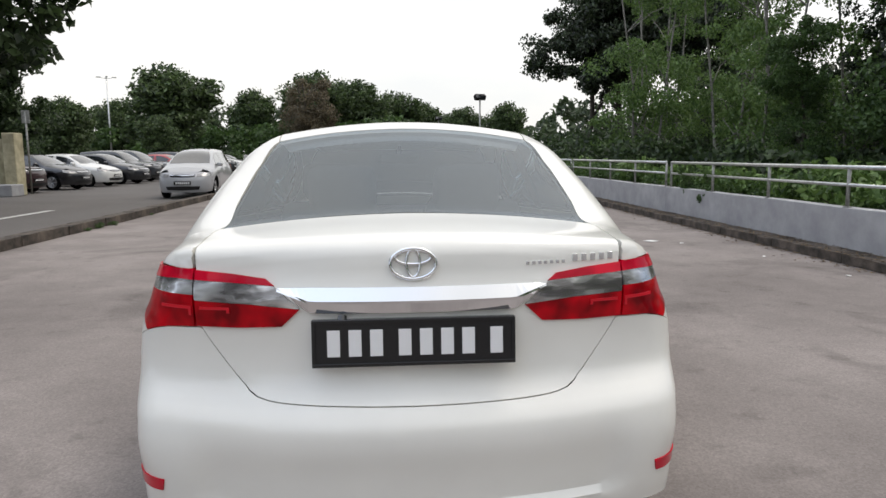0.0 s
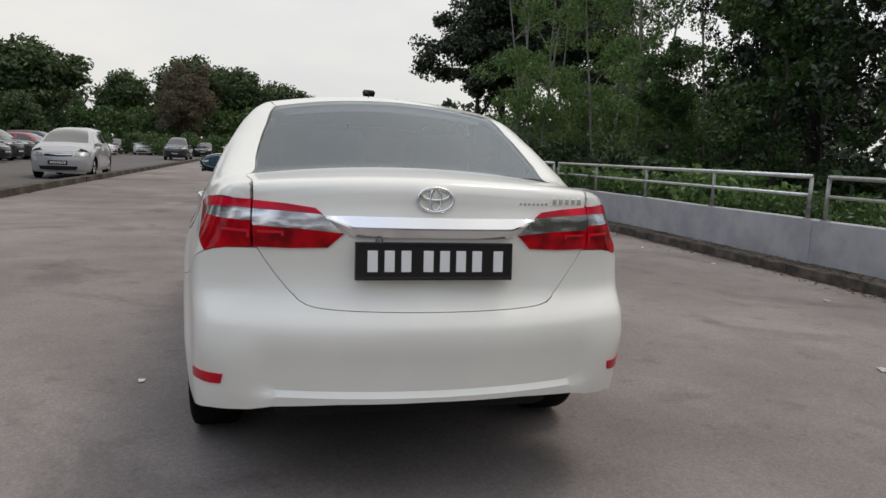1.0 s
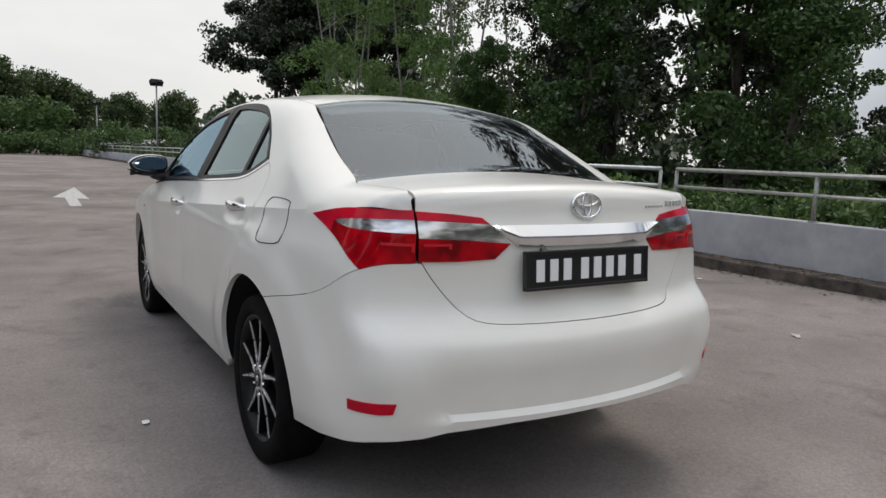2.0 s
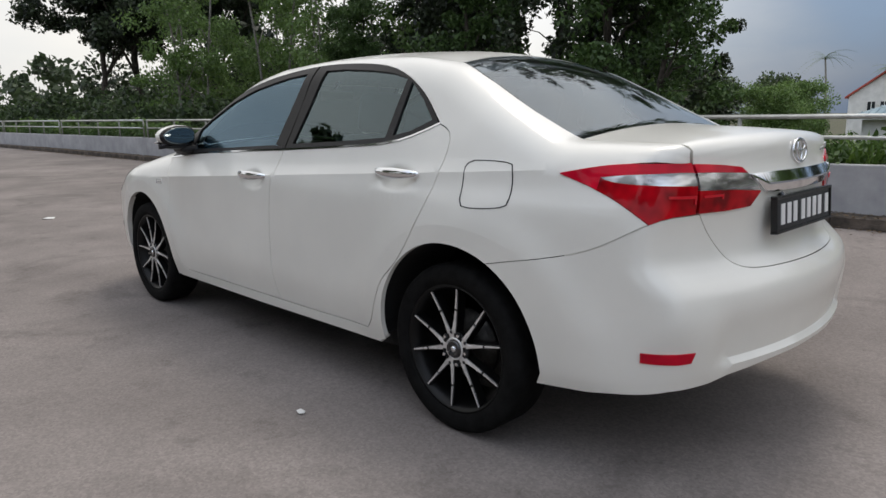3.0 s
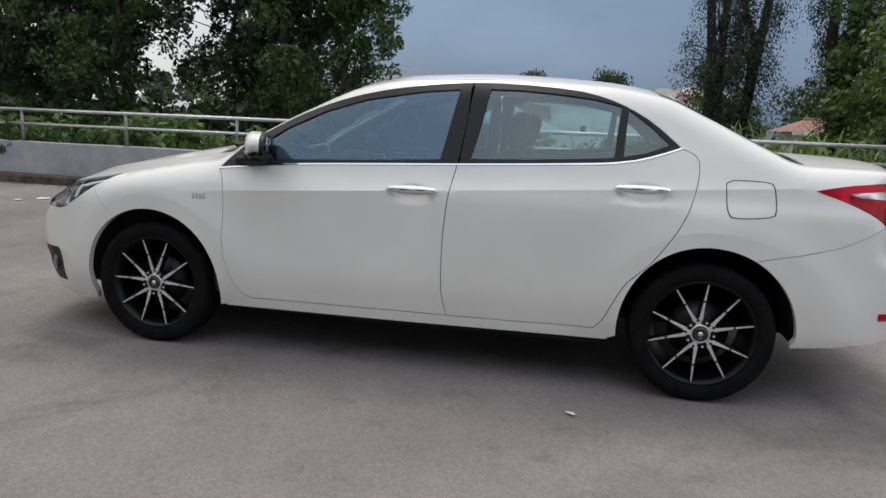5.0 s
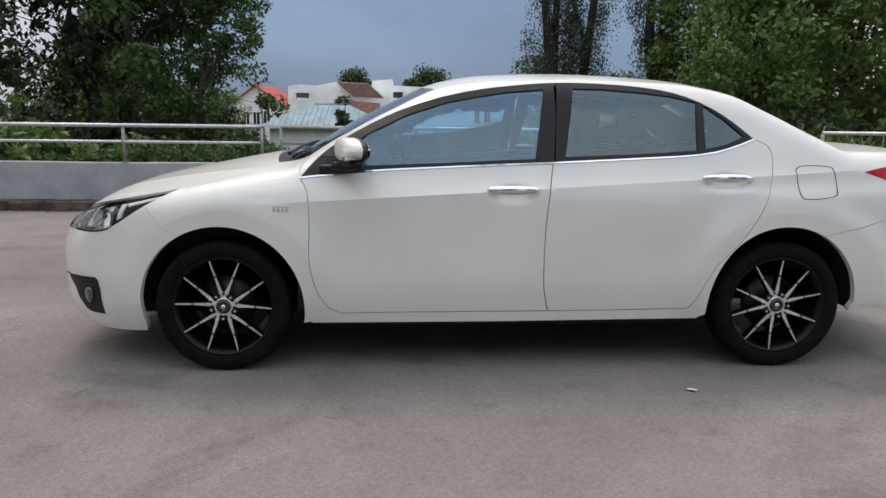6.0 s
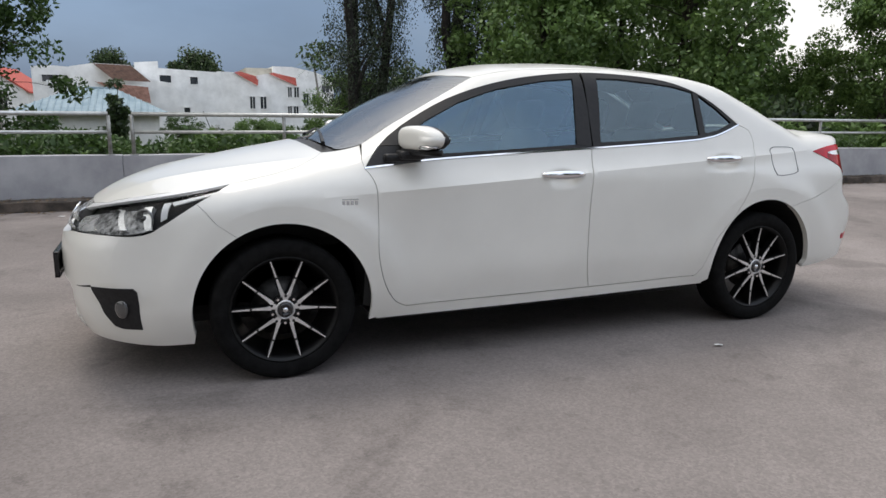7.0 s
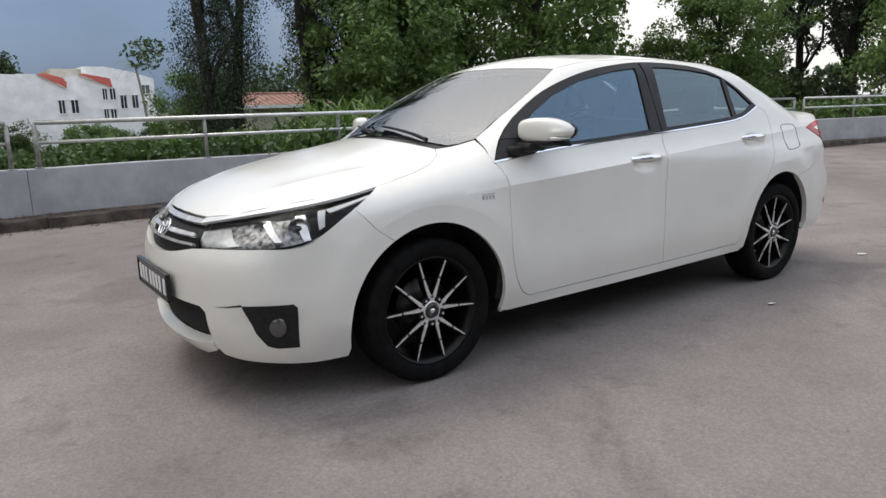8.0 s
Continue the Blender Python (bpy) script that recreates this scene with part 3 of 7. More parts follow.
def bank(x):
    """Height of the planted bank behind the wall."""
    return float(np.interp(x, [5.66, 8, 11, 16, 24, 40, 90], [0.42, 0.40, -0.2, -1.6, -3.0, -3.6, -3.8]))


def again(ob, x, y, z, turn, s=1.0, label=""):
    c = copy_thing(ob, Matrix())
    c.matrix_basis = pose(x, y, z, 0, 0, turn) @ Matrix.Scale(s, 4)
    return tagged(c, label)


dark_tree = tree("broadleaf_tree", 16.5, 4.6, 2.2, 11, leaf_shade, "tall dark broad-leaved tree behind the parapet wall", bark_mat=dark_bark, clumps=190, per=85, leaf=0.105, girth=0.2, clump_r=0.52)
put(dark_tree, 14.4, 14.5, bank(14.4))
again(dark_tree, 13.6, 10.3, bank(13.6), 120, 0.92)
again(dark_tree, 18.5, 19.5, bank(18.5), 200, 1.05)
edge_tree = tree("broadleaf_tree", 10.5, 2.6, 0.6, 5, leaf_mid, "leafy green tree at the edge of the thicket", clumps=120, per=170, leaf=0.085, girth=0.12, clump_r=0.6)
put(edge_tree, 12.9, 8.9, bank(12.9))
again(edge_tree, 12.5, 7.3, bank(12.5), 60, 0.70)
again(dark_tree, 15.0, 17.6, bank(15.0), 20, 0.7)
again(dark_tree, 17.2, 11.0, bank(17.2), 70, 0.85)
again(edge_tree, 12.0, 13.2, bank(12.0), 100, 0.8)
again(edge_tree, 11.2, 17.0, bank(11.2), 200, 0.5)
feather = tree("feathery_tree", 15.0, 3.4, 1.0, 21, leaf_light, "feathery green tree with slender pale stems", pale_bark, clumps=100, per=165, leaf=0.08, girth=0.06, stems=3, droop=1.0, clump_r=0.65)
put(feather, 13.0, 24.5, bank(13.0))
again(feather, 14.6, 19.2, bank(14.6), 330, 0.95)
again(feather, 12.2, 20.2, bank(12.2), 300, 0.9)
again(feather, 15.8, 28.5, bank(15.8), 80, 1.0)
again(feather, 11.0, 28.0, bank(11.0), 170, 0.95)
again(feather, 14.0, 33.5, bank(14.0), 250, 1.1)
slim = tree("slim_tree", 17.0, 4.9, 5.0, 31, leaf_shade, "tall tree with a bare slim trunk and dark crown", clumps=170, per=190, leaf=0.15, girth=0.24, clump_r=0.95)
put(slim, 15.8, 46.0, -1.4)
again(slim, 13.9, 47.5, -1.2, 140, 0.95)
again(slim, 19.0, 42.0, -1.8, 60, 1.0)

# the clump of trees by the lower houses
spindly = tree("spindly_tree", 14.0, 2.3, 1.6, 41, leaf_shade, "dark-trunked tree with thin drooping foliage", bark_mat=dark_bark, clumps=150, per=300, leaf=0.042, girth=0.27, droop=2.2, clump_r=0.62, stems=3, flat=1.7)
put(spindly, 22.6, -3.1, bank(22.6))
again(spindly, 22.0, -7.2, bank(22.0), 100, 1.05)
lush = tree("broadleaf_tree", 9.5, 4.4, 0.8, 51, leaf_light, "lush green broad-leaved tree below the railing", clumps=150, per=190, leaf=0.112, girth=0.22)
put(lush, 18.5, -8.8, bank(18.5), 0, 1.0)
again(lush, 15.8, -12.3, bank(15.8), 130, 1.0)
again(lush, 21.5, -13.5, bank(21.5), 230, 1.15)
again(lush, 27.0, -14.5, bank(27.0), 300, 1.1)
again(lush, 13.0, -14.8, bank(13.0), 30, 0.40)
again(dark_tree, 9.2, -21.2, 0.0, 30, 0.8)
again(lush, 6.0, -24.5, 0.2, 130, 0.85)
again(lush, 10.2, -14.7, 0.0, 210, 0.55)
again(lush, 5.7, -18.6, 0.3, 60, 0.7)
again(dark_tree, 11.6, -22.5, -0.3, 170, 0.85)
again(lush, 7.0, -32.0, 0.2, 80, 0.95)
again(lush, 2.5, -38.0, 0.0, 80, 1.1)
again(lush, 29.0, -4.5, bank(29.0), 10, 0.62)
again(dark_tree, 11.5, -27.0, -0.3, 300, 0.85)
again(feather, 11.5, -19.5, -0.4, 20, 0.72)
again(dark_tree, 4.8, -34.0, 0.1, 30, 0.9)

# the car park's trees
round_tree = tree("round_tree", 9.6, 4.4, 1.8, 61, leaf_round, "round-crowned tree at the far side of the car park", clumps=170, per=100, leaf=0.21, girth=0.25, clump_r=1.05)
put(round_tree, -20.5, 66, 0.02)
round_tree.matrix_basis = pose(-20.5, 66, 0.02) @ Matrix.Diagonal((1.3, 1.3, 1.02, 1))
for x, y, s, t in [(-16.5, 84, 0.95, 40), (-10.0, 88, 1.22, 90), (-4.0, 92, 1.18, 200), (1.0, 96, 1.05, 300), (-7.0, 97, 1.2, 20), (5.0, 104, 0.95, 10), (-32, 84, 0.85, 150), (-40, 74, 0.9, 220), (9.5, 92, 0.8, 80), (14, 84, 0.8, 33)]:
    again(round_tree, x, y, 0.15 if x < -5.8 else 0, t, s, "round dark green tree beyond the car park")
brown = tree("thin_brown_tree", 9.8, 3.6, 1.2, 66, leaf_brown, "thin brownish tree beyond the car park", clumps=110, per=150, leaf=0.13, girth=0.18, clump_r=0.9)
put(brown, -9.2, 78, 0.15)
big = tree("shade_tree", 11.5, 5.6, 2.4, 71, leaf_dark, "large dark shade tree overhanging the car park", clumps=210, per=120, leaf=0.19, girth=0.3)
put(big, -12.2, 17.0, 0.15)
for x, y, s, t in ((-19.5, 42, 0.50, 30), (-24, 53, 0.55, 70), (-29, 60, 0.60, 110), (-17.2, 52, 0.45, 190)):
    again(round_tree, x, y, 0.15, t, s, "dark shade tree behind the parked cars")
for x, y, k, t in ((-16.5, -17.0, 1.0, 20), (-17.5, -7.5, 0.9, 130), (-16.8, 1.5, 0.95, 250), (-18.0, 9.5, 0.85, 310)):
    again(big, x, y, 0.02, t, k, "large dark shade tree along the car park")
again(big, -18.2, 31.0, 0.15, 200, 0.58, "dark shade tree behind the cream wall")
again(round_tree, -23.0, 36.0, 0.15, 10, 0.5, "dark shade tree behind the parked cars")
again(round_tree, -26.0, 46.0, 0.15, 10, 0.5, "dark shade tree behind the parked cars")


def woods(name, label, spots, seed, mat, size, per, height):
    rng = random.Random(seed)
    centres, radii = [], []
    for x, y, z, s in spots:
        for _ in range(9):
            centres.append((x + rng.gauss(0, 2.6) * s, y + rng.gauss(0, 2.6) * s, z + rng.uniform(0.5, height) * s))
            radii.append(2.2 * s * rng.uniform(0.6, 1.2))
    return tagged(new(name, leaf_mesh(centres, radii, per, size, seed, mat)), label, "woods", kind="stuff")


rng = random.Random(3)
ring = [(math.cos(a) * r, math.sin(a) * r, -3.0 if math.cos(a) > 0.3 else 0, rng.uniform(0.8, 1.25)) for a, r in ((radians(i * 2.2 + rng.uniform(-1, 1)), rng.uniform(125, 160)) for i in range(164)) if not (math.cos(a) > 0 and abs(math.sin(a) * r) < 75)]
woods("far_woods", "hazy dark green line of distant trees", ring, 4, leaf_far, 0.75, 70, 8.5)
mid_spots = [(25 + rng.uniform(-4, 4), y, -2.6, rng.uniform(0.85, 1.2)) for y in range(20, 64, 3)] + [(44 + rng.uniform(-4, 4), -22 - i * 5, -3.4, 0.8) for i in range(6)]
woods("thicket", "dense dark undergrowth below the road", mid_spots, 8, leaf_shade, 0.26, 260, 7.0)
behind = [(50 + rng.uniform(-3, 3), -14.0 - 1.3 * i, -3.6, rng.uniform(0.8, 1.1)) for i in range(9)]
woods("grove", "dark green trees beyond the low house", behind, 9, leaf_dark, 0.2, 260, 8.5)
under = [(rng.uniform(9, 17), rng.uniform(9, 52), -0.6, rng.uniform(0.28, 0.5)) for _ in range(46)] + [(rng.uniform(10, 20), rng.uniform(-24, -5), -0.8, rng.uniform(0.25, 0.42)) for _ in range(26)]
woods("undergrowth", "tangled dark green undergrowth on the bank", under, 12, leaf_dark, 0.12, 260, 5.5)
hedge_spots = [(-13 + i * 2.1, 70 + 0.6 * i, 0.1, 0.42) for i in range(9)] + [(5.5 + i * 1.2, 60 + i * 3, 0.1, 0.55) for i in range(12)]
line_spots = [(-46 + i * 3.1 + rng.uniform(-1, 1), 84 - 0.25 * i + rng.uniform(-2, 2), 0.1, rng.uniform(0.55, 0.8)) for i in range(16)]
woods("treeline", "mixed green trees lining the far car park", line_spots, 23, leaf_mid, 0.26, 190, 6.5)
woods("far_hedge", "clipped green hedge beyond the car park", hedge_spots, 15, leaf_mid, 0.14, 260, 4.0)


def shrub(name, label, seed, mat, r, h, n, per, leaf, **how):
    rng = random.Random(seed)
    ob = empty(name, Matrix(), label, "shrub", "shrubs behind the wall")
    centres = [(rng.gauss(0, r * 0.5), rng.gauss(0, r * 0.6), rng.uniform(0.1, h)) for _ in range(n)]
    part("leaves", leaf_mesh(centres, [r * rng.uniform(0.3, 0.5) for _ in centres], per, leaf, seed, mat, **how), None, ob)
    bm = bmesh.new()
    for c in centres[:12]:
        limb(bm, [Vector((0, 0, -0.1)), Vector(c) * 0.5, Vector(c)], 0.012, 0.004, 5)
    part("stems", bm, bark, ob)
    return ob


def blade_plant(seed):
    """Long arching blades from one root."""
    rng = random.Random(seed)
    ob = empty("blade_plant", Matrix(), "bushy plant with long arching green blades", "plant", "shrubs behind the wall")
    verts, faces = [], []
    for _ in range(110):
        a, ln, w, up = rng.uniform(0, 6.28), rng.uniform(0.6, 1.35), rng.uniform(0.012, 0.03), rng.uniform(1.1, 1.52)
        ox, oy = rng.gauss(0, 0.22), rng.gauss(0, 0.35)
        k0 = len(verts)
        for i in range(7):
            s = i / 6
            out = ln * s * math.cos(up) * (1 + 0.7 * s)
            z = ln * (s * math.sin(up) - 0.42 * s * s)
            ww = w * (1 - s ** 2) + 0.002
            verts.append((ox + math.cos(a) * out - math.sin(a) * ww, oy + math.sin(a) * out + math.cos(a) * ww, z))
            verts.append((ox + math.cos(a) * out + math.sin(a) * ww, oy + math.sin(a) * out - math.cos(a) * ww, z + 0.004))
        for i in range(6):
            k = k0 + i * 2
            faces.append((k, k + 1, k + 3, k + 2))
    me = bpy.data.meshes.new("blades")
    me.from_pydata(verts, [], faces)
    me.materials.append(leaf_blade)
    part("foliage", me, None, ob)
    return ob


bush = shrub("shrub", "loose green shrub growing behind the wall", 1, leaf_light, 0.55, 0.6, 16, 60, 0.075)
weed = shrub("low_weeds", "low dull green weeds behind the wall", 2, leaf_mid, 0.6, 0.4, 18, 60, 0.05)
blades = blade_plant(5)
put(bush, 6.7, 8.3, 0.40)
put(weed, 6.6, 5.6, 0.40)
put(blades, 6.35, -0.6, 0.42)
rng = random.Random(17)
for i in range(58):
    y = -26 + i * 1.45 + rng.uniform(-0.5, 0.5)
    again(weed, wall_x(y) + rng.uniform(1.0, 1.5), y, 0.40, rng.uniform(0, 360), rng.uniform(0.7, 1.25))
for y, s in [(9.0, 1.1), (10.6, 0.9), (12.3, 1.0), (14.5, 0.9), (17, 1.1), (6.9, 0.8), (5.0, 0.6), (20, 1.0), (24, 1.1), (-7.5, 1.0), (-10, 1.1), (3.4, 0.7), (30, 1.2), (36, 1.2), (-14, 1.0), (-18, 1.1)]:
    again(bush, wall_x(y) + rng.uniform(1.1, 1.6), y, 0.38, rng.uniform(0, 360), s)
for y, s, dx in [(0.45, 1.25, 1.3), (-1.5, 1.25, 1.5), (-2.9, 1.15, 1.2), (-4.3, 0.95, 1.3), (1.6, 0.75, 0.8), (-0.4, 1.35, 1.9), (-3.5, 1.15, 2.0), (-15.5, 1.0, 0.9), (-6.0, 0.8, 1.0)]:
    again(blades, wall_x(y) + dx, y, 0.38, rng.uniform(0, 360), s)
for x, y, k in ((-5.50, 11.6, 0.22), (-5.47, 12.1, 0.17), (-5.49, 11.1, 0.14), (-5.5, 14.4, 0.10), (-5.5, 7.1, 0.10)):
    again(weed, x, y, 0.0, rng.uniform(0, 360), k, "small tuft of weeds at the foot of the kerb")
creeper = shrub("creeper", "green creeper hanging over the wall", 7, leaf_mid, 0.26, 0.9, 14, 70, 0.045, flat=1.2, droop=1.5)
put(creeper, 5.62, 10.45, 0.35, 0, 0.6)
again(creeper, 5.62, 11.4, 0.45, 90, 0.6)
bank_spots = [(wall_x(y) + rng.uniform(1.6, 5.0), y, 0.05, rng.uniform(0.12, 0.2)) for y in np.arange(-28, 45, 0.8)]
woods("ground_cover", "low green plants covering the bank", bank_spots, 19, leaf_mid, 0.075, 70, 2.6)

# ---- the white saloon: its skin is where side, top, rear and front forms meet, rounded into one another ----
belt = curve((0.0, 1.10), (1.0, 1.10), (1.37, 1.055), (2.13, 1.01), (3.0, 0.965), (3.4, 0.92), (4.6, 0.90))
side_w = curve((0.12, 0.74), (0.22, 0.795), (0.27, 0.815), (0.36, 0.835), (0.50, 0.838), (0.62, 0.837), (0.74, 0.833), (0.82, 0.826), (0.868, 0.816), (0.90, 0.799), (0.97, 0.771), (1.03, 0.752), (1.10, 0.725))
plan = curve((-0.2, 0.80), (0.0, 0.832), (0.3, 0.905), (0.6, 0.957), (1.0, 0.996), (2.3, 1.0), (3.3, 0.995), (3.8, 0.980), (4.1, 0.935), (4.4, 0.845), (4.7, 0.73))
top_mid = curve((0.05, 1.03), (0.14, 1.085), (0.30, 1.10), (0.58, 1.115), (0.75, 1.185), (1.0, 1.31), (1.2, 1.395), (1.5, 1.44), (2.0, 1.46), (2.4, 1.445), (2.62, 1.41), (2.9, 1.295), (3.15, 1.165), (3.36, 1.045), (3.5, 1.02), (3.75, 0.975), (4.1, 0.90), (4.3, 0.84), (4.45, 0.78), (4.56, 0.72), (4.7, 0.62))
crown = curve((0.1, 0.10), (0.6, 0.12), (1.2, 0.17), (2.5, 0.20), (3.3, 0.17), (3.6, 0.17), (4.2, 0.16), (4.6, 0.12))
rear_mid = curve((0.10, 0.20), (0.25, 0.095), (0.32, 0.042), (0.42, 0.014), (0.55, 0.0), (0.63, 0.015), (0.68, 0.06), (0.72, 0.095), (0.80, 0.105), (0.93, 0.098), (1.0, 0.112), (1.06, 0.118), (1.12, 0.13))
front_mid = curve((0.10, 4.40), (0.16, 4.50), (0.24, 4.565), (0.36, 4.60), (0.52, 4.605), (0.60, 4.595), (0.66, 4.57), (0.72, 4.54), (0.80, 4.47), (0.9, 4.3))
AXLES = (0.97, 3.67)
SHAPE = {"belt": belt, "side": side_w, "plan": plan, "top": top_mid, "crown": crown, "rear": rear_mid, "front": front_mid}


def step(v, a, b):
    t = np.clip((v - a) / (b - a), 0, 1)
    return t * t * (3 - 2 * t)



def smooth_max(a, b, k):
    h = np.maximum(k - np.abs(a - b), 0) / k
    return np.maximum(a, b) + h * h * k / 4


HANDLES = ((2.305, 0.872), (1.272, 0.932))


def crease_z(y):
    return 0.879 + 0.060 * (2.3 - y)


def flare(ay, y, d):
    """Radius of the fold above a wheel arch; it drifts out towards the rear."""
    c = np.maximum((ay - y) / np.maximum(d, 1e-6), 0)
    return 0.462 + (0.10 * c * c if ay < 2 else 0.03 * c * c)


def skin(x, y, z):
    """Under 0 within the car, 0 on its skin."""
    x = np.abs(x)
    zb = SHAPE["belt"](y)
    w = SHAPE["side"](np.minimum(z, zb)) * SHAPE["plan"](y) - 0.47 * np.maximum(z - zb, 0)
    for ay in AXLES:
        d = np.hypot(y - ay, z - 0.316)
        d0 = flare(ay, y, d)
        up = np.where(d > d0, np.exp(-((d - d0) / 0.075) ** 2), 1 - 1.1 * (d0 - d))
        w = w + 0.016 * np.maximum(up, 0) * np.clip((z - 0.25) / 0.25, 0, 1)
    dz = z - crease_z(y)
    w = w + 0.017 * np.where(dz < 0, np.exp(dz / 0.065), np.exp(-dz / 0.05)) * np.exp(-((y - 1.95) / 1.55) ** 6)
    for hy, hz in HANDLES:
        w = w - 0.034 * np.exp(-(((y - hy) / 0.082) ** 2 + ((z - hz + 0.012) / 0.034) ** 2) ** 1.6)
    w = w - 0.012 * np.exp(-((z - 0.33) / 0.07) ** 2) * np.exp(-((y - 2.3) / 0.9) ** 4)
    fold = 0.62 - 0.30 * np.clip((y - 3.45) / 1.0, 0, 1)
    ridge = 0.009 * np.exp(-np.abs(x - fold) / 0.07) * step(y, 3.40, 3.60) * step(y, 4.45, 4.2)
    top = z - (SHAPE["top"](y) - SHAPE["crown"](y) * x * x) - ridge
    f = smooth_max(x - w, top * 0.9, 0.075)
    rear = SHAPE["rear"](z) + 0.28 * x * x + 0.15 * np.maximum(x - 0.55, 0) ** 2 - y
    rear = rear + 0.020 * step(z, 0.64, 0.48) * step(z, 0.404, 0.420) * step(x, 0.60, 0.50)
    front = y - (SHAPE["front"](z) - 0.35 * x * x - 1.3 * np.maximum(x - 0.50, 0) ** 2)
    f = smooth_max(f, rear, 0.10 - 0.050 * step(z, 0.44, 0.56) * step(z, 0.90, 0.80) - 0.06 * step(z, 1.0, 1.05))
    return smooth_max(f, front, 0.16 - 0.12 * step(z, 0.36, 0.48) * step(z, 0.74, 0.66))


def reach(origin, way):
    """Where rays from inside the car meet its skin."""
    near, far = np.zeros(len(origin)), np.full(len(origin), 2.6)
    for _ in range(34):
        mid = (near + far) / 2
        q = origin + way * mid[:, None]
        inside = skin(q[:, 0], q[:, 1], q[:, 2]) < 0
        near, far = np.where(inside, mid, near), np.where(inside, far, mid)
    return origin + way * ((near + far) / 2)[:, None]


PIVOT_Z = 0.78


class Roll:
    """Round the car's long axis: (y, angle), 0 level to its left, a quarter turn straight up."""
    def to(self, p):
        return np.stack([p[:, 1], np.arctan2(p[:, 2] - PIVOT_Z, -p[:, 0]) * 0.7], 1)

    def rays(self, q):
        a = q[:, 1] / 0.7
        o = np.stack([0 * a, q[:, 0], 0 * a + PIVOT_Z], 1)
        return o, np.stack([-np.cos(a), 0 * a, np.sin(a)], 1)


class Wall:
    """Round an upright axis at y: (arc, z), for the car's ends."""
    def __init__(self, y, ahead):
        self.y, self.s = y, 1 if ahead else -1

    def to(self, p):
        along = (p[:, 1] - self.y) * self.s
        t = np.arctan2(p[:, 0], np.maximum(along, 0)) * 0.75
        return np.stack([np.where(along > 0, t, np.sign(p[:, 0]) * (0.75 * np.pi / 2 - along)), p[:, 2]], 1)

    def rays(self, q):
        lim = 0.75 * np.pi / 2
        t = np.clip(q[:, 0], -lim, lim) / 0.75
        past = np.maximum(np.abs(q[:, 0]) - lim, 0)
        o = np.stack([0 * t, self.y - self.s * past, q[:, 1]], 1)
        return o, np.stack([np.sin(t), self.s * np.cos(t), 0 * t], 1)


class Pitch:
    """Round an axis across the car: (x, angle), from straight back to straight up."""
    def to(self, p):
        return np.stack([p[:, 0], np.arctan2(p[:, 2] - 0.72, 0.72 - p[:, 1]) * 0.6], 1)

    def rays(self, q):
        a = q[:, 1] / 0.6
        o = np.stack([q[:, 0], 0 * a + 0.72, 0 * a + 0.72], 1)
        return o, np.stack([0 * a, -np.cos(a), np.sin(a)], 1)


class Top:
    """Seen from above: (x, y)."""
    def to(self, p):
        return p[:, :2].copy()

    def rays(self, q):
        o = np.stack([q[:, 0], q[:, 1], 0 * q[:, 0] + 0.6], 1)
        return o, np.tile([0.0, 0.0, 1.0], (len(q), 1))


ROLL, REAR, FRONT, PITCH, TOP = Roll(), Wall(1.0, False), Wall(3.55, True), Pitch(), Top()


def corner(z, ahead):
    """Where the flank meets the car's end at height z, on the left."""
    lo, hi = 0.5, 0.9
    for _ in range(30):
        x = (lo + hi) / 2
        if ahead:
            y = float(SHAPE["front"](z)) - 0.35 * x * x - 1.3 * max(x - 0.50, 0) ** 2
        else:
            y = float(SHAPE["rear"](z)) + 0.28 * x * x + 0.15 * max(x - 0.55, 0) ** 2
        if x < float(SHAPE["side"](z)) * float(SHAPE["plan"](y)):
            lo = x
        else:
            hi = x
    return (-x, y, z)


def left_side(*yz):
    """Points of the car's left flank at (y, z)."""
    a = np.array(yz, float)
    o = np.stack([0 * a[:, 0], a[:, 0], a[:, 1]], 1)
    return reach(o, np.tile([-1.0, 0, 0], (len(a), 1)))


def at_rear(*xz):
    a = np.array(xz, float)
    return reach(np.stack([a[:, 0], 0 * a[:, 0] + 1.0, a[:, 1]], 1), np.tile([0, -1.0, 0], (len(a), 1)))


def at_front(*xz):
    a = np.array(xz, float)
    return reach(np.stack([a[:, 0], 0 * a[:, 0] + 3.55, a[:, 1]], 1), np.tile([0, 1.0, 0], (len(a), 1)))


def on_top(*xy):
    a = np.array(xy, float)
    return reach(np.stack([a[:, 0], a[:, 1], 0 * a[:, 0] + 0.6], 1), np.tile([0, 0, 1.0], (len(a), 1)))


def inside_poly(p, poly):
    x, y = p[:, 0:1], p[:, 1:2]
    x1, y1 = poly[:, 0], poly[:, 1]
    x2, y2 = np.roll(x1, -1), np.roll(y1, -1)
    cross = ((y1 > y) != (y2 > y)) & (x < (x2 - x1) * (y - y1) / np.where(y2 == y1, 1e-12, y2 - y1) + x1)
    return cross.sum(1) % 2 == 1


def edge_distance(p, poly):
    a, b = poly, np.roll(poly, -1, 0)
    d = b - a
    out = np.full(len(p), 9.0)
    for i in range(len(a)):
        t = np.clip(((p - a[i]) @ d[i]) / max(d[i] @ d[i], 1e-12), 0, 1)
        out = np.minimum(out, np.hypot(*(p - a[i] - t[:, None] * d[i]).T))
    return out


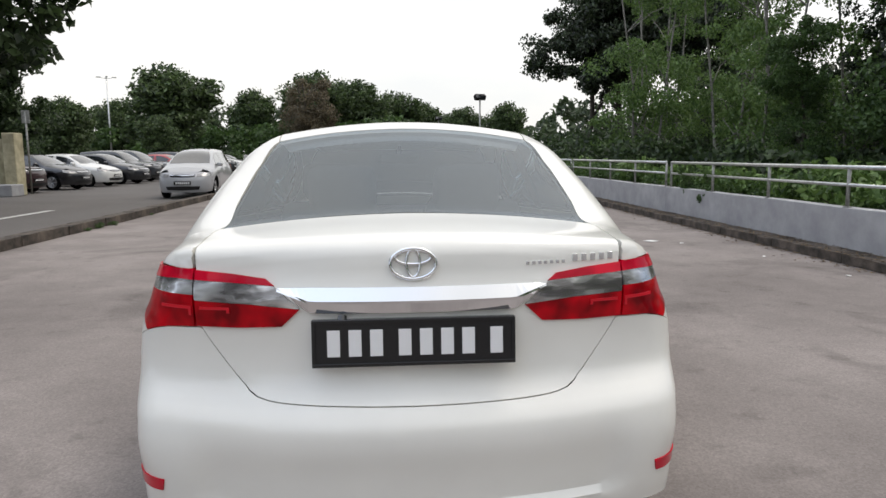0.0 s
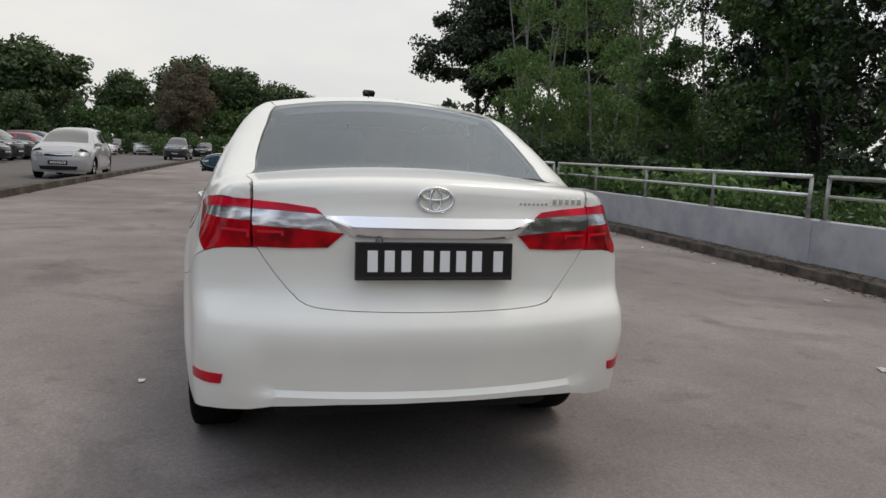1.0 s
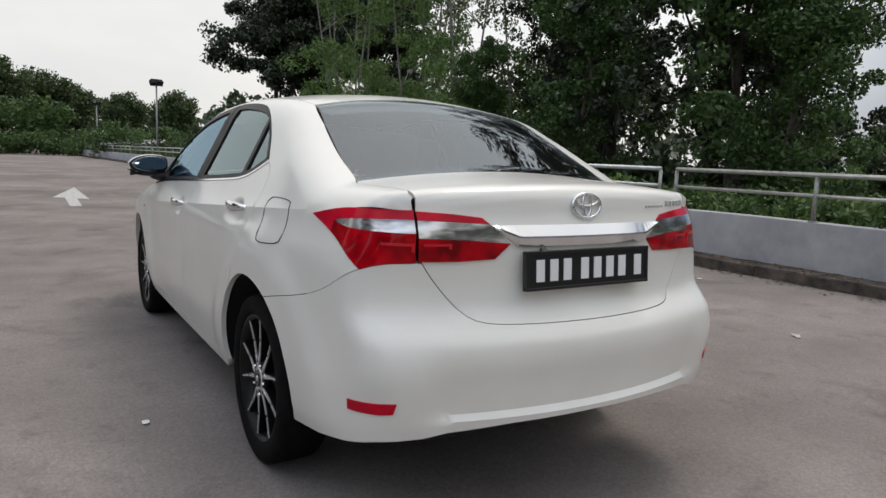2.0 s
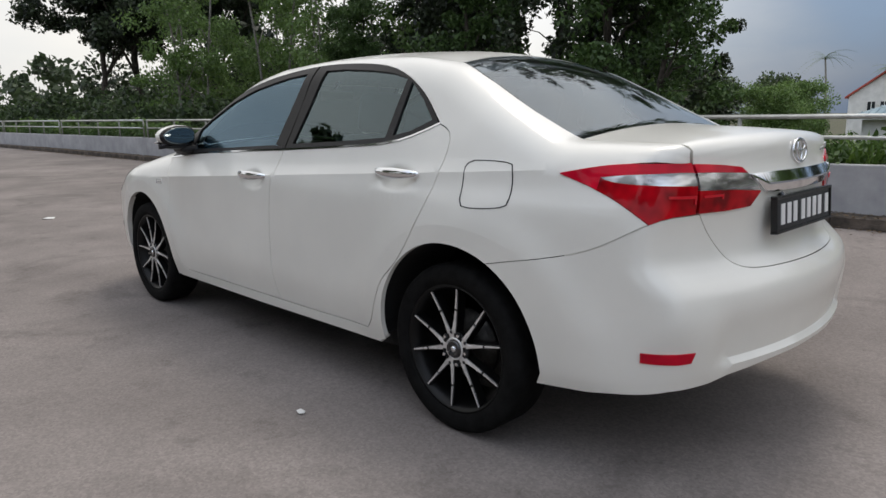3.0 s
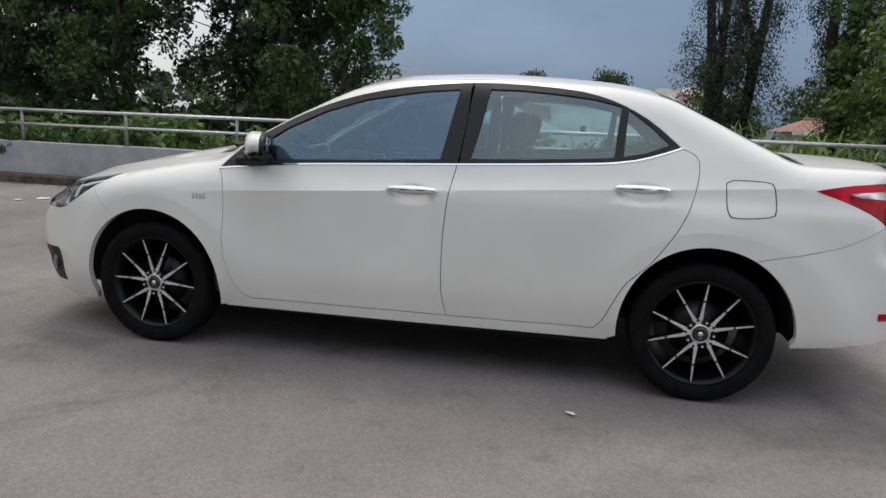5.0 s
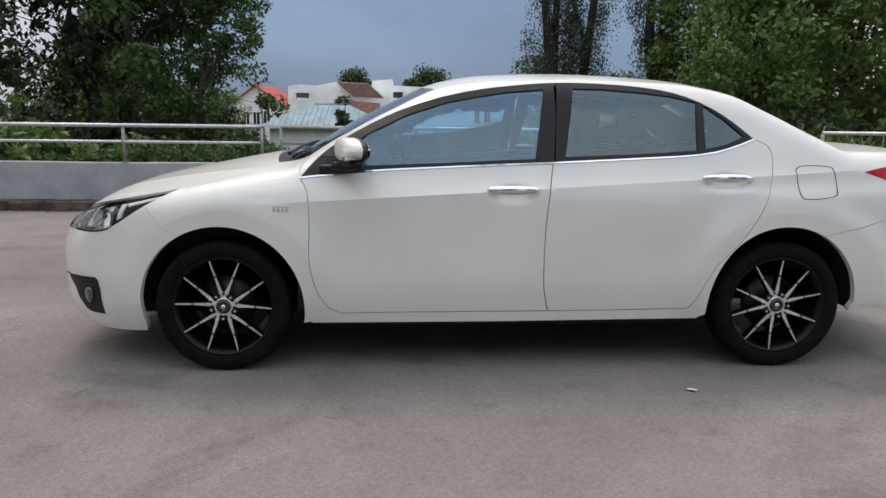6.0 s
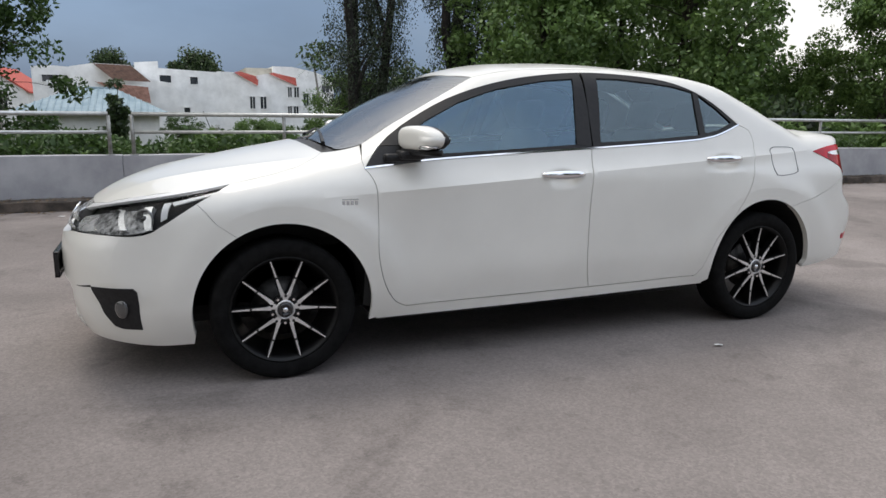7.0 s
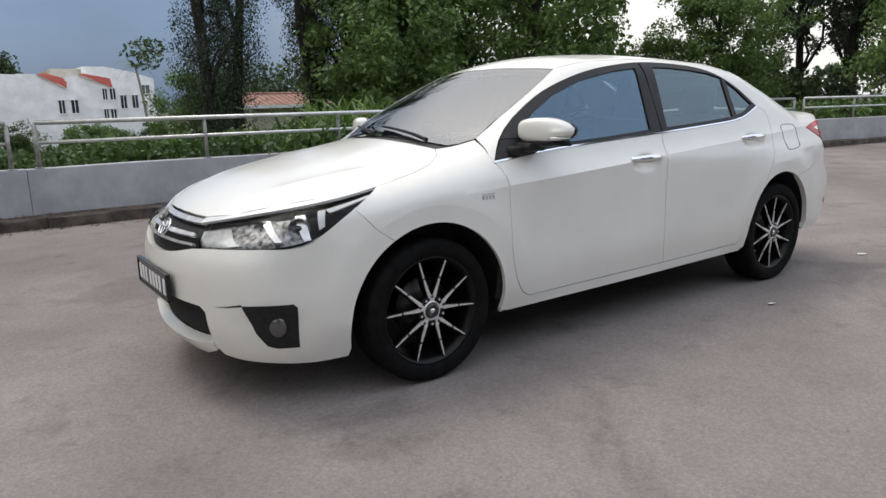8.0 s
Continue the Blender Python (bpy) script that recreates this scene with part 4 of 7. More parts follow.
def fair(points, step=0.03):
    """A smooth line through the points (Catmull-Rom)."""
    p = np.asarray(points, float)
    p = np.vstack([2 * p[0] - p[1], p, 2 * p[-1] - p[-2]])
    out = []
    for i in range(1, len(p) - 2):
        n = max(2, int(np.linalg.norm(p[i + 1] - p[i]) / step))
        for t in np.arange(n) / n:
            out.append(0.5 * (2 * p[i] + (p[i + 1] - p[i - 1]) * t + (2 * p[i - 1] - 5 * p[i] + 4 * p[i + 1] - p[i + 2]) * t * t + (3 * p[i] - p[i - 1] - 3 * p[i + 1] + p[i + 2]) * t ** 3))
    out.append(p[-2])
    return np.array(out)


def skin_normal(p):
    e = 0.004
    g = np.stack([skin(p[:, 0] + e * (i == 0), p[:, 1] + e * (i == 1), p[:, 2] + e * (i == 2)) - skin(p[:, 0] - e * (i == 0), p[:, 1] - e * (i == 1), p[:, 2] - e * (i == 2)) for i in range(3)], 1)
    return g / np.maximum(np.linalg.norm(g, axis=1, keepdims=True), 1e-9)


def skin_mesh(chart, outline, mat, h=0.03, gap=0.0, proud=0.0, rim=0.015, folds=(), dense=()):
    """A sheet of the car's skin within an outline, with edges folded inwards."""
    from mathutils.geometry import delaunay_2d_cdt
    q = chart.to(np.asarray(outline, float))
    edge = []
    for a, b in zip(q, np.roll(q, -1, 0)):
        n = max(1, int(np.ceil(np.hypot(*(b - a)) / (h * 0.7))))
        edge += [a + (b - a) * i / n for i in range(n)]
    edge = np.array(edge)
    keep = np.hypot(*(edge - np.roll(edge, 1, 0)).T) > 1e-4
    edge = edge[keep]
    area = 0.5 * np.sum(edge[:, 0] * np.roll(edge[:, 1], -1) - np.roll(edge[:, 0], -1) * edge[:, 1])
    if area < 0:
        edge = edge[::-1]
    if gap:
        ahead, back = np.roll(edge, -1, 0) - edge, edge - np.roll(edge, 1, 0)
        na = np.stack([-ahead[:, 1], ahead[:, 0]], 1) / np.hypot(*ahead.T)[:, None]
        nb = np.stack([-back[:, 1], back[:, 0]], 1) / np.hypot(*back.T)[:, None]
        n = na + nb
        edge = edge + n / np.maximum(np.sum(n * n, 1, keepdims=True), 0.8) * gap * 2
    lo, hi = edge.min(0), edge.max(0)
    gx, gy = np.meshgrid(np.arange(lo[0], hi[0], h), np.arange(lo[1], hi[1], h * 0.87))
    gx[1::2] += h / 2
    grid = np.stack([gx.ravel(), gy.ravel()], 1)
    grid = grid[inside_poly(grid, edge)]
    if len(grid):
        grid = grid[edge_distance(grid, edge) > h * 0.45]
    k = len(edge)
    bonds = [(i, (i + 1) % k) for i in range(k)]
    lines, fold_bonds = [edge], []
    count_pts = k
    for line in folds:
        q = chart.to(np.asarray(line, float))
        run = []
        for a, b in zip(q, q[1:]):
            n = max(1, int(np.ceil(np.hypot(*(b - a)) / (h * 0.6))))
            run += [a + (b - a) * i / n for i in range(n)]
        run = np.array(run + [q[-1]])
        good = inside_poly(run, edge) & (edge_distance(run, edge) > h * 0.12)
        for i in range(len(run) - 1):
            if good[i] and good[i + 1]:
                fold_bonds.append((count_pts + int(good[:i].sum()), count_pts + int(good[:i + 1].sum())))
        run = run[good]
        if len(run):
            if len(grid):
                grid = grid[np.min(np.hypot(grid[:, None, 0] - run[None, :, 0], grid[:, None, 1] - run[None, :, 1]), 1) > h * 0.4]
            lines.append(run)
            count_pts += len(run)
    for centre, rx, ry in dense:
        c = chart.to(np.asarray([centre], float))[0]
        fx, fy = np.meshgrid(np.arange(-rx, rx, h * 0.28), np.arange(-ry, ry, h * 0.28))
        fine = np.stack([c[0] + fx.ravel(), c[1] + fy.ravel()], 1)
        if len(grid):
            grid = grid[(np.abs(grid[:, 0] - c[0]) > rx) | (np.abs(grid[:, 1] - c[1]) > ry)]
        fixed = np.vstack(lines)
        fine = fine[inside_poly(fine, edge)]
        near = np.min(np.hypot(fine[:, None, 0] - fixed[None, :, 0], fine[:, None, 1] - fixed[None, :, 1]), 1)
        grid = np.vstack([grid, fine[near > h * 0.2]])
    pts = np.vstack([*lines, grid]) if len(grid) else np.vstack(lines)
    cdt = delaunay_2d_cdt([Vector(p) for p in pts], bonds + fold_bonds, [], 1, 1e-6)
    v2 = np.array([(v.x, v.y) for v in cdt[0]])
    where = {}
    for i, origin in enumerate(cdt[3]):
        for o in origin:
            where[o] = i
    faces = [tuple(f) for f in cdt[2]]
    mids = np.array([v2[list(f)].mean(0) for f in faces])
    ok = inside_poly(mids, edge)
    faces = [f for f, good in zip(faces, ok) if good]
    p = reach(*chart.rays(v2))
    n = skin_normal(p)
    p = p + n * proud
    flip = []
    for f in faces:
        a, b, c = p[f[0]], p[f[1]], p[f[2]]
        flip.append(f if np.dot(np.cross(b - a, c - a), n[f[0]]) > 0 else f[::-1])
    count = {}
    for f in flip:
        for i in range(3):
            a, b = f[i], f[(i + 1) % 3]
            count[(a, b)] = count.get((a, b), 0) + 1
    border = [(a, b) for a, b in count if (b, a) not in count]
    verts = [tuple(v) for v in p]
    inner = {}
    for a, b in border:
        for i in (a, b):
            if i not in inner:
                inner[i] = len(verts)
                verts.append(tuple(p[i] - n[i] * rim))
    allf = flip + [(b, a, inner[a], inner[b]) for a, b in border]
    me = bpy.data.meshes.new("panel")
    me.from_pydata(verts, [], allf)
    me.update()
    me.polygons.foreach_set("use_smooth", [True] * len(me.polygons))
    sharp = {tuple(sorted(e)) for e in border} | {tuple(sorted((where[a], where[b]))) for a, b in fold_bonds if a in where and b in where}
    flags = [tuple(sorted(e.vertices)) in sharp for e in me.edges]
    at = me.attributes.new("sharp_edge", "BOOLEAN", "EDGE")
    at.data.foreach_set("value", flags)
    me.materials.append(mat)
    return me


def mirrored(me):
    new_me = me.copy()
    co = np.empty(len(me.vertices) * 3)
    me.vertices.foreach_get("co", co)
    co = co.reshape(-1, 3)
    co[:, 0] *= -1
    new_me.vertices.foreach_set("co", co.ravel())
    new_me.flip_normals()
    new_me.update()
    return new_me


def panel(name, chart, outline, mat, parent, label="", twin=True, **how):
    """A panel of the car on its left, and its mirror twin on the right."""
    me = skin_mesh(chart, outline, mat, **how)
    made = [part(name, me, mat, parent, label)]
    if twin:
        made.append(part(name, mirrored(me), mat, parent, label))
    return made


def both(left):
    """An outline across the middle from its left half, which runs from the middle to the middle."""
    left = np.asarray(left, float)
    right = left[::-1] * [-1, 1, 1]
    return np.vstack([left, right[1:-1]])


def arch(ay, r, a0, a1, n=22):
    """Points (y, z) of a wheel arch, from angle to angle; the rear one is narrower towards the door."""
    squeeze = 0.024 if ay < 2 else 0.0
    return [(ay + (r - squeeze * max(0.0, math.cos(t)) ** 0.7) * math.cos(t), 0.316 + r * 1.01 * math.sin(t)) for t in np.linspace(radians(a0), radians(a1), n)]


car = empty("saloon_car", Matrix(), "white pearl four-door saloon parked on the asphalt", "car")

# seams of the left flank, (y, z)
gap_front = fair([(3.30, 0.925), (3.262, 0.86), (3.255, 0.70), (3.258, 0.56), (3.24, 0.45), (3.21, 0.37), (3.17, 0.315), (3.12, 0.288)])
gap_mid = fair([(2.11, 1.003), (2.135, 0.85), (2.15, 0.67), (2.15, 0.45), (2.137, 0.36), (2.12, 0.295)])
gap_rear = fair([(1.115, 1.123), (1.055, 1.095), (1.038, 1.03), (1.068, 0.88), (1.13, 0.75), (1.22, 0.62), (1.31, 0.53), (1.36, 0.44), (1.40, 0.35), (1.44, 0.305)])
belt_front = fair([(3.30, 0.925), (3.0, 0.957), (2.6, 0.98), (2.11, 1.003)], 0.1)
belt_rear = fair([(2.11, 1.003), (1.7, 1.025), (1.40, 1.045), (1.25, 1.075), (1.115, 1.123)], 0.06)
frame_top = fair([(1.115, 1.123), (1.26, 1.24), (1.43, 1.325), (1.64, 1.37), (2.0, 1.388), (2.31, 1.367), (2.59, 1.32), (2.85, 1.238), (3.09, 1.115), (3.22, 1.02), (3.30, 0.925)], 0.06)
joint_top, joint_low = at_rear((-0.571, 1.008))[0], at_rear((-0.570, 0.861))[0]
outer_top = fair([joint_top, *at_rear((-0.62, 1.008)), *left_side((0.36, 1.005)), *left_side((0.46, 0.992)), *left_side((0.557, 0.973))], 0.03)
outer_low = fair([*left_side((0.557, 0.973)), *left_side((0.455, 0.940)), *left_side((0.37, 0.906)), *left_side((0.305, 0.872)), *at_rear((-0.714, 0.838))], 0.03)
outer_base = np.vstack([at_rear((-0.714, 0.838)), at_rear((-0.686, 0.850), (-0.65, 0.857)), joint_low])
bumper_seam = fair([*at_rear((-0.714, 0.838)), *left_side((0.305, 0.812)), *left_side((0.375, 0.772)), *left_side((0.465, 0.736)), *left_side((0.58, 0.708)), *left_side((0.69, 0.686)), *left_side(*arch(0.97, 0.392, 118, 118, 1))], 0.03)
deck_seam = [(-0.597, 0.545), (-0.585, 0.42), (-0.572, 0.31), (-0.568, 0.25)]

# pressed folds of the flank
CREASE = left_side(*[(y, float(crease_z(y))) for y in np.linspace(0.60, 3.50, 50)])


def flare_line(ay, a0, a1):
    pts = []
    for a in np.radians(np.linspace(a0, a1, 30)):
        r = float(flare(ay, ay + math.cos(a), 1.0))
        pts.append((ay + r * math.cos(a), 0.316 + r * math.sin(a)))
    return left_side(*pts)


FLARE_R, FLARE_F = flare_line(0.97, 35, 140), flare_line(3.67, 45, 140)

# doors
sill_front = [(3.12, 0.288), (2.6, 0.292), (2.12, 0.295)]
sill_rear = [(2.12, 0.295), (1.8, 0.298), (1.44, 0.305)]
GAP = 0.0021
front_doors = panel("front_door", ROLL, left_side(*gap_front, *sill_front[1:], *gap_mid[::-1][1:], *belt_front[::-1][1:-1]), paint, car, gap=GAP, folds=[CREASE, FLARE_F], dense=[(left_side(HANDLES[0])[0], 0.13, 0.065)])
rear_doors = panel("rear_door", ROLL, left_side(*gap_mid, *sill_rear[1:], *gap_rear[::-1][1:], *belt_rear[::-1][1:-1]), paint, car, gap=GAP, folds=[CREASE, FLARE_R], dense=[(left_side(HANDLES[1])[0], 0.13, 0.065)])
panel("sill", ROLL, left_side((3.26, 0.235), (3.25, 0.30), *gap_front[-3:], *sill_front[1:], *sill_rear[1:], (1.37, 0.252), (2.3, 0.24)), paint, car, gap=0.0015, rim=0.05)

# quarter panel, rear pillar, roof rail and front pillar in one pressing
screen_side = [(-0.605, 3.268), (-0.600, 3.12), (-0.580, 2.95), (-0.548, 2.81), (-0.495, 2.665)]
glass_side = [(-0.49, 1.205), (-0.53, 1.0), (-0.56, 0.80), (-0.585, 0.582)]
rail = np.vstack([
    left_side(*gap_rear[::-1]), left_side(*frame_top[1:]), left_side((3.305, 0.96)), on_top((-0.665, 3.285)),
    on_top(*screen_side), on_top((-0.515, 2.4), (-0.522, 1.9), (-0.515, 1.5), (-0.50, 1.28)), on_top(*glass_side),
    on_top(*deck_seam), at_rear((-0.5695, 1.045)), outer_top, outer_low[1:], bumper_seam[1:], left_side(*arch(0.97, 0.392, 118, -6)[1:], (1.385, 0.255), (1.44, 0.300))])
panel("quarter_panel", ROLL, rail, paint, car, gap=0.0013, h=0.026, rim=0.02, folds=[FLARE_R, CREASE])

# front wing
head_back = fair([*at_front((-0.673, 0.666)), *left_side((4.231, 0.668)), *left_side((4.161, 0.701)), *left_side((4.073, 0.757)), *left_side((3.97, 0.818)), *left_side((3.872, 0.866))], 0.03)
hood_seam = [(-0.716, 3.872), (-0.712, 3.79), (-0.703, 3.68), (-0.675, 3.575), (-0.605, 3.49), (-0.52, 3.437)]
wing = np.vstack([left_side((3.30, 0.925), *gap_front[1:]), left_side((3.27, 0.24)), left_side(*arch(3.67, 0.385, 192, 60)), left_side((3.94, 0.71), (3.985, 0.765)), left_side((4.013, 0.795)), [q for q in head_back if q[2] > 0.80], on_top(*hood_seam[1:]), on_top((-0.535, 3.395), (-0.61, 3.278), (-0.665, 3.29)), left_side((3.305, 0.965))])
panel("front_wing", ROLL, wing, paint, car, gap=0.0007, h=0.026, rim=0.02, folds=[FLARE_F, CREASE])

# rear bumper
lid_low = fair([(0.0, 0.672), (-0.15, 0.673), (-0.29, 0.676), (-0.375, 0.683), (-0.425, 0.701), (-0.475, 0.752), (-0.522, 0.812), (-0.552, 0.858)], 0.025)
bumper = np.vstack([at_rear(*lid_low), at_rear((-0.65, 0.855), (-0.686, 0.848)), bumper_seam, left_side(*arch(0.97, 0.392, 118, 178)[1:], (0.60, 0.285), (0.42, 0.30)), at_rear((-0.69, 0.345), (-0.62, 0.351), (-0.57, 0.354), (-0.50, 0.369), (-0.3, 0.382), (0.0, 0.386))])
panel("rear_bumper", REAR, both(bumper), paint, car, twin=False, gap=0.0012, h=0.024, rim=0.03, folds=[at_rear(*[(x, z) for x in np.linspace(-0.5, 0.5, 21)]) for z in (0.404, 0.421)])

# boot lid
lid = np.vstack([at_rear(*lid_low), at_rear((-0.563, 0.90), (-0.565, 0.97), (-0.565, 1.008), (-0.566, 1.045)), on_top(*deck_seam[::-1]), on_top((-0.585, 0.575), (-0.35, 0.578), (0.0, 0.582))])
panel("boot_lid", PITCH, both(lid), paint, car, twin=False, gap=0.0012, h=0.026)

# bonnet, roof, glass
cowl = [(-0.52, 3.437), (-0.40, 3.458), (-0.25, 3.475), (0.0, 3.485)]
bonnet = np.vstack([at_front((0.0, 0.752)), at_front((-0.15, 0.751), (-0.267, 0.751)), on_top((-0.424, 4.370), (-0.565, 4.238), (-0.665, 4.075)), on_top(*hood_seam), on_top(*cowl[1:])])
bonnet = both(bonnet)
panel("bonnet", TOP, bonnet, paint, car, twin=False, gap=GAP, h=0.03, folds=[on_top(*[(s * (0.62 - 0.30 * min(1, (y - 3.45))), y) for y in np.linspace(3.62, 4.2, 13)]) for s in (-1, 1)])
roof_front = [(-0.495, 2.665), (-0.3, 2.715), (0.0, 2.74)]
roof_back = [(0.0, 1.245), (-0.3, 1.235), (-0.49, 1.205)]
panel("roof", TOP, both(np.vstack([on_top(*roof_back, (-0.50, 1.28), (-0.515, 1.5), (-0.522, 1.9), (-0.515, 2.4)), on_top(*roof_front)])), paint, car, twin=False, gap=0.002)
screen_low = [(-0.605, 3.268), (-0.51, 3.37), (-0.3, 3.405), (0.0, 3.418)]
screen_pane = panel("windscreen", TOP, both(np.vstack([on_top(*roof_front[::-1]), on_top(*screen_side[::-1][1:]), on_top(*screen_low[1:])])), wind_glass, car, "tinted windscreen mirroring the sky", twin=False, gap=0.003, proud=-0.002, rim=0.004)
back_pane = panel("rear_window", TOP, both(np.vstack([on_top(*roof_back), on_top(*glass_side[1:]), on_top((-0.35, 0.59), (0.0, 0.595))])), rear_tint, car, "dark tinted rear window", twin=False, gap=0.003, proud=-0.002, rim=0.004)
for pane in screen_pane + back_pane:
    # float glass is fair: even out the pane away from its edge
    bm = bmesh.new()
    bm.from_mesh(pane.data)
    edge = {v for e in bm.edges if len(e.link_faces) != 2 for v in e.verts}
    for _ in range(3):
        edge |= {e.other_vert(v) for v in edge for e in v.link_edges}
    inner = [v for v in bm.verts if v not in edge]
    for _ in range(14):
        bmesh.ops.smooth_vert(bm, verts=inner, factor=0.5, use_axis_x=True, use_axis_y=True, use_axis_z=True)
    bm.to_mesh(pane.data)
    bm.free()
panel("cowl_grille", TOP, both(np.vstack([on_top(*screen_low[::-1]), on_top((-0.535, 3.395)), on_top(*cowl)])), black_plastic, car, twin=False, gap=0.002, proud=-0.008, rim=0.01)

# side windows in black frames
inner_f = [(3.02, 0.985), (2.6, 1.003), (2.193, 1.025), (2.165, 1.19), (2.138, 1.352), (2.31, 1.337), (2.59, 1.288), (2.80, 1.222), (2.98, 1.135), (3.05, 1.085), (3.045, 1.02)]
inner_r = [(2.05, 1.03), (1.7, 1.047), (1.405, 1.067), (1.395, 1.20), (1.385, 1.298), (1.50, 1.325), (1.64, 1.342), (1.85, 1.357), (1.99, 1.358), (2.015, 1.20)]
inner_q = [(1.365, 1.073), (1.27, 1.093), (1.165, 1.135), (1.25, 1.212), (1.35, 1.283)]
panel("window_glass", ROLL, left_side(*inner_f), side_glass, car, "tinted front side glass, blued for mirrored sky", gap=-0.003, proud=-0.006, rim=0.003, h=0.05)
panel("window_glass", ROLL, left_side(*inner_r), rear_side_glass, car, "tinted rear side glass", gap=-0.003, proud=-0.006, rim=0.003, h=0.05)
panel("quarter_glass", ROLL, left_side(*inner_q), rear_side_glass, car, gap=-0.003, proud=-0.006, rim=0.003, h=0.05)


ft_f = [p for p in frame_top if p[0] > 2.075]
ft_r = [p for p in frame_top if p[0] <= 2.075]
def bridge(name, outline, mat, **how):
    return panel(name, ROLL, left_side(*outline), mat, car, **how)


# front frame: top rail with the rear post, and foot with the mirror's corner
inf = np.array(inner_f)
bridge("window_frame", np.vstack([[(2.107, 1.006), (2.085, 1.20), (2.085, 1.386)], [p for p in ft_f if p[1] > 1.02], [(3.215, 1.022)], inf[:1:-1]]), pillar_black, gap=0.0008, proud=0.001, h=0.04)
bridge("window_foot", np.vstack([[(3.215, 1.020)], belt_front + [0, 0.003], [(2.11, 1.008), (2.193, 1.024), (2.6, 1.002), (3.02, 0.984), (3.045, 1.019)]]), black_plastic, gap=0.0005, proud=0.001, h=0.04)

# rear frame in three strips: top rail, front post, divider and foot
ir, iq = np.array(inner_r), np.array(inner_q)
bridge("window_frame", np.vstack([[(2.07, 1.385), (2.085, 1.20), (2.10, 1.006)], [(2.05, 1.03), (2.015, 1.20), (1.99, 1.358)], ir[8:4:-1][1:], [(1.385, 1.298), (1.35, 1.283)], iq[3:1:-1], [(1.125, 1.127)], frame_top[2:][:len(ft_r) - 2]]), pillar_black, gap=0.0012, proud=0.001, h=0.04)
bridge("window_divider", [(1.405, 1.062), (1.395, 1.20), (1.384, 1.30), (1.352, 1.285), (1.358, 1.18), (1.363, 1.07)], black_plastic, proud=0.001)
bridge("window_foot", np.vstack([[(2.10, 1.008)], belt_rear[1:-1] + [0, 0.004], [(1.125, 1.127), (1.165, 1.137), (1.27, 1.095), (1.405, 1.069), (1.7, 1.049), (2.05, 1.032)]]), black_plastic, proud=0.001, h=0.04)
bridge("waist_trim", np.vstack([belt_front + [0, -0.001], belt_rear[1:] + [0, -0.001], belt_rear[::-1] + [0.0, 0.006], belt_front[::-1] + [0, 0.006]]), chrome, label="thin chrome waist strip", proud=0.003, rim=0.008, h=0.05)

# tail lamps
o_tip = left_side((0.557, 0.973))[0]
ot2 = fair([at_rear((-0.571, 0.980))[0], *at_rear((-0.62, 0.982)), *left_side((0.34, 0.976)), *left_side((0.42, 0.966))], 0.03)
ol2 = fair([*left_side((0.42, 0.966)), *left_side((0.37, 0.952)), *at_rear((-0.64, 0.945)), at_rear((-0.571, 0.943))[0]], 0.03)
tail = dict(rim=0.02, h=0.02)
panel("tail_lamp", REAR, np.vstack([outer_top, [o_tip], [q for q in outer_low[1:] if q[1] > 0.42], ol2[:1], ot2[::-1]]), red_lens, car, "red tail lamp lens", proud=0.004, **tail)
panel("tail_lamp_clear_band", REAR, np.vstack([ot2, ol2[1:]]), clear_lens, car, "clear lamp band with bright reflector", proud=0.003, **tail)
panel("tail_lamp_lower", REAR, np.vstack([ol2, joint_low[None], outer_base[::-1][1:], [q for q in outer_low[::-1][1:] if q[1] <= 0.44]]), deep_red_lens, car, proud=0.003, **tail)
panel("lamp_guide", REAR, at_rear((-0.575, 0.915), (-0.66, 0.917), (-0.66, 0.909), (-0.582, 0.907), (-0.582, 0.89), (-0.575, 0.89)), guide_red, car, proud=0.006, rim=0.004, h=0.03)
inner_lamp = dict(rim=0.02, h=0.02, proud=0.006)
panel("boot_lamp", REAR, at_rear((-0.564, 1.005), (-0.46, 0.998), (-0.375, 0.988), (-0.352, 0.970), (-0.46, 0.976), (-0.564, 0.980)), red_lens, car, **inner_lamp)
panel("boot_lamp_clear_band", REAR, at_rear((-0.564, 0.979), (-0.46, 0.975), (-0.352, 0.969), (-0.288, 0.914), (-0.42, 0.925), (-0.564, 0.930)), clear_lens, car, "clear lamp band with bright reflector", **inner_lamp)
panel("boot_lamp_lower", REAR, at_rear((-0.564, 0.929), (-0.42, 0.924), (-0.288, 0.913), (-0.335, 0.868), (-0.45, 0.862), (-0.562, 0.862)), deep_red_lens, car, **inner_lamp)
panel("lamp_guide", REAR, at_rear((-0.55, 0.915), (-0.47, 0.915), (-0.47, 0.90), (-0.477, 0.90), (-0.477, 0.908), (-0.55, 0.907)), guide_red, car, proud=0.009, rim=0.004, h=0.03)
panel("reflector", REAR, np.vstack([at_rear((-0.652, 0.470), (-0.69, 0.468)), left_side((0.25, 0.464), (0.25, 0.434)), at_rear((-0.69, 0.434), (-0.658, 0.438))]), red_lens, car, "red bumper reflector", proud=0.004, rim=0.012, h=0.02)


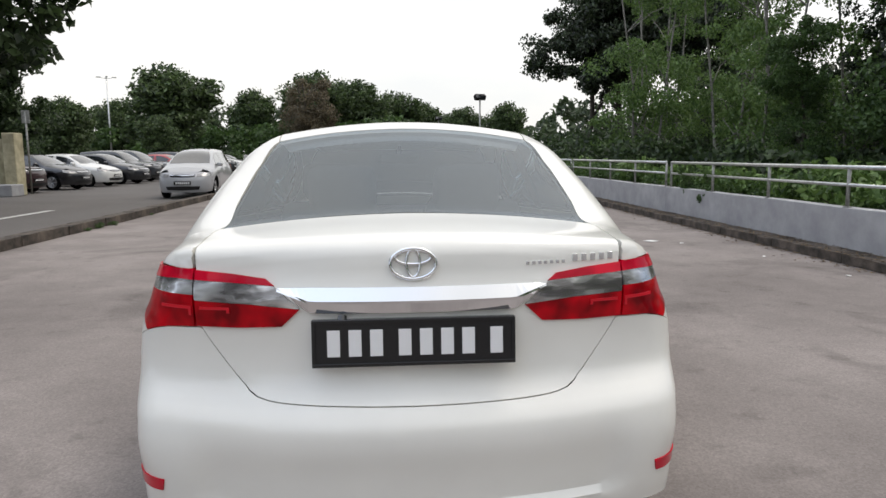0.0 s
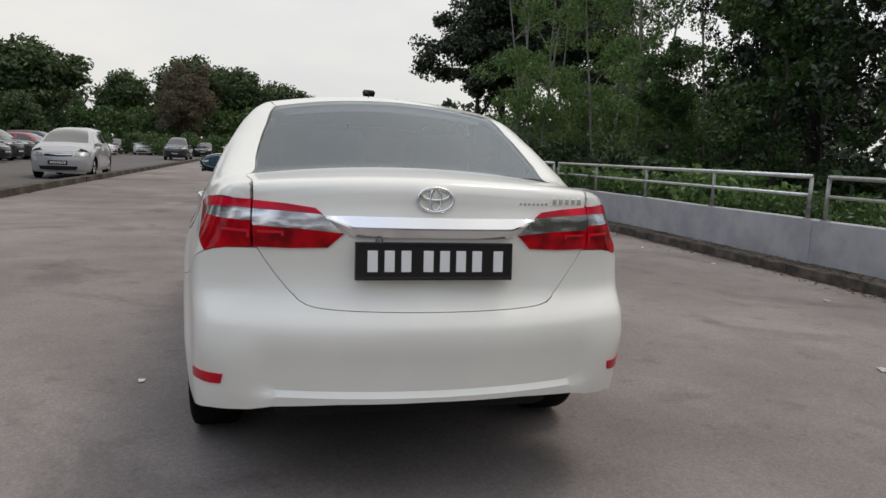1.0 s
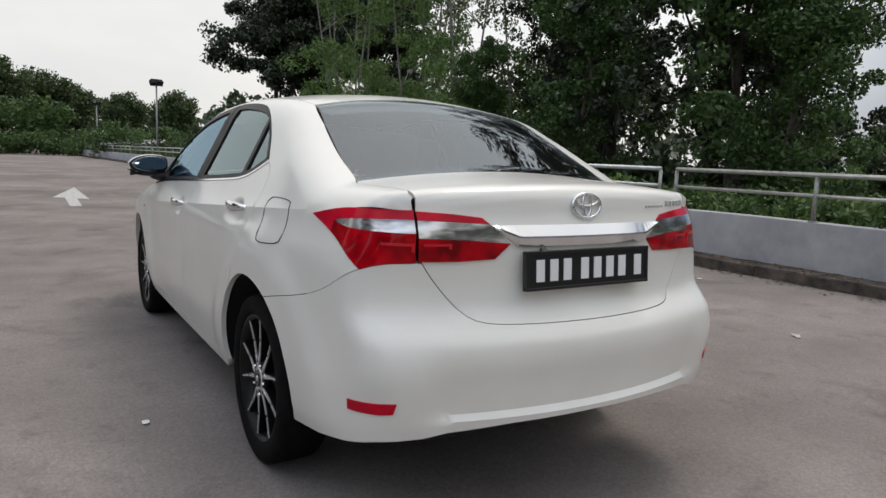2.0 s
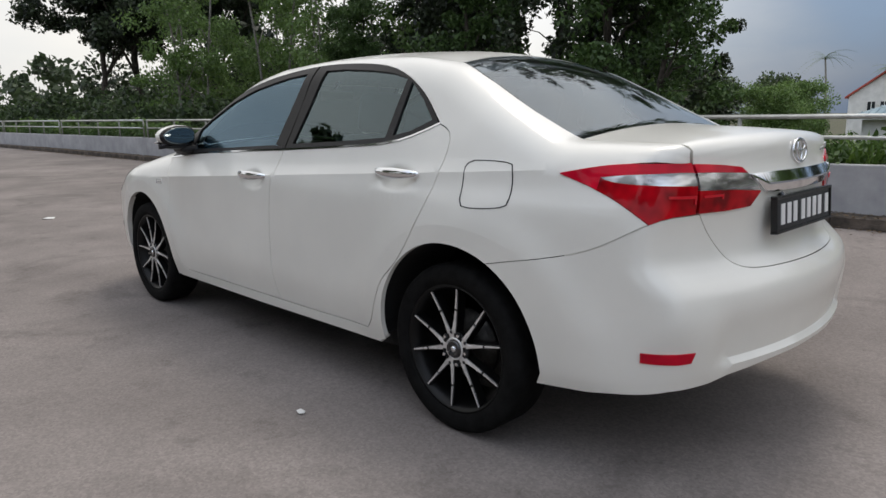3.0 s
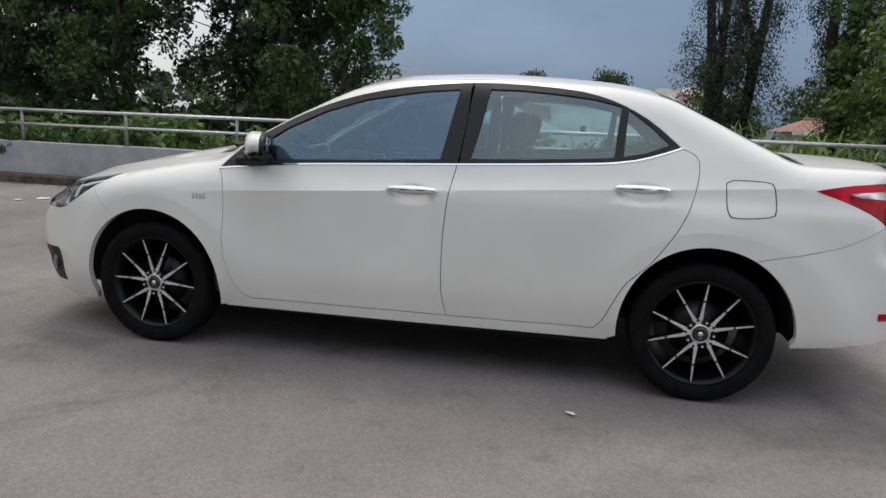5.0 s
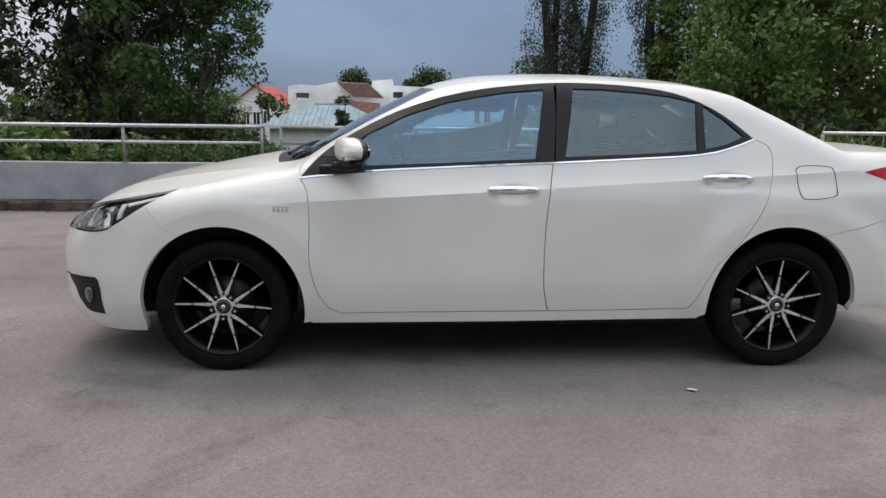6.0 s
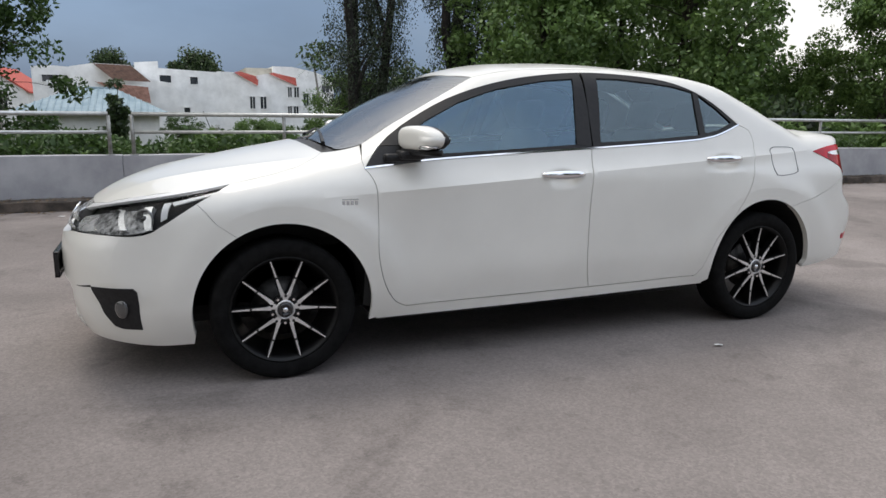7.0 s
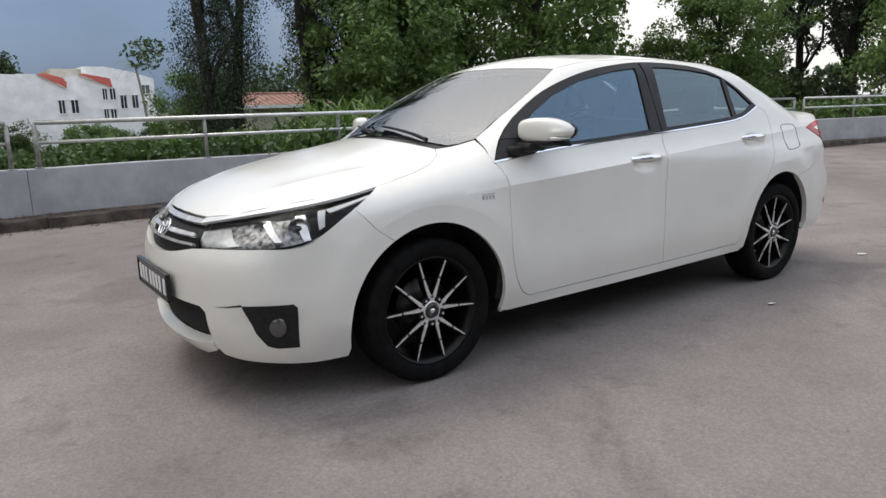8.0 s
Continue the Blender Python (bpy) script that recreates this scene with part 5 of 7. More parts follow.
def boot_trim():
    """A bright strip of wedge section, its upper face tilted to the sky and its lower face to the plate."""
    bm = bmesh.new()
    rows = []
    for x in np.linspace(-0.345, 0.345, 44):
        e = max(0.0, (abs(x) - 0.262) / 0.083)
        top, low = 0.969 - 0.002 * e, 0.905 + 0.058 * e
        mid = 0.936 + 0.030 * e
        row = []
        for z, out in ((top, -0.01), (top, 0.008), (mid, 0.016), (mid - 0.006, 0.016), (low, 0.010), (low, -0.01)):
            row.append(bm.verts.new((x, float(at_rear((x, z))[0][1]) - out, z)))
        rows.append(row)
    for p, q in zip(rows, rows[1:]):
        for i in range(5):
            bm.faces.new((p[i], q[i], q[i + 1], p[i + 1]))
    bm.faces.new(rows[0])
    bm.faces.new(rows[-1][::-1])
    bmesh.ops.recalc_face_normals(bm, faces=bm.faces)
    return bm


part("boot_trim", boot_trim(), chrome, car, "chrome strip across the boot lid")

# red housing behind the lamp's lenses
panel("lamp_housing", REAR, np.vstack([outer_top, outer_low[1:], outer_base[1:]]), deep_red_lens, car, gap=-0.002, proud=-0.001, rim=0.01, h=0.03)

# painted corner behind the seam below the lamp
panel("corner_backing", REAR, np.vstack([at_rear((-0.69, 0.87)), left_side((0.36, 0.90), (0.50, 0.80), (0.50, 0.69), (0.34, 0.74)), at_rear((-0.72, 0.80))]), paint, car, proud=-0.006, rim=0.01, h=0.03)

# fuel flap, drawn by its seam
flap = fair([(0.93, 0.982), (0.90, 1.002), (0.76, 1.0), (0.728, 0.977), (0.718, 0.882), (0.745, 0.854), (0.88, 0.844), (0.918, 0.867), (0.93, 0.982)], 0.02)[:-1]
panel("fuel_flap_seam", ROLL, left_side(*np.vstack([flap, flap[:1] + [0.0005, -0.0005], ((flap - flap.mean(0)) * 0.965 + flap.mean(0))[:1] + [0.0005, -0.0005], ((flap - flap.mean(0)) * 0.965 + flap.mean(0))[::-1]])), void_black, car, twin=False, proud=0.0014, rim=0.003, h=0.02)

# front end
head_low = [(-0.364, 0.650), (-0.483, 0.657), (-0.598, 0.663), (-0.673, 0.666)]
head_top = np.vstack([on_top((-0.716, 3.872)), on_top((-0.665, 4.075), (-0.565, 4.238), (-0.424, 4.370)), at_front((-0.271, 0.749))])
head = np.vstack([head_top, at_front(*head_low), head_back[1:-1]])
panel("headlamp_cover", FRONT, head, lamp_glass, car, "clear headlamp cover", gap=0.003, proud=0.001, rim=0.005, h=0.022)
panel("headlamp_body", FRONT, head, lamp_black, car, gap=0.003, proud=-0.035, rim=0.01, h=0.03)
fb_top = [(0.0, 0.605), (-0.128, 0.608), (-0.244, 0.623), (-0.364, 0.646)]
front_bumper = np.vstack([at_front(*fb_top), at_front(*head_low[1:]), [q for q in head_back[1:] if q[2] < 0.79], left_side((4.013, 0.795), (3.985, 0.765), (3.94, 0.71)), left_side(*arch(3.67, 0.385, 60, -14)), left_side((4.05, 0.183), (4.188, 0.180)), at_front((-0.669, 0.184), (-0.567, 0.200), (-0.473, 0.215), (-0.454, 0.252), (-0.453, 0.399), (-0.423, 0.420), (-0.194, 0.425), (0.0, 0.428))])
panel("front_bumper", FRONT, both(front_bumper), paint, car, twin=False, gap=0.0007, h=0.024, rim=0.03, folds=[np.array([corner(z, True) for z in np.linspace(0.47, 0.662, 10)]) * [s, 1, 1] for s in (1, -1)])
panel("lower_grille", FRONT, both(at_front((0.0, 0.425), (-0.194, 0.422), (-0.423, 0.417), (-0.452, 0.396), (-0.456, 0.235), (-0.28, 0.196), (0.0, 0.19))), void_black, car, "black lower intake", twin=False, proud=-0.05, h=0.04)
panel("bumper_lip", FRONT, both(at_front((0.0, 0.235), (-0.191, 0.236), (-0.333, 0.246), (-0.432, 0.264), (-0.444, 0.230), (-0.325, 0.190), (-0.19, 0.170), (0.0, 0.165))), paint, car, twin=False, proud=0.004, rim=0.05, h=0.025)
panel("upper_grille", FRONT, both(at_front((0.0, 0.752), (-0.269, 0.749), (-0.361, 0.650), (-0.244, 0.625), (-0.128, 0.610), (0.0, 0.607))), lamp_black, car, "black grille behind chrome bars", twin=False, proud=-0.03, rim=0.01, h=0.03)
for z0, z1, edge in ((0.733, 0.747, -0.281), (0.692, 0.702, -0.309), (0.656, 0.665, -0.343)):
    panel("grille_bar", FRONT, both(at_front((0.0, z1), (-0.2, z1), (edge, z1), (edge - 0.012, z0), (-0.2, z0 - 0.002), (0.0, z0 - 0.002))), satin_silver, car, "bright grille bar", twin=False, proud=-0.006, rim=0.012, h=0.03)
# black strip painted on for the shade along the bumper's crease
panel("crease_shade", FRONT, at_front((-0.514, 0.432), (-0.576, 0.441), (-0.632, 0.453), (-0.632, 0.444), (-0.576, 0.436)), void_black, car, proud=0.001, rim=0.006, h=0.02)
# fog lamp pocket as a dark trim with a round lamp
panel("fog_lamp_trim", FRONT, np.vstack([at_front((-0.632, 0.447), (-0.676, 0.449)), left_side((4.276, 0.449), (4.261, 0.433), (4.250, 0.263)), at_front((-0.675, 0.263), (-0.658, 0.275), (-0.646, 0.331))]), black_plastic, car, "black fog lamp surround", proud=0.002, rim=0.02, h=0.02)

# ---- the saloon's wheels ----
def wheel_assembly():
    """Black ten-spoke alloy wheel with bright spoke faces; outer side towards -x, hub at the origin."""
    bm = bmesh.new()
    lathe(bm, [(0.16, 0.205), (0.02, 0.222), (-0.005, 0.236), (-0.012, 0.240), (-0.010, 0.232), (0.03, 0.214), (0.10, 0.20), (0.16, 0.19)], 64)
    lathe(bm, [(0.03, 0.0), (0.03, 0.062), (0.0, 0.066), (-0.004, 0.055), (-0.004, 0.0)], 40)
    w = part("wheel", bm, rim_black, None, "black ten-spoke alloy wheel", smooth=True)
    bm = bmesh.new()
    lathe(bm, [(0.165, 0.212), (0.175, 0.26), (0.165, 0.300), (0.145, 0.314), (0.06, 0.316), (0.005, 0.3155), (-0.014, 0.308), (-0.022, 0.290), (-0.022, 0.262), (-0.014, 0.243), (0.0, 0.230)], 72)
    part("tyre", bm, rubber, w, smooth=True)
    for k in range(10):
        pair = (k // 2) * 72 + 18
        side = 1 if k % 2 else -1
        a_in, a_out = radians(pair + side * 7), radians(pair + side * 17.5)

        def blade(x0, x1, w_in, w_out, r0, r1):
            b = bmesh.new()
            rings = []
            for i in range(5):
                f = i / 4
                hw = w_in + (w_out - w_in) * f
                g = (r0 + (r1 - r0) * f - 0.045) / 0.178
                p, q = Vector((0.045 * math.cos(a_in), 0.045 * math.sin(a_in))), Vector((0.223 * math.cos(a_out), 0.223 * math.sin(a_out)))
                c, n = p.lerp(q, g), Vector((p.y - q.y, q.x - p.x)).normalized()
                dish = 0.004 * math.sin(math.pi * min(1, max(0, g)))
                rings.append([b.verts.new((x + dish, c.x + n.x * o, c.y + n.y * o)) for o, x in ((-hw, x0), (hw, x0), (hw, x1), (-hw, x1))])
            for p, q in zip(rings, rings[1:]):
                for i in range(4):
                    b.faces.new((p[i], p[(i + 1) % 4], q[(i + 1) % 4], q[i]))
            b.faces.new(rings[0])
            b.faces.new(rings[-1])
            bmesh.ops.recalc_face_normals(b, faces=b.faces)
            return b
        s = part("spoke", blade(-0.002, 0.035, 0.0105, 0.0075, 0.045, 0.222), rim_black, w)
        b = blade(-0.006, -0.0015, 0.0086, 0.0042, 0.062, 0.143)
        add(b, blade(-0.006, -0.0015, 0.0042, 0.0024, 0.152, 0.226))
        part("spoke_face", b, satin_silver, s, "bright machined spoke face")
    bm = bmesh.new()
    lathe(bm, [(0.0, 0.045), (-0.007, 0.042), (-0.008, 0.037), (-0.004, 0.034)], 40)
    part("hub_ring", bm, satin_silver, w, smooth=True)
    bm = bmesh.new()
    lathe(bm, [(-0.004, 0.034), (-0.013, 0.031), (-0.014, 0.020), (-0.011, 0.018), (-0.011, 0.0)], 32)
    part("hub_cap", bm, gloss_black, w, "black hub cap", smooth=True)
    bm = bmesh.new()
    lathe(bm, [(-0.011, 0.012), (-0.015, 0.010), (-0.015, 0.0)], 20)
    part("cap_emblem", bm, chrome, w, smooth=True)
    for k in range(5):
        a = radians(k * 72 + 18)
        bm = bmesh.new()
        web = [(r * math.cos(a + radians(d)), r * math.sin(a + radians(d))) for r, d in ((0.044, -14), (0.044, 14), (0.086, 13), (0.068, 0), (0.086, -13))]
        back, front = [[bm.verts.new((x, *q)) for q in web] for x in (-0.0010, -0.0052)]
        bm.faces.new(front)
        for i in range(5):
            bm.faces.new((front[i], front[(i + 1) % 5], back[(i + 1) % 5], back[i]))
        bmesh.ops.recalc_face_normals(bm, faces=bm.faces)
        part("spoke_web", bm, satin_silver, w)
        # black disc for the dark inside the lug hole, which isn't sunk
        bm = bmesh.new()
        h = a + radians(36)
        tube(bm, (-0.001, 0.058 * math.cos(h), 0.058 * math.sin(h)), (-0.0055, 0.058 * math.cos(h), 0.058 * math.sin(h)), 0.0115, 0.0115, 14)
        part("lug_hole_shade", bm, void_black, w)
        bm = bmesh.new()
        tube(bm, (-0.004, 0.058 * math.cos(h), 0.058 * math.sin(h)), (-0.0115, 0.058 * math.cos(h), 0.058 * math.sin(h)), 0.0078, 0.006, 6)
        part("lug_nut", bm, chrome, w)
        # black disc painting the shaded hole in the web between two spokes
        bm = bmesh.new()
        tube(bm, (-0.002, 0.063 * math.cos(a), 0.063 * math.sin(a)), (-0.0062, 0.063 * math.cos(a), 0.063 * math.sin(a)), 0.0065, 0.0065, 12)
        part("web_hole_shade", bm, void_black, w)
    bm = bmesh.new()
    lathe(bm, [(0.075, 0.0), (0.075, 0.135), (0.095, 0.135), (0.095, 0.0)], 48)
    part("brake_disc", bm, disc_metal, w, smooth=True)
    return w


w0 = wheel_assembly()
w0.parent = car
w0.matrix_basis = pose(-0.79, AXLES[1], 0.316, 3)
for x, y, t, r in ((-0.79, AXLES[0], 0, -14), (0.79, AXLES[0], 180, 40), (0.79, AXLES[1], 180, 3)):
    c = copy_thing(w0, pose(x, y, 0.316, 0, 0, t) @ pose(0, 0, 0, r))
    c.parent = car

for sx in (-1, 1):
    for ay in AXLES:
        bm = bmesh.new()
        ringa = []
        for i in range(25):
            t = radians(-4 + 188 * i / 24)
            ly, lz = ay + 0.398 * math.cos(t), 0.316 + 0.403 * math.sin(t)
            lip = abs(float(left_side((ly, max(lz, 0.30)))[0][0])) - 0.014
            ringa.append([bm.verts.new((sx * x, ly, lz)) for x in (lip, 0.50)])
        for p, q in zip(ringa, ringa[1:]):
            bm.faces.new((p[0], p[1], q[1], q[0]))
        bm.faces.new([p[1] for p in ringa])
        part("arch_liner", bm, void_black, car)

# dark structure behind the seams, under and inside the car
panel("door_lining", ROLL, left_side((3.24, 0.31), (1.42, 0.31), (1.37, 0.60), (1.18, 0.80), (1.10, 1.0), (1.40, 1.03), (2.1, 0.99), (3.24, 0.93)), dash_plastic, car, proud=-0.045, rim=0.01, h=0.08)
panel("seam_backing", ROLL, left_side((3.32, 0.30), (3.20, 0.27), (1.38, 0.27), (1.37, 0.55), (1.10, 0.80), (0.85, 0.80), (0.62, 0.74), (0.50, 0.74), (0.50, 0.95), (0.90, 1.05), (1.12, 1.08), (1.40, 1.02), (2.1, 0.98), (3.30, 0.90)), void_black, car, proud=-0.022, rim=0.01, h=0.06)
panel("seam_backing", REAR, both(np.vstack([at_rear((0.0, 0.60), (-0.4, 0.60)), left_side((0.35, 0.62), (0.52, 0.66), (0.52, 0.94)), at_rear((-0.62, 1.0), (-0.5, 1.03), (0.0, 1.03))])), void_black, car, twin=False, proud=-0.03, rim=0.01, h=0.05)
panel("seam_backing", FRONT, both(np.vstack([at_front((0.0, 0.62), (-0.4, 0.60)), left_side((4.15, 0.60), (4.06, 0.65), (3.97, 0.82)), at_front((-0.55, 0.76), (-0.4, 0.77), (0.0, 0.77))])), void_black, car, twin=False, proud=-0.055, rim=0.01, h=0.05)
bm = bmesh.new()
box(bm, (-0.70, 1.40, 0.19), (0.70, 3.24, 0.34), 0.03)
box(bm, (-0.50, 0.25, 0.26), (0.50, 1.5, 0.98), 0.05)
box(bm, (-0.50, 3.2, 0.20), (0.50, 4.30, 0.74), 0.05)
box(bm, (-0.62, 3.35, 0.55), (0.62, 4.05, 0.80), 0.05)
part("chassis", bm, void_black, car)
# cabin
def seat(x, y):
    bm = bmesh.new()
    box(bm, (x - 0.25, y - 0.05, 0.34), (x + 0.25, y + 0.47, 0.58), 0.06)
    s = part("seat", bm, seat_cloth, car, smooth=True)
    bm = bmesh.new()
    box(bm, (-0.245, -0.07, 0.0), (0.245, 0.07, 0.60), 0.06, pose(x, y - 0.04, 0.50, 18))
    part("seat_back", bm, seat_cloth, s, smooth=True)
    bm = bmesh.new()
    box(bm, (-0.13, -0.05, 0.60), (0.13, 0.05, 0.79), 0.045, pose(x, y - 0.04, 0.50, 16))
    part("headrest", bm, seat_cloth, s, smooth=True)


for x in (-0.36, 0.36):
    seat(x, 2.10)
    seat(0.66 * x, 1.28)
bm = bmesh.new()
box(bm, (-0.66, 2.95, 0.62), (0.66, 3.34, 0.955), 0.07)
part("dashboard", bm, dash_plastic, car, smooth=True)
bm = bmesh.new()
box(bm, (0.18, 2.88, 0.88), (0.54, 3.12, 0.99), 0.05)
part("instrument_hood", bm, dash_plastic, car, smooth=True)
bm = bmesh.new()
for i in range(32):
    a, b = 2 * math.pi * i / 32, 2 * math.pi * (i + 1) / 32
    tube(bm, (0.185 * math.cos(a), 0, 0.185 * math.sin(a)), (0.185 * math.cos(b), 0, 0.185 * math.sin(b)), 0.016, seg=8, caps=False)
for a in (200, 340, 270):
    tube(bm, (0, 0.02, 0), (0.18 * math.cos(radians(a)), 0, 0.18 * math.sin(radians(a))), 0.014, seg=8)
lathe(bm, [(-0.03, 0.0), (-0.03, 0.05), (0.02, 0.06)], 20, m=Matrix.Rotation(math.pi / 2, 4, "Z"))
bmesh.ops.transform(bm, verts=bm.verts, matrix=pose(0.36, 2.80, 0.92, -22))
part("steering_wheel", bm, black_plastic, car, smooth=True)
bm = bmesh.new()
box(bm, (-0.60, 0.70, 0.985), (0.60, 1.12, 1.01), 0.01)
part("parcel_shelf", bm, dash_plastic, car)
bm = bmesh.new()
box(bm, (-0.12, 2.72, 1.245), (0.12, 2.745, 1.305), 0.01)
tube(bm, (0, 2.75, 1.30), (0, 2.70, 1.36), 0.012, seg=8)
part("rear_view_mirror", bm, black_plastic, car)
panel("headlining", TOP, both(on_top((0.0, 1.16), (-0.45, 1.14), (-0.52, 1.4), (-0.53, 2.3), (-0.47, 2.68), (0.0, 2.76))), mottled(material("headlining_cloth", (0.5, 0.49, 0.46), 0.95), ((0.45, 0.44, 0.41), (0.54, 0.53, 0.5)), 60), car, twin=False, proud=-0.03, rim=0.005, h=0.08)


# door mirrors, handles, badges
def pillow(centre, half, power=2.6, nu=28, nv=16):
    """A rounded, box-like form."""
    b = bmesh.new()

    def f(v):
        return math.copysign(abs(v) ** (2 / power), v)
    grid = [[b.verts.new((centre[0] + half[0] * f(math.cos(ph)) * f(math.cos(th)), centre[1] + half[1] * f(math.cos(ph)) * f(math.sin(th)), centre[2] + half[2] * f(math.sin(ph)))) for th in [2 * math.pi * i / nu for i in range(nu)]] for ph in [-math.pi / 2 + math.pi * j / nv for j in range(nv + 1)]]
    for p, q in zip(grid, grid[1:]):
        for i in range(nu):
            b.faces.new((p[i], p[(i + 1) % nu], q[(i + 1) % nu], q[i]))
    bmesh.ops.remove_doubles(b, verts=b.verts, dist=1e-5)
    bmesh.ops.recalc_face_normals(b, faces=b.faces)
    return b


for sx, door in ((-1, front_doors[0]), (1, front_doors[1])):
    def mx(b):
        if sx > 0:
            bmesh.ops.transform(b, verts=b.verts, matrix=Matrix.Diagonal((-1, 1, 1, 1)))
            bmesh.ops.reverse_faces(b, faces=b.faces)
        return b
    def swept(half, at, power, nu=32):
        """A rounded form drawn back towards its outer end."""
        b = pillow((0, 0, 0), half, power, nu, 18)
        for v in b.verts:
            v.co.y += 0.36 * v.co.x
            v.co.z -= max(0.0, -v.co.x - 0.01) * (0.20 if v.co.z > 0 else -0.10)
            v.co += Vector(at)
        return b
    cap = part("mirror_housing", mx(swept((0.118, 0.052, 0.056), (-0.858, 3.062, 1.060), 3.2)), paint, door, "white door mirror cap", smooth=True)
    part("mirror_bezel", mx(swept((0.115, 0.022, 0.054), (-0.859, 3.026, 1.059), 3.4)), black_plastic, cap, smooth=True)
    part("mirror_foot", mx(swept((0.112, 0.046, 0.020), (-0.856, 3.060, 1.004), 2.6)), black_plastic, cap, smooth=True)
    b = bmesh.new()
    box(b, (-0.84, 3.03, 0.965), (-0.735, 3.15, 1.005), 0.016)
    box(b, (-0.80, 3.05, 0.952), (-0.738, 3.21, 0.99), 0.014)
    part("mirror_arm", mx(b), black_plastic, cap)
    part("mirror_glass", mx(swept((0.103, 0.005, 0.045), (-0.859, 3.001, 1.060), 3.0)), mirror_tint, cap, "flat mirror glass", smooth=True)
    part("indicator", mx(swept((0.045, 0.030, 0.012), (-0.935, 3.055, 1.024), 2.6)), clear_lens, cap, "clear indicator lens", smooth=True)

for doors, (hy, hz) in ((front_doors, HANDLES[0]), (rear_doors, HANDLES[1])):
    hx = float(left_side((hy - 0.12, hz + 0.01))[0][0])
    for sx, door in ((-1, doors[0]), (1, doors[1])):
        b = bmesh.new()
        n = 14
        rings = []
        for i in range(n + 1):
            f = i / n
            arcx = 0.026 * math.sin(math.pi * f) ** 0.5
            hh = 0.008 + 0.012 * math.sin(math.pi * f) ** 0.6
            yy = hy - 0.125 + 0.25 * f
            rings.append([b.verts.new((sx * (-hx + arcx + dx), yy, hz + 0.010 + dz)) for dx, dz in ((0.004, -hh), (0.008, 0), (0.004, hh), (-0.008, hh), (-0.010, 0), (-0.008, -hh))])
        for p, q in zip(rings, rings[1:]):
            for i in range(6):
                b.faces.new((p[i], p[(i + 1) % 6], q[(i + 1) % 6], q[i]))
        b.faces.new(rings[0])
        b.faces.new(rings[-1])
        bmesh.ops.recalc_face_normals(b, faces=b.faces)
        part("door_handle", b, chrome, door, "chrome pull handle", smooth=True)

for sx in (-1, 1):
    bx = -float(left_side((3.37, 0.787))[0][0])
    bm = bmesh.new()
    for i in range(4):
        box(bm, (min(sx * (bx - 0.002), sx * (bx + 0.004)), 3.405 - i * 0.019, 0.774), (max(sx * (bx - 0.002), sx * (bx + 0.004)), 3.418 - i * 0.019, 0.792), 0.001)
    box(bm, (min(sx * (bx - 0.002), sx * (bx + 0.003)), 3.345, 0.796), (max(sx * (bx - 0.002), sx * (bx + 0.003)), 3.418, 0.800))
    part("wing_badge", bm, satin_silver, car, "small silver badge of plain bars")


def oval_ring(bm, centre, a, b_, r, along, up):
    """A ring bent to an oval in the plane of two directions."""
    c, u, v = Vector(centre), Vector(along), Vector(up)
    for i in range(40):
        s, t = 2 * math.pi * i / 40, 2 * math.pi * (i + 1) / 40
        tube(bm, c + u * a * math.cos(s) + v * b_ * math.sin(s), c + u * a * math.cos(t) + v * b_ * math.sin(t), r, seg=8, caps=False)


def emblem(y, z, lean, size):
    bm = bmesh.new()
    up = (0, -math.sin(lean), math.cos(lean))
    oval_ring(bm, (0, y, z), size, size * 0.66, size * 0.085, (1, 0, 0), up)
    oval_ring(bm, Vector((0, y, z)) + Vector(up) * size * 0.02, size * 0.30, size * 0.60, size * 0.075, (1, 0, 0), up)
    oval_ring(bm, Vector((0, y, z)) + Vector(up) * size * 0.28, size * 0.78, size * 0.30, size * 0.075, (1, 0, 0), up)
    part("emblem", bm, chrome, car, "chrome oval emblem", smooth=True)


ey = float(at_rear((0.0, 1.028))[0][1])
emblem(ey - 0.006, 1.026, -0.12, 0.058)
emblem(float(at_front((0.0, 0.690))[0][1]) - 0.006, 0.690, 0.6, 0.060)

# badge of plain bars on the boot lid
for count, x0, stepx, w_, z0, z1 in ((7, 0.295, 0.0165, 0.009, 1.013, 1.022), (5, 0.425, 0.026, 0.014, 1.016, 1.035)):
    bm = bmesh.new()
    box(bm, (0, -0.0025, z0), (w_, 0.003, z1), 0.001)
    bar_me = mesh_of(bm, satin_silver)
    for i in range(count):
        x = x0 + i * stepx
        part("badge_bar", bar_me, None, car).location = (x, float(at_rear((x, 1.02))[0][1]), 0)


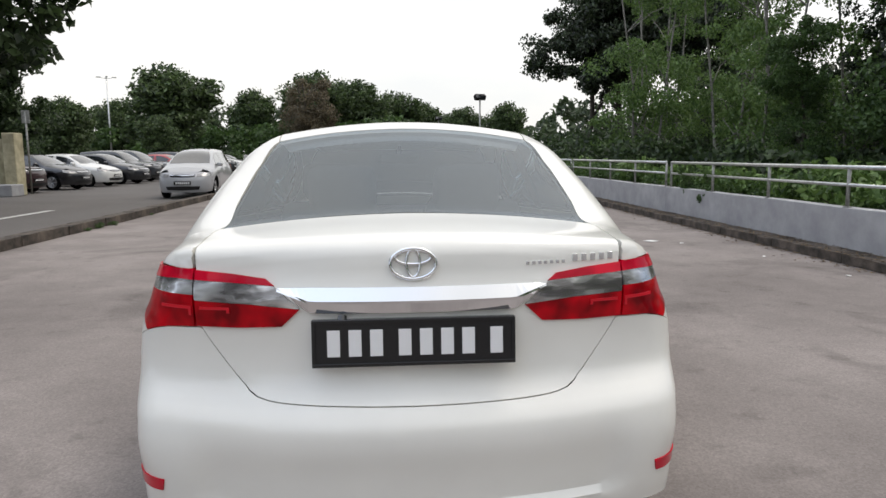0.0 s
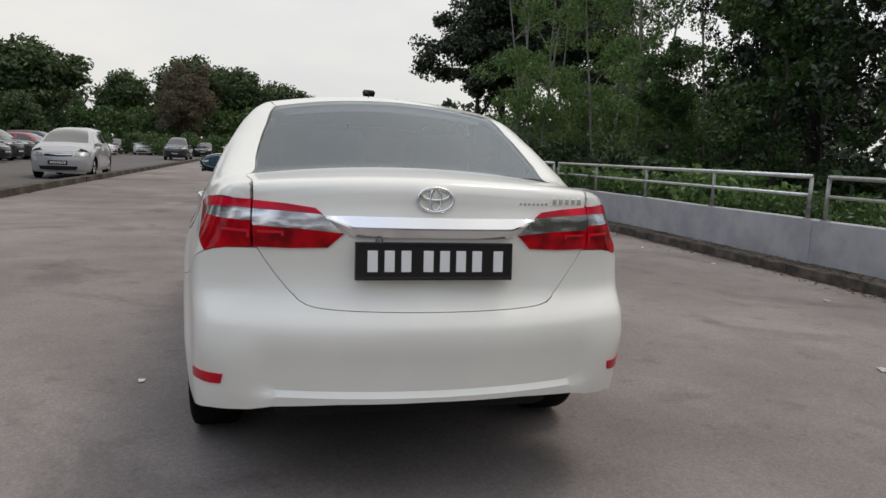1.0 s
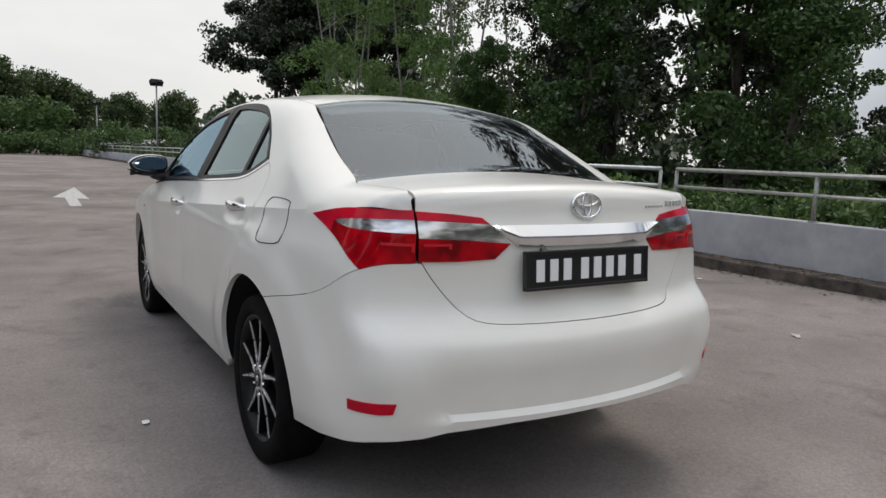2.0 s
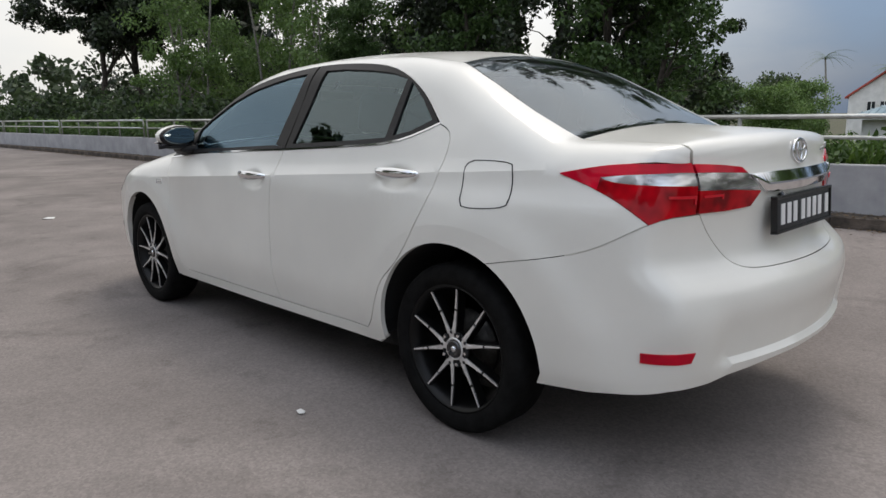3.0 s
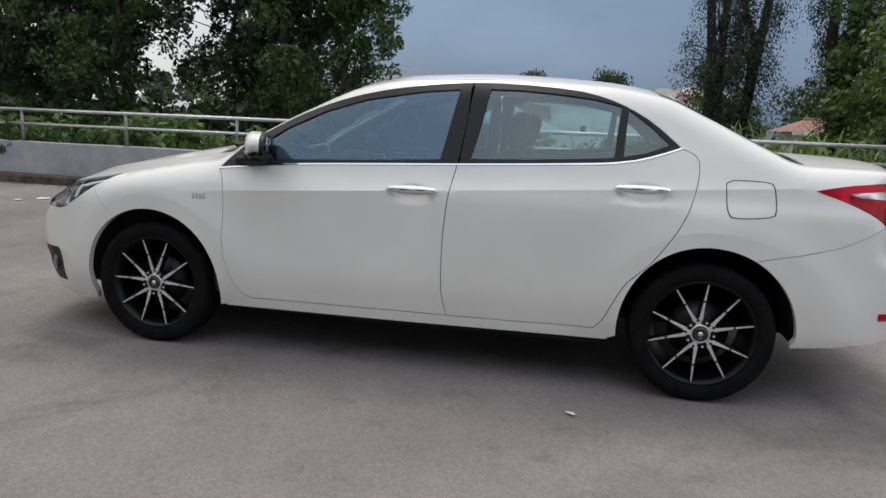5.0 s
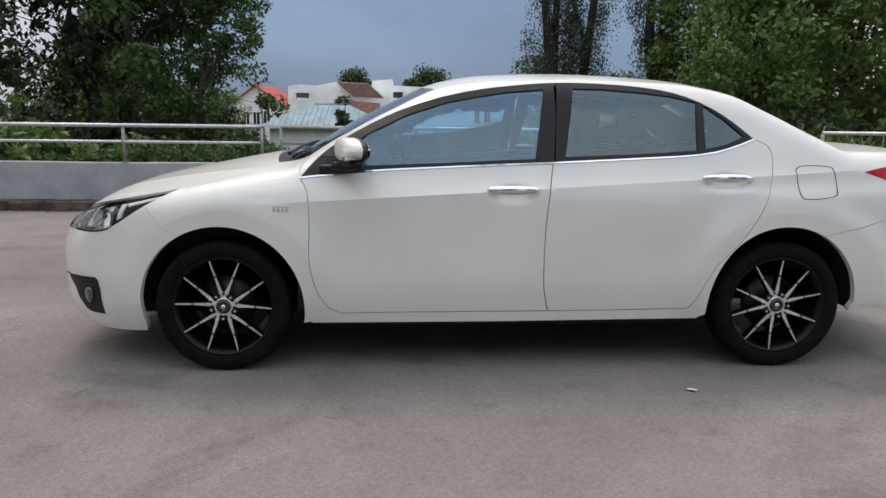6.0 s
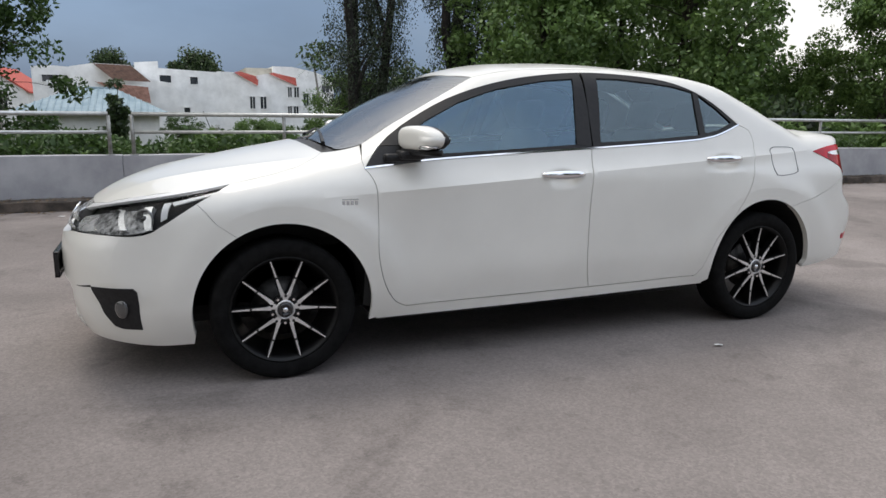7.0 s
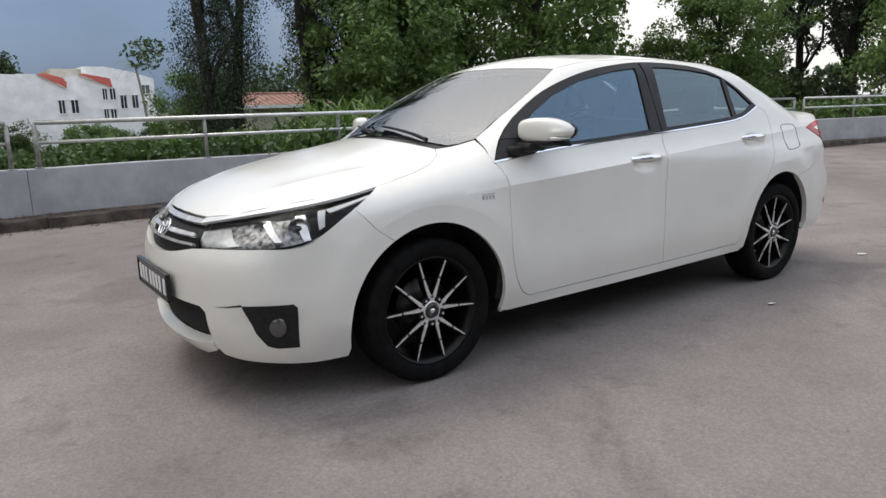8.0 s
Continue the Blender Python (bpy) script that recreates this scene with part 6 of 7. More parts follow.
def number_plate(y, z, w, h, face, tilt, label):
    bm = bmesh.new()
    box(bm, (-w / 2, -0.008, -h / 2), (w / 2, 0.008, h / 2), 0.006)
    plate = part("number_plate", bm, plate_black, car, label)
    plate.matrix_basis = pose(0, y, z, tilt, 0, 0 if face < 0 else 180)
    bm = bmesh.new()
    box(bm, (0.004, -0.0105, -h * 0.30), (0.036, -0.0075, h * 0.30), 0.001)
    bar = mesh_of(bm, plate_white)
    x = -w * 0.44
    for gap, n in ((0, 3), (0.018, 4), (0.018, 1)):
        x += gap
        for _ in range(n):
            part("plate_bar", bar, None, plate).location.x = x
            x += 0.0535
    bm = bmesh.new()
    for lo, hi in (((-w / 2 - 0.004, -0.012, h / 2 - 0.006), (w / 2 + 0.004, 0.01, h / 2 + 0.004)), ((-w / 2 - 0.004, -0.012, -h / 2 - 0.004), (w / 2 + 0.004, 0.01, -h / 2 + 0.006)), ((-w / 2 - 0.004, -0.0115, -h / 2), (-w / 2 + 0.006, 0.0095, h / 2)), ((w / 2 - 0.006, -0.0115, -h / 2), (w / 2 + 0.004, 0.0095, h / 2))):
        box(bm, lo, hi, 0.002)
    part("plate_frame", bm, plate_black, plate)


number_plate(0.085, 0.832, 0.505, 0.112, -1, -4, "black number plate with white bars")
number_plate(4.610, 0.470, 0.50, 0.112, 1, 0, "black front number plate with white bars")

# lamps at the front
for x, y, z, r, turn in ((-0.575, 4.315, 0.716, 0.038, 30), (-0.700, 4.215, 0.728, 0.040, 48)):
    bm = bmesh.new()
    lathe(bm, [(-0.004, r * 1.12), (0.004, r), (-0.016, r * 0.72), (-0.024, r * 0.3), (-0.025, 0.0)], 32, m=pose(x, y, z, 0, 0, turn + 90))
    me = mesh_of(bm, lamp_silver, True)
    for m_ in (me, mirrored(me)):
        part("lamp_bowl", m_, None, car, "bright headlamp bowl")
    bm = pillow((0, 0, 0), (r * 0.38, 0.014, r * 0.38), 2.0, 16, 8)
    bmesh.ops.transform(bm, verts=bm.verts, matrix=pose(x, y, z, 0, 0, turn))
    me = mesh_of(bm, gloss_black, True)
    for m_ in (me, mirrored(me)):
        part("lamp_cap", m_, None, car)
in_reach = np.array([(-0.300, 4.47, 0.722), (-0.421, 4.414, 0.742), (-0.58, 4.325, 0.768), (-0.690, 4.18, 0.790), (-0.768, 4.222, 0.690), (-0.560, 4.455, 0.666), (-0.390, 4.516, 0.655)])
panel("lamp_reflector", FRONT, in_reach, lamp_silver, car, "headlamp reflector with facet glints painted in grey", proud=-0.028, rim=0.012, h=0.02)
for fin in ([(-0.582, 4.323, 0.763), (-0.608, 4.301, 0.766), (-0.725, 4.305, 0.695), (-0.705, 4.325, 0.694)],
            [(-0.676, 4.227, 0.783), (-0.702, 4.194, 0.788), (-0.779, 4.204, 0.690), (-0.769, 4.231, 0.690)]):
    panel("reflector_fin", FRONT, np.array(fin), satin_silver, car, "bright upright reflector fin", proud=-0.012, rim=0.016, h=0.015)
panel("reflector_step", FRONT, np.array([(-0.326, 4.480, 0.715), (-0.470, 4.425, 0.735), (-0.600, 4.425, 0.680), (-0.520, 4.470, 0.667), (-0.42, 4.505, 0.662)]), satin_silver, car, "silver inner reflector", proud=-0.018, rim=0.012, h=0.02)
panel("daylight_strip", FRONT, np.array([(-0.716, 4.142, 0.798), (-0.726, 4.112, 0.803), (-0.78, 4.146, 0.739), (-0.774, 4.169, 0.728)]), plate_white, car, "white daytime light strip", proud=-0.008, rim=0.006, h=0.015)
panel("daylight_strip", FRONT, np.array([(-0.728, 4.110, 0.803), (-0.742, 3.925, 0.845), (-0.752, 3.930, 0.839), (-0.748, 4.105, 0.790)]), plate_white, car, "white daytime light strip", proud=-0.008, rim=0.006, h=0.015)
panel("headlamp_trim", FRONT, np.vstack([head_top, np.array([(-0.279, 4.466, 0.727), (-0.53, 4.322, 0.776), (-0.672, 4.153, 0.811), (-0.720, 3.98, 0.842), (-0.728, 3.88, 0.862)])]), bright_trim, car, "chrome strip above the headlamp", proud=0.004, rim=0.012, h=0.02, gap=0.001)
fz, fx = 0.356, -0.697
fy = float(at_front((fx, fz))[0][1])
bm = pillow((0, 0, 0), (0.036, 0.012, 0.042), 2.0, 24, 12)
bmesh.ops.transform(bm, verts=bm.verts, matrix=pose(fx, fy + 0.002, fz, 0, 0, 48))
me = mesh_of(bm, material("smoked_lens", (0.09, 0.09, 0.09), 0.12, 0.4, Coat_Weight=1.0), True)
part("fog_lamp", me, None, car, "round smoked fog lamp")
part("fog_lamp", mirrored(me), None, car, "round smoked fog lamp")

# wipers
for x0, x1, y1 in ((-0.40, 0.16, 3.31), (0.08, 0.56, 3.24)):
    bm = bmesh.new()
    pts = [Vector(p) + Vector((0, 0.004, 0.014)) for p in on_top(*[(x0 + (x1 - x0) * f, 3.40 + (y1 - 3.40) * f) for f in np.linspace(0, 1, 8)])]
    limb(bm, pts, 0.010, 0.006, 8)
    part("wiper", bm, black_plastic, car)
bm = bmesh.new()
tube(bm, (-0.18, 0.098, 0.897), (-0.18, 0.088, 0.885), 0.012, seg=12)
part("reversing_camera", bm, gloss_black, car)

# ---- parked vehicles across the car park ----
van_shape = dict(SHAPE,
                 belt=curve((0.0, 1.02), (2.0, 0.99), (3.2, 0.95), (4.6, 0.90)),
                 top=curve((0.02, 1.26), (0.12, 1.44), (0.5, 1.515), (1.5, 1.555), (2.3, 1.53), (2.8, 1.44), (3.4, 1.17), (3.62, 1.07), (4.1, 0.95), (4.4, 0.84), (4.56, 0.74), (4.7, 0.62)),
                 rear=curve((0.10, 0.14), (0.35, 0.03), (0.55, 0.0), (0.9, 0.03), (1.2, 0.09), (1.5, 0.20), (1.7, 0.3)))
suv_shape = dict(SHAPE,
                 belt=curve((0.0, 1.06), (2.0, 1.02), (3.2, 0.98), (4.6, 0.94)),
                 top=curve((0.02, 1.25), (0.15, 1.42), (0.5, 1.57), (1.5, 1.64), (2.3, 1.62), (2.6, 1.55), (3.25, 1.14), (3.4, 1.07), (4.1, 1.0), (4.45, 0.92), (4.6, 0.78), (4.7, 0.66)),
                 rear=curve((0.10, 0.14), (0.35, 0.03), (0.55, 0.0), (0.9, 0.03), (1.2, 0.12), (1.5, 0.30), (1.7, 0.4)),
                 front=curve((0.10, 4.40), (0.20, 4.50), (0.36, 4.58), (0.70, 4.58), (0.84, 4.55), (0.92, 4.48), (1.0, 4.3)))
saloon_shape = dict(SHAPE)
far_glass = material("dark_car_glass", (0.02, 0.023, 0.026), 0.04, Coat_Weight=1.0)
far_lamp = mottled(material("far_lamp_lens", (0.3, 0.3, 0.3), 0.25, 0.3), ((0.16, 0.16, 0.17), (0.42, 0.42, 0.42)), 14)
far_rim = material("grey_alloy", (0.42, 0.42, 0.43), 0.3, 0.9)
tail_red = material("far_tail_red", (0.35, 0.01, 0.012), 0.2)


def joined(meshes):
    bm = bmesh.new()
    for me in meshes:
        bm.from_mesh(me)
    return bm


def far_wheels(ob):
    bm = bmesh.new()
    lathe(bm, [(0.18, 0.20), (0.185, 0.29), (0.16, 0.316), (0.02, 0.316), (0.0, 0.29), (0.0, 0.225)], 28)
    tyre = mesh_of(bm, rubber, True)
    bm = bmesh.new()
    lathe(bm, [(0.08, 0.225), (0.01, 0.22), (0.005, 0.20), (0.05, 0.19), (0.05, 0.0)], 28)
    for k in range(6):
        a = radians(60 * k)
        tube(bm, (0.012, 0.03 * math.cos(a), 0.03 * math.sin(a)), (0.012, 0.205 * math.cos(a), 0.205 * math.sin(a)), 0.022, 0.016, 6)
    rim = mesh_of(bm, far_rim, True)
    for x, y, t in ((-0.80, 0.97, 0), (-0.80, 3.67, 0), (0.80, 0.97, 180), (0.80, 3.67, 180)):
        w = part("wheel", tyre, None, ob)
        w.matrix_basis = pose(x, y, 0.316, 0, 0, t)
        part("rim", rim, None, w, "grey alloy rim")


def far_car(kind, shape, colour, label, windows, screen, back, rough=0.35):
    """A parked car, simpler than the one in front: skin, glass, lamps, grille and wheels."""
    SHAPE.update(shape)
    pm = car_paint(kind + "_paint", colour, 1.0, rough)
    ob = empty(kind, Matrix(), label, "car", "parked cars")
    low = [(4.12, 0.21), *arch(3.67, 0.37, -14, 194, 14), (2.3, 0.22), *arch(0.97, 0.37, -14, 194, 14), (0.50, 0.28)]
    flank = np.vstack([left_side(*low), left_side((0.50, 0.6)), left_side((0.50, 0.9)), on_top((-0.55, 0.50), (0.004, 0.50)), on_top(*[(0.004, y) for y in np.arange(0.8, 4.2, 0.3)]), on_top((0.004, 4.12), (-0.55, 4.12)), left_side((4.12, 0.6))])
    a = skin_mesh(ROLL, flank, pm, h=0.085, rim=0.01)
    nose = skin_mesh(FRONT, both(np.vstack([at_front((0.0, 0.19), (-0.5, 0.20)), left_side((4.08, 0.21), (4.08, 0.55), (4.08, 0.78)), at_front((-0.6, 0.80), (-0.3, 0.85), (0.0, 0.87))])), pm, h=0.07, proud=-0.004, rim=0.02)
    stern_top = float(shape["top"](0.25)) - 0.06
    stern = skin_mesh(REAR, both(np.vstack([at_rear((0.0, 0.30), (-0.5, 0.30)), left_side((0.54, 0.28), (0.54, 0.60), (0.54, 0.95)), at_rear((-0.58, stern_top - 0.05), (-0.4, stern_top), (0.0, stern_top))])), pm, h=0.08, proud=-0.004, rim=0.02)
    hood = skin_mesh(TOP, both(on_top((0.0, 4.05), (-0.5, 4.05), (-0.52, 4.2), (-0.4, 4.36), (0.0, 4.44))), pm, h=0.08, proud=-0.002, rim=0.01)
    part("body", joined([a, mirrored(a), nose, stern, hood]), pm, ob, smooth=True)
    for k, w in enumerate(windows):
        panel("side_window", ROLL, left_side(*w), far_glass, ob, proud=0.004, rim=0.004, h=0.1)
    panel("windscreen", TOP, both(on_top(*screen)), far_glass, ob, "dark windscreen", twin=False, proud=0.004, rim=0.004, h=0.1)
    panel("rear_window", TOP if kind == "parked_saloon" else REAR, both(on_top(*back) if kind == "parked_saloon" else at_rear(*back)), far_glass, ob, twin=False, proud=0.004, rim=0.004, h=0.1)
    zl = 0.72 if kind != "parked_suv" else 0.86
    panel("headlamp", FRONT, np.vstack([at_front((-0.40, zl - 0.05), (-0.42, zl + 0.03)), left_side((4.10, zl + 0.09)), left_side((4.16, zl - 0.02)), at_front((-0.62, zl - 0.055))]), far_lamp, ob, proud=0.006, rim=0.01, h=0.05)
    panel("grille", FRONT, both(at_front((0.0, zl - 0.07), (-0.36, zl - 0.05), (-0.36, zl + 0.015), (0.0, zl + 0.02))), gloss_black, ob, "dark front grille", twin=False, proud=0.006, rim=0.01, h=0.05)
    panel("grille_bar", FRONT, both(at_front((0.0, zl - 0.025), (-0.35, zl - 0.015), (-0.35, zl + 0.0), (0.0, zl - 0.008))), chrome, ob, "chrome grille bar", twin=False, proud=0.016, rim=0.012, h=0.05)
    panel("lower_intake", FRONT, both(at_front((0.0, 0.26), (-0.46, 0.28), (-0.50, 0.38), (0.0, 0.39))), black_plastic, ob, twin=False, proud=0.005, rim=0.01, h=0.06)
    panel("tail_lamp", REAR, np.vstack([at_rear((-0.50, 0.86), (-0.50, 0.99)), left_side((0.36, 0.99), (0.34, 0.84))]), tail_red, ob, proud=0.006, rim=0.01, h=0.05)
    bm = bmesh.new()
    y = float(at_front((0.0, 0.48))[0][1])
    box(bm, (-0.25, y - 0.01, 0.43), (0.25, y + 0.012, 0.54), 0.004)
    plate = part("number_plate", bm, plate_black, ob)
    bm = bmesh.new()
    for i in range(7):
        box(bm, (-0.21 + i * 0.06, y + 0.010, 0.455), (-0.17 + i * 0.06, y + 0.015, 0.515))
    part("plate_bars", bm, plate_white, plate)
    for sx in (-1, 1):
        hx = float(left_side((3.05, 1.0))[0][0])
        bm = pillow((sx * (abs(hx) + 0.09), 3.05, 1.03), (0.10, 0.07, 0.065), 2.6, 16, 8)
        part("door_mirror", bm, pm, ob, smooth=True)
    bm = bmesh.new()
    box(bm, (-0.55, 0.4, 0.22), (0.55, 4.2, 0.6), 0.03)
    part("underbody", bm, void_black, ob)
    far_wheels(ob)
    SHAPE.update(saloon_shape)
    return ob


sal_win = [inner_f, inner_r, inner_q]
sal_screen = [(0.0, 2.74), (-0.3, 2.715), (-0.495, 2.665), (-0.58, 2.95), (-0.605, 3.268), (-0.3, 3.405), (0.0, 3.418)]
sal_back = [(0.0, 1.245), (-0.3, 1.235), (-0.49, 1.205), (-0.56, 0.80), (-0.585, 0.60), (0.0, 0.60)]
van_win = [[(3.25, 1.0), (2.25, 1.05), (2.22, 1.41), (2.6, 1.37), (2.95, 1.25)], [(2.15, 1.055), (1.25, 1.07), (1.25, 1.43), (2.12, 1.42)], [(1.15, 1.075), (0.45, 1.10), (0.55, 1.36), (0.8, 1.41), (1.15, 1.43)]]
van_screen = [(0.0, 2.72), (-0.45, 2.66), (-0.56, 3.1), (-0.61, 3.48), (-0.3, 3.58), (0.0, 3.60)]
van_back = [(0.0, 1.10), (-0.52, 1.12), (-0.46, 1.45), (0.0, 1.48)]
suv_screen = [(0.0, 2.56), (-0.45, 2.52), (-0.56, 2.85), (-0.60, 3.16), (-0.3, 3.26), (0.0, 3.28)]

van = far_car("silver_van", van_shape, (0.38, 0.39, 0.41), "silver seven-seat people carrier facing the kerb", van_win, van_screen, van_back)
van.matrix_basis = pose(-6.62, 24.6, 0.020, 0, 0, 183)
s_black = far_car("parked_saloon", saloon_shape, (0.012, 0.012, 0.015), "black saloon car parked in a row", sal_win, sal_screen, sal_back)
s_white = far_car("parked_saloon", saloon_shape, (0.72, 0.72, 0.70), "white saloon car parked in a row", sal_win, sal_screen, sal_back)
s_red = far_car("parked_saloon", saloon_shape, (0.35, 0.012, 0.015), "red saloon car parked in a row", sal_win, sal_screen, sal_back)
s_dark = far_car("parked_suv", suv_shape, (0.02, 0.022, 0.026), "dark grey tall estate car parked in a row", van_win, suv_screen, van_back)
s_wine = far_car("parked_suv", suv_shape, (0.035, 0.012, 0.014), "dark wine-red tall car parked in a row", van_win, suv_screen, van_back)


def park(ob, x, y, turn, s=1.0, z=0.020):
    """Puts the middle of a car at x, y."""
    ob.matrix_basis = pose(x, y, z, 0, 0, turn) @ Matrix.Translation((0, -2.3, 0)) @ Matrix.Scale(s, 4)
    return ob


def park_copy(ob, x, y, turn, s=1.0, z=0.020):
    return park(copy_thing(ob, Matrix()), x, y, turn, s, z)


park(s_wine, -15.1, 25.3, -102)
park(s_black, -14.6, 28.0, -102)
park(s_white, -14.5, 31.0, -102)
park_copy(s_black, -14.2, 33.8, -102)
park(s_dark, -14.5, 36.6, -102)
park_copy(s_dark, -14.8, 39.6, -102, 1.02)
park(s_red, -13.6, 41.4, -102)
for i, (src, y) in enumerate([(s_black, 44.6), (s_dark, 47.6), (s_white, 50.6), (s_black, 53.6), (s_dark, 56.6), (s_white, 59.6), (s_black, 62.6)]):
    park_copy(src, -14.9 + 0.2 * (i % 2), y, -102)
park_copy(s_dark, -6.9, 52.0, 180)
for i, (src, x) in enumerate([(s_white, -17.5), (s_black, -14.7), (s_white, -12.0), (s_dark, -9.3), (s_black, -6.6), (s_white, -4.0)]):
    park_copy(src, x, 70.0 + (i % 2) * 0.3, 180, 1.0, 0.020 if x < -6 else 0.0)

# ---- houses below the road, lamp posts, and the car park's entrance wall ----
house_white = mottled(material("white_render", (0.74, 0.74, 0.72), 0.85), ((0.64, 0.64, 0.62), (0.80, 0.80, 0.78)), 0.8, detail=6.0, bump=0.05)
house_cream = mottled(material("cream_render", (0.46, 0.43, 0.36), 0.85), ((0.36, 0.33, 0.27), (0.52, 0.49, 0.41)), 0.9, detail=6.0)
red_tile = mottled(material("red_roof_tile", (0.42, 0.07, 0.05), 0.75), ((0.34, 0.05, 0.035), (0.50, 0.10, 0.07)), 2.5, bump=0.2)
brown_tile = mottled(material("brown_roof_tile", (0.26, 0.14, 0.11), 0.9), ((0.20, 0.105, 0.08), (0.32, 0.18, 0.14)), 2.0, bump=0.2)
dark_brown_tile = mottled(material("dark_brown_roof_tile", (0.16, 0.09, 0.07), 0.85), ((0.11, 0.065, 0.05), (0.21, 0.12, 0.09)), 2.0, bump=0.2)
blue_metal = mottled(material("pale_blue_metal_roof", (0.24, 0.32, 0.36), 0.7, Specular_IOR_Level=0.2), ((0.20, 0.28, 0.32), (0.30, 0.38, 0.42)), 1.2)
window_dark = material("dark_window_glass", (0.03, 0.035, 0.04), 0.08, Coat_Weight=0.5)


def prism(bm, pts, d0, d1):
    """A form with the outline (y, z) from depth d0 to d1 along x."""
    a = [bm.verts.new((d0, y, z)) for y, z in pts]
    b = [bm.verts.new((d1, y, z)) for y, z in pts]
    n = len(pts)
    bm.faces.new(a)
    bm.faces.new(b[::-1])
    for i in range(n):
        bm.faces.new((a[i], b[i], b[(i + 1) % n], a[(i + 1) % n]))
    bmesh.ops.recalc_face_normals(bm, faces=bm.faces)
    return bm


def house(x, y, turn, width, depth, base, left_h, right_h, roof_mat, wall_mat, label, windows, gable=False):
    """A house whose face looks along -x: wall, sloping roof, framed windows."""
    ob = empty("house", pose(x, y, base, 0, 0, turn), label, "house", "houses below the road")
    hw = width / 2
    bm = bmesh.new()
    top = [(hw, left_h), (-hw, right_h)] if not gable else [(hw, left_h), (0, right_h), (-hw, left_h)]
    prism(bm, [(-hw, 0), (hw, 0), *top], 0, depth)
    part("wall", bm, wall_mat, ob)
    bm = bmesh.new()
    runs = [((hw + 0.3, left_h + 0.03), (-hw - 0.3, right_h + 0.03))] if not gable else [((hw + 0.35, left_h - 0.25), (0, right_h + 0.05)), ((0, right_h + 0.05), (-hw - 0.35, left_h - 0.25))]
    for (y0, z0), (y1, z1) in runs:
        prism(bm, [(y0, z0), (y0, z0 + 0.22), (y1, z1 + 0.22), (y1, z1)], -0.4 if gable else 0.9, depth + 0.3)
    part("roof", bm, roof_mat, ob)
    if not gable:
        bm = bmesh.new()
        prism(bm, [(hw + 0.1, left_h), (hw + 0.1, left_h + 0.55), (-hw - 0.1, right_h + 0.55), (-hw - 0.1, right_h)], -0.1, 0.9)
        part("parapet", bm, wall_mat, ob)
    for wy, wz, ww, wh in windows:
        bm = bmesh.new()
        box(bm, (-0.06, wy - ww / 2, wz), (0.10, wy + ww / 2, wz + wh), 0.01)
        w = part("window", bm, window_dark, ob)
        bm = bmesh.new()
        for lo, hi in (((-0.10, wy - ww / 2 - 0.08, wz - 0.10), (0.05, wy + ww / 2 + 0.08, wz)), ((-0.10, wy - ww / 2 - 0.08, wz + wh), (0.05, wy + ww / 2 + 0.08, wz + wh + 0.10)), ((-0.09, wy - 0.04, wz), (0.05, wy + 0.04, wz + wh)), ((-0.09, wy - ww / 2 - 0.08, wz), (0.05, wy - ww / 2, wz + wh)), ((-0.09, wy + ww / 2, wz), (0.05, wy + ww / 2 + 0.08, wz + wh))):
            box(bm, lo, hi)
        part("window_frame", bm, house_white, w)
    return ob




def set_back(k):
    """Carries a form k times as far off, and makes it as much larger, seen from beside the road."""
    c = Vector((-3.85, 4.0, 1.18))
    return Matrix.Translation(c) @ Matrix.Scale(k, 4) @ Matrix.Translation(-c)


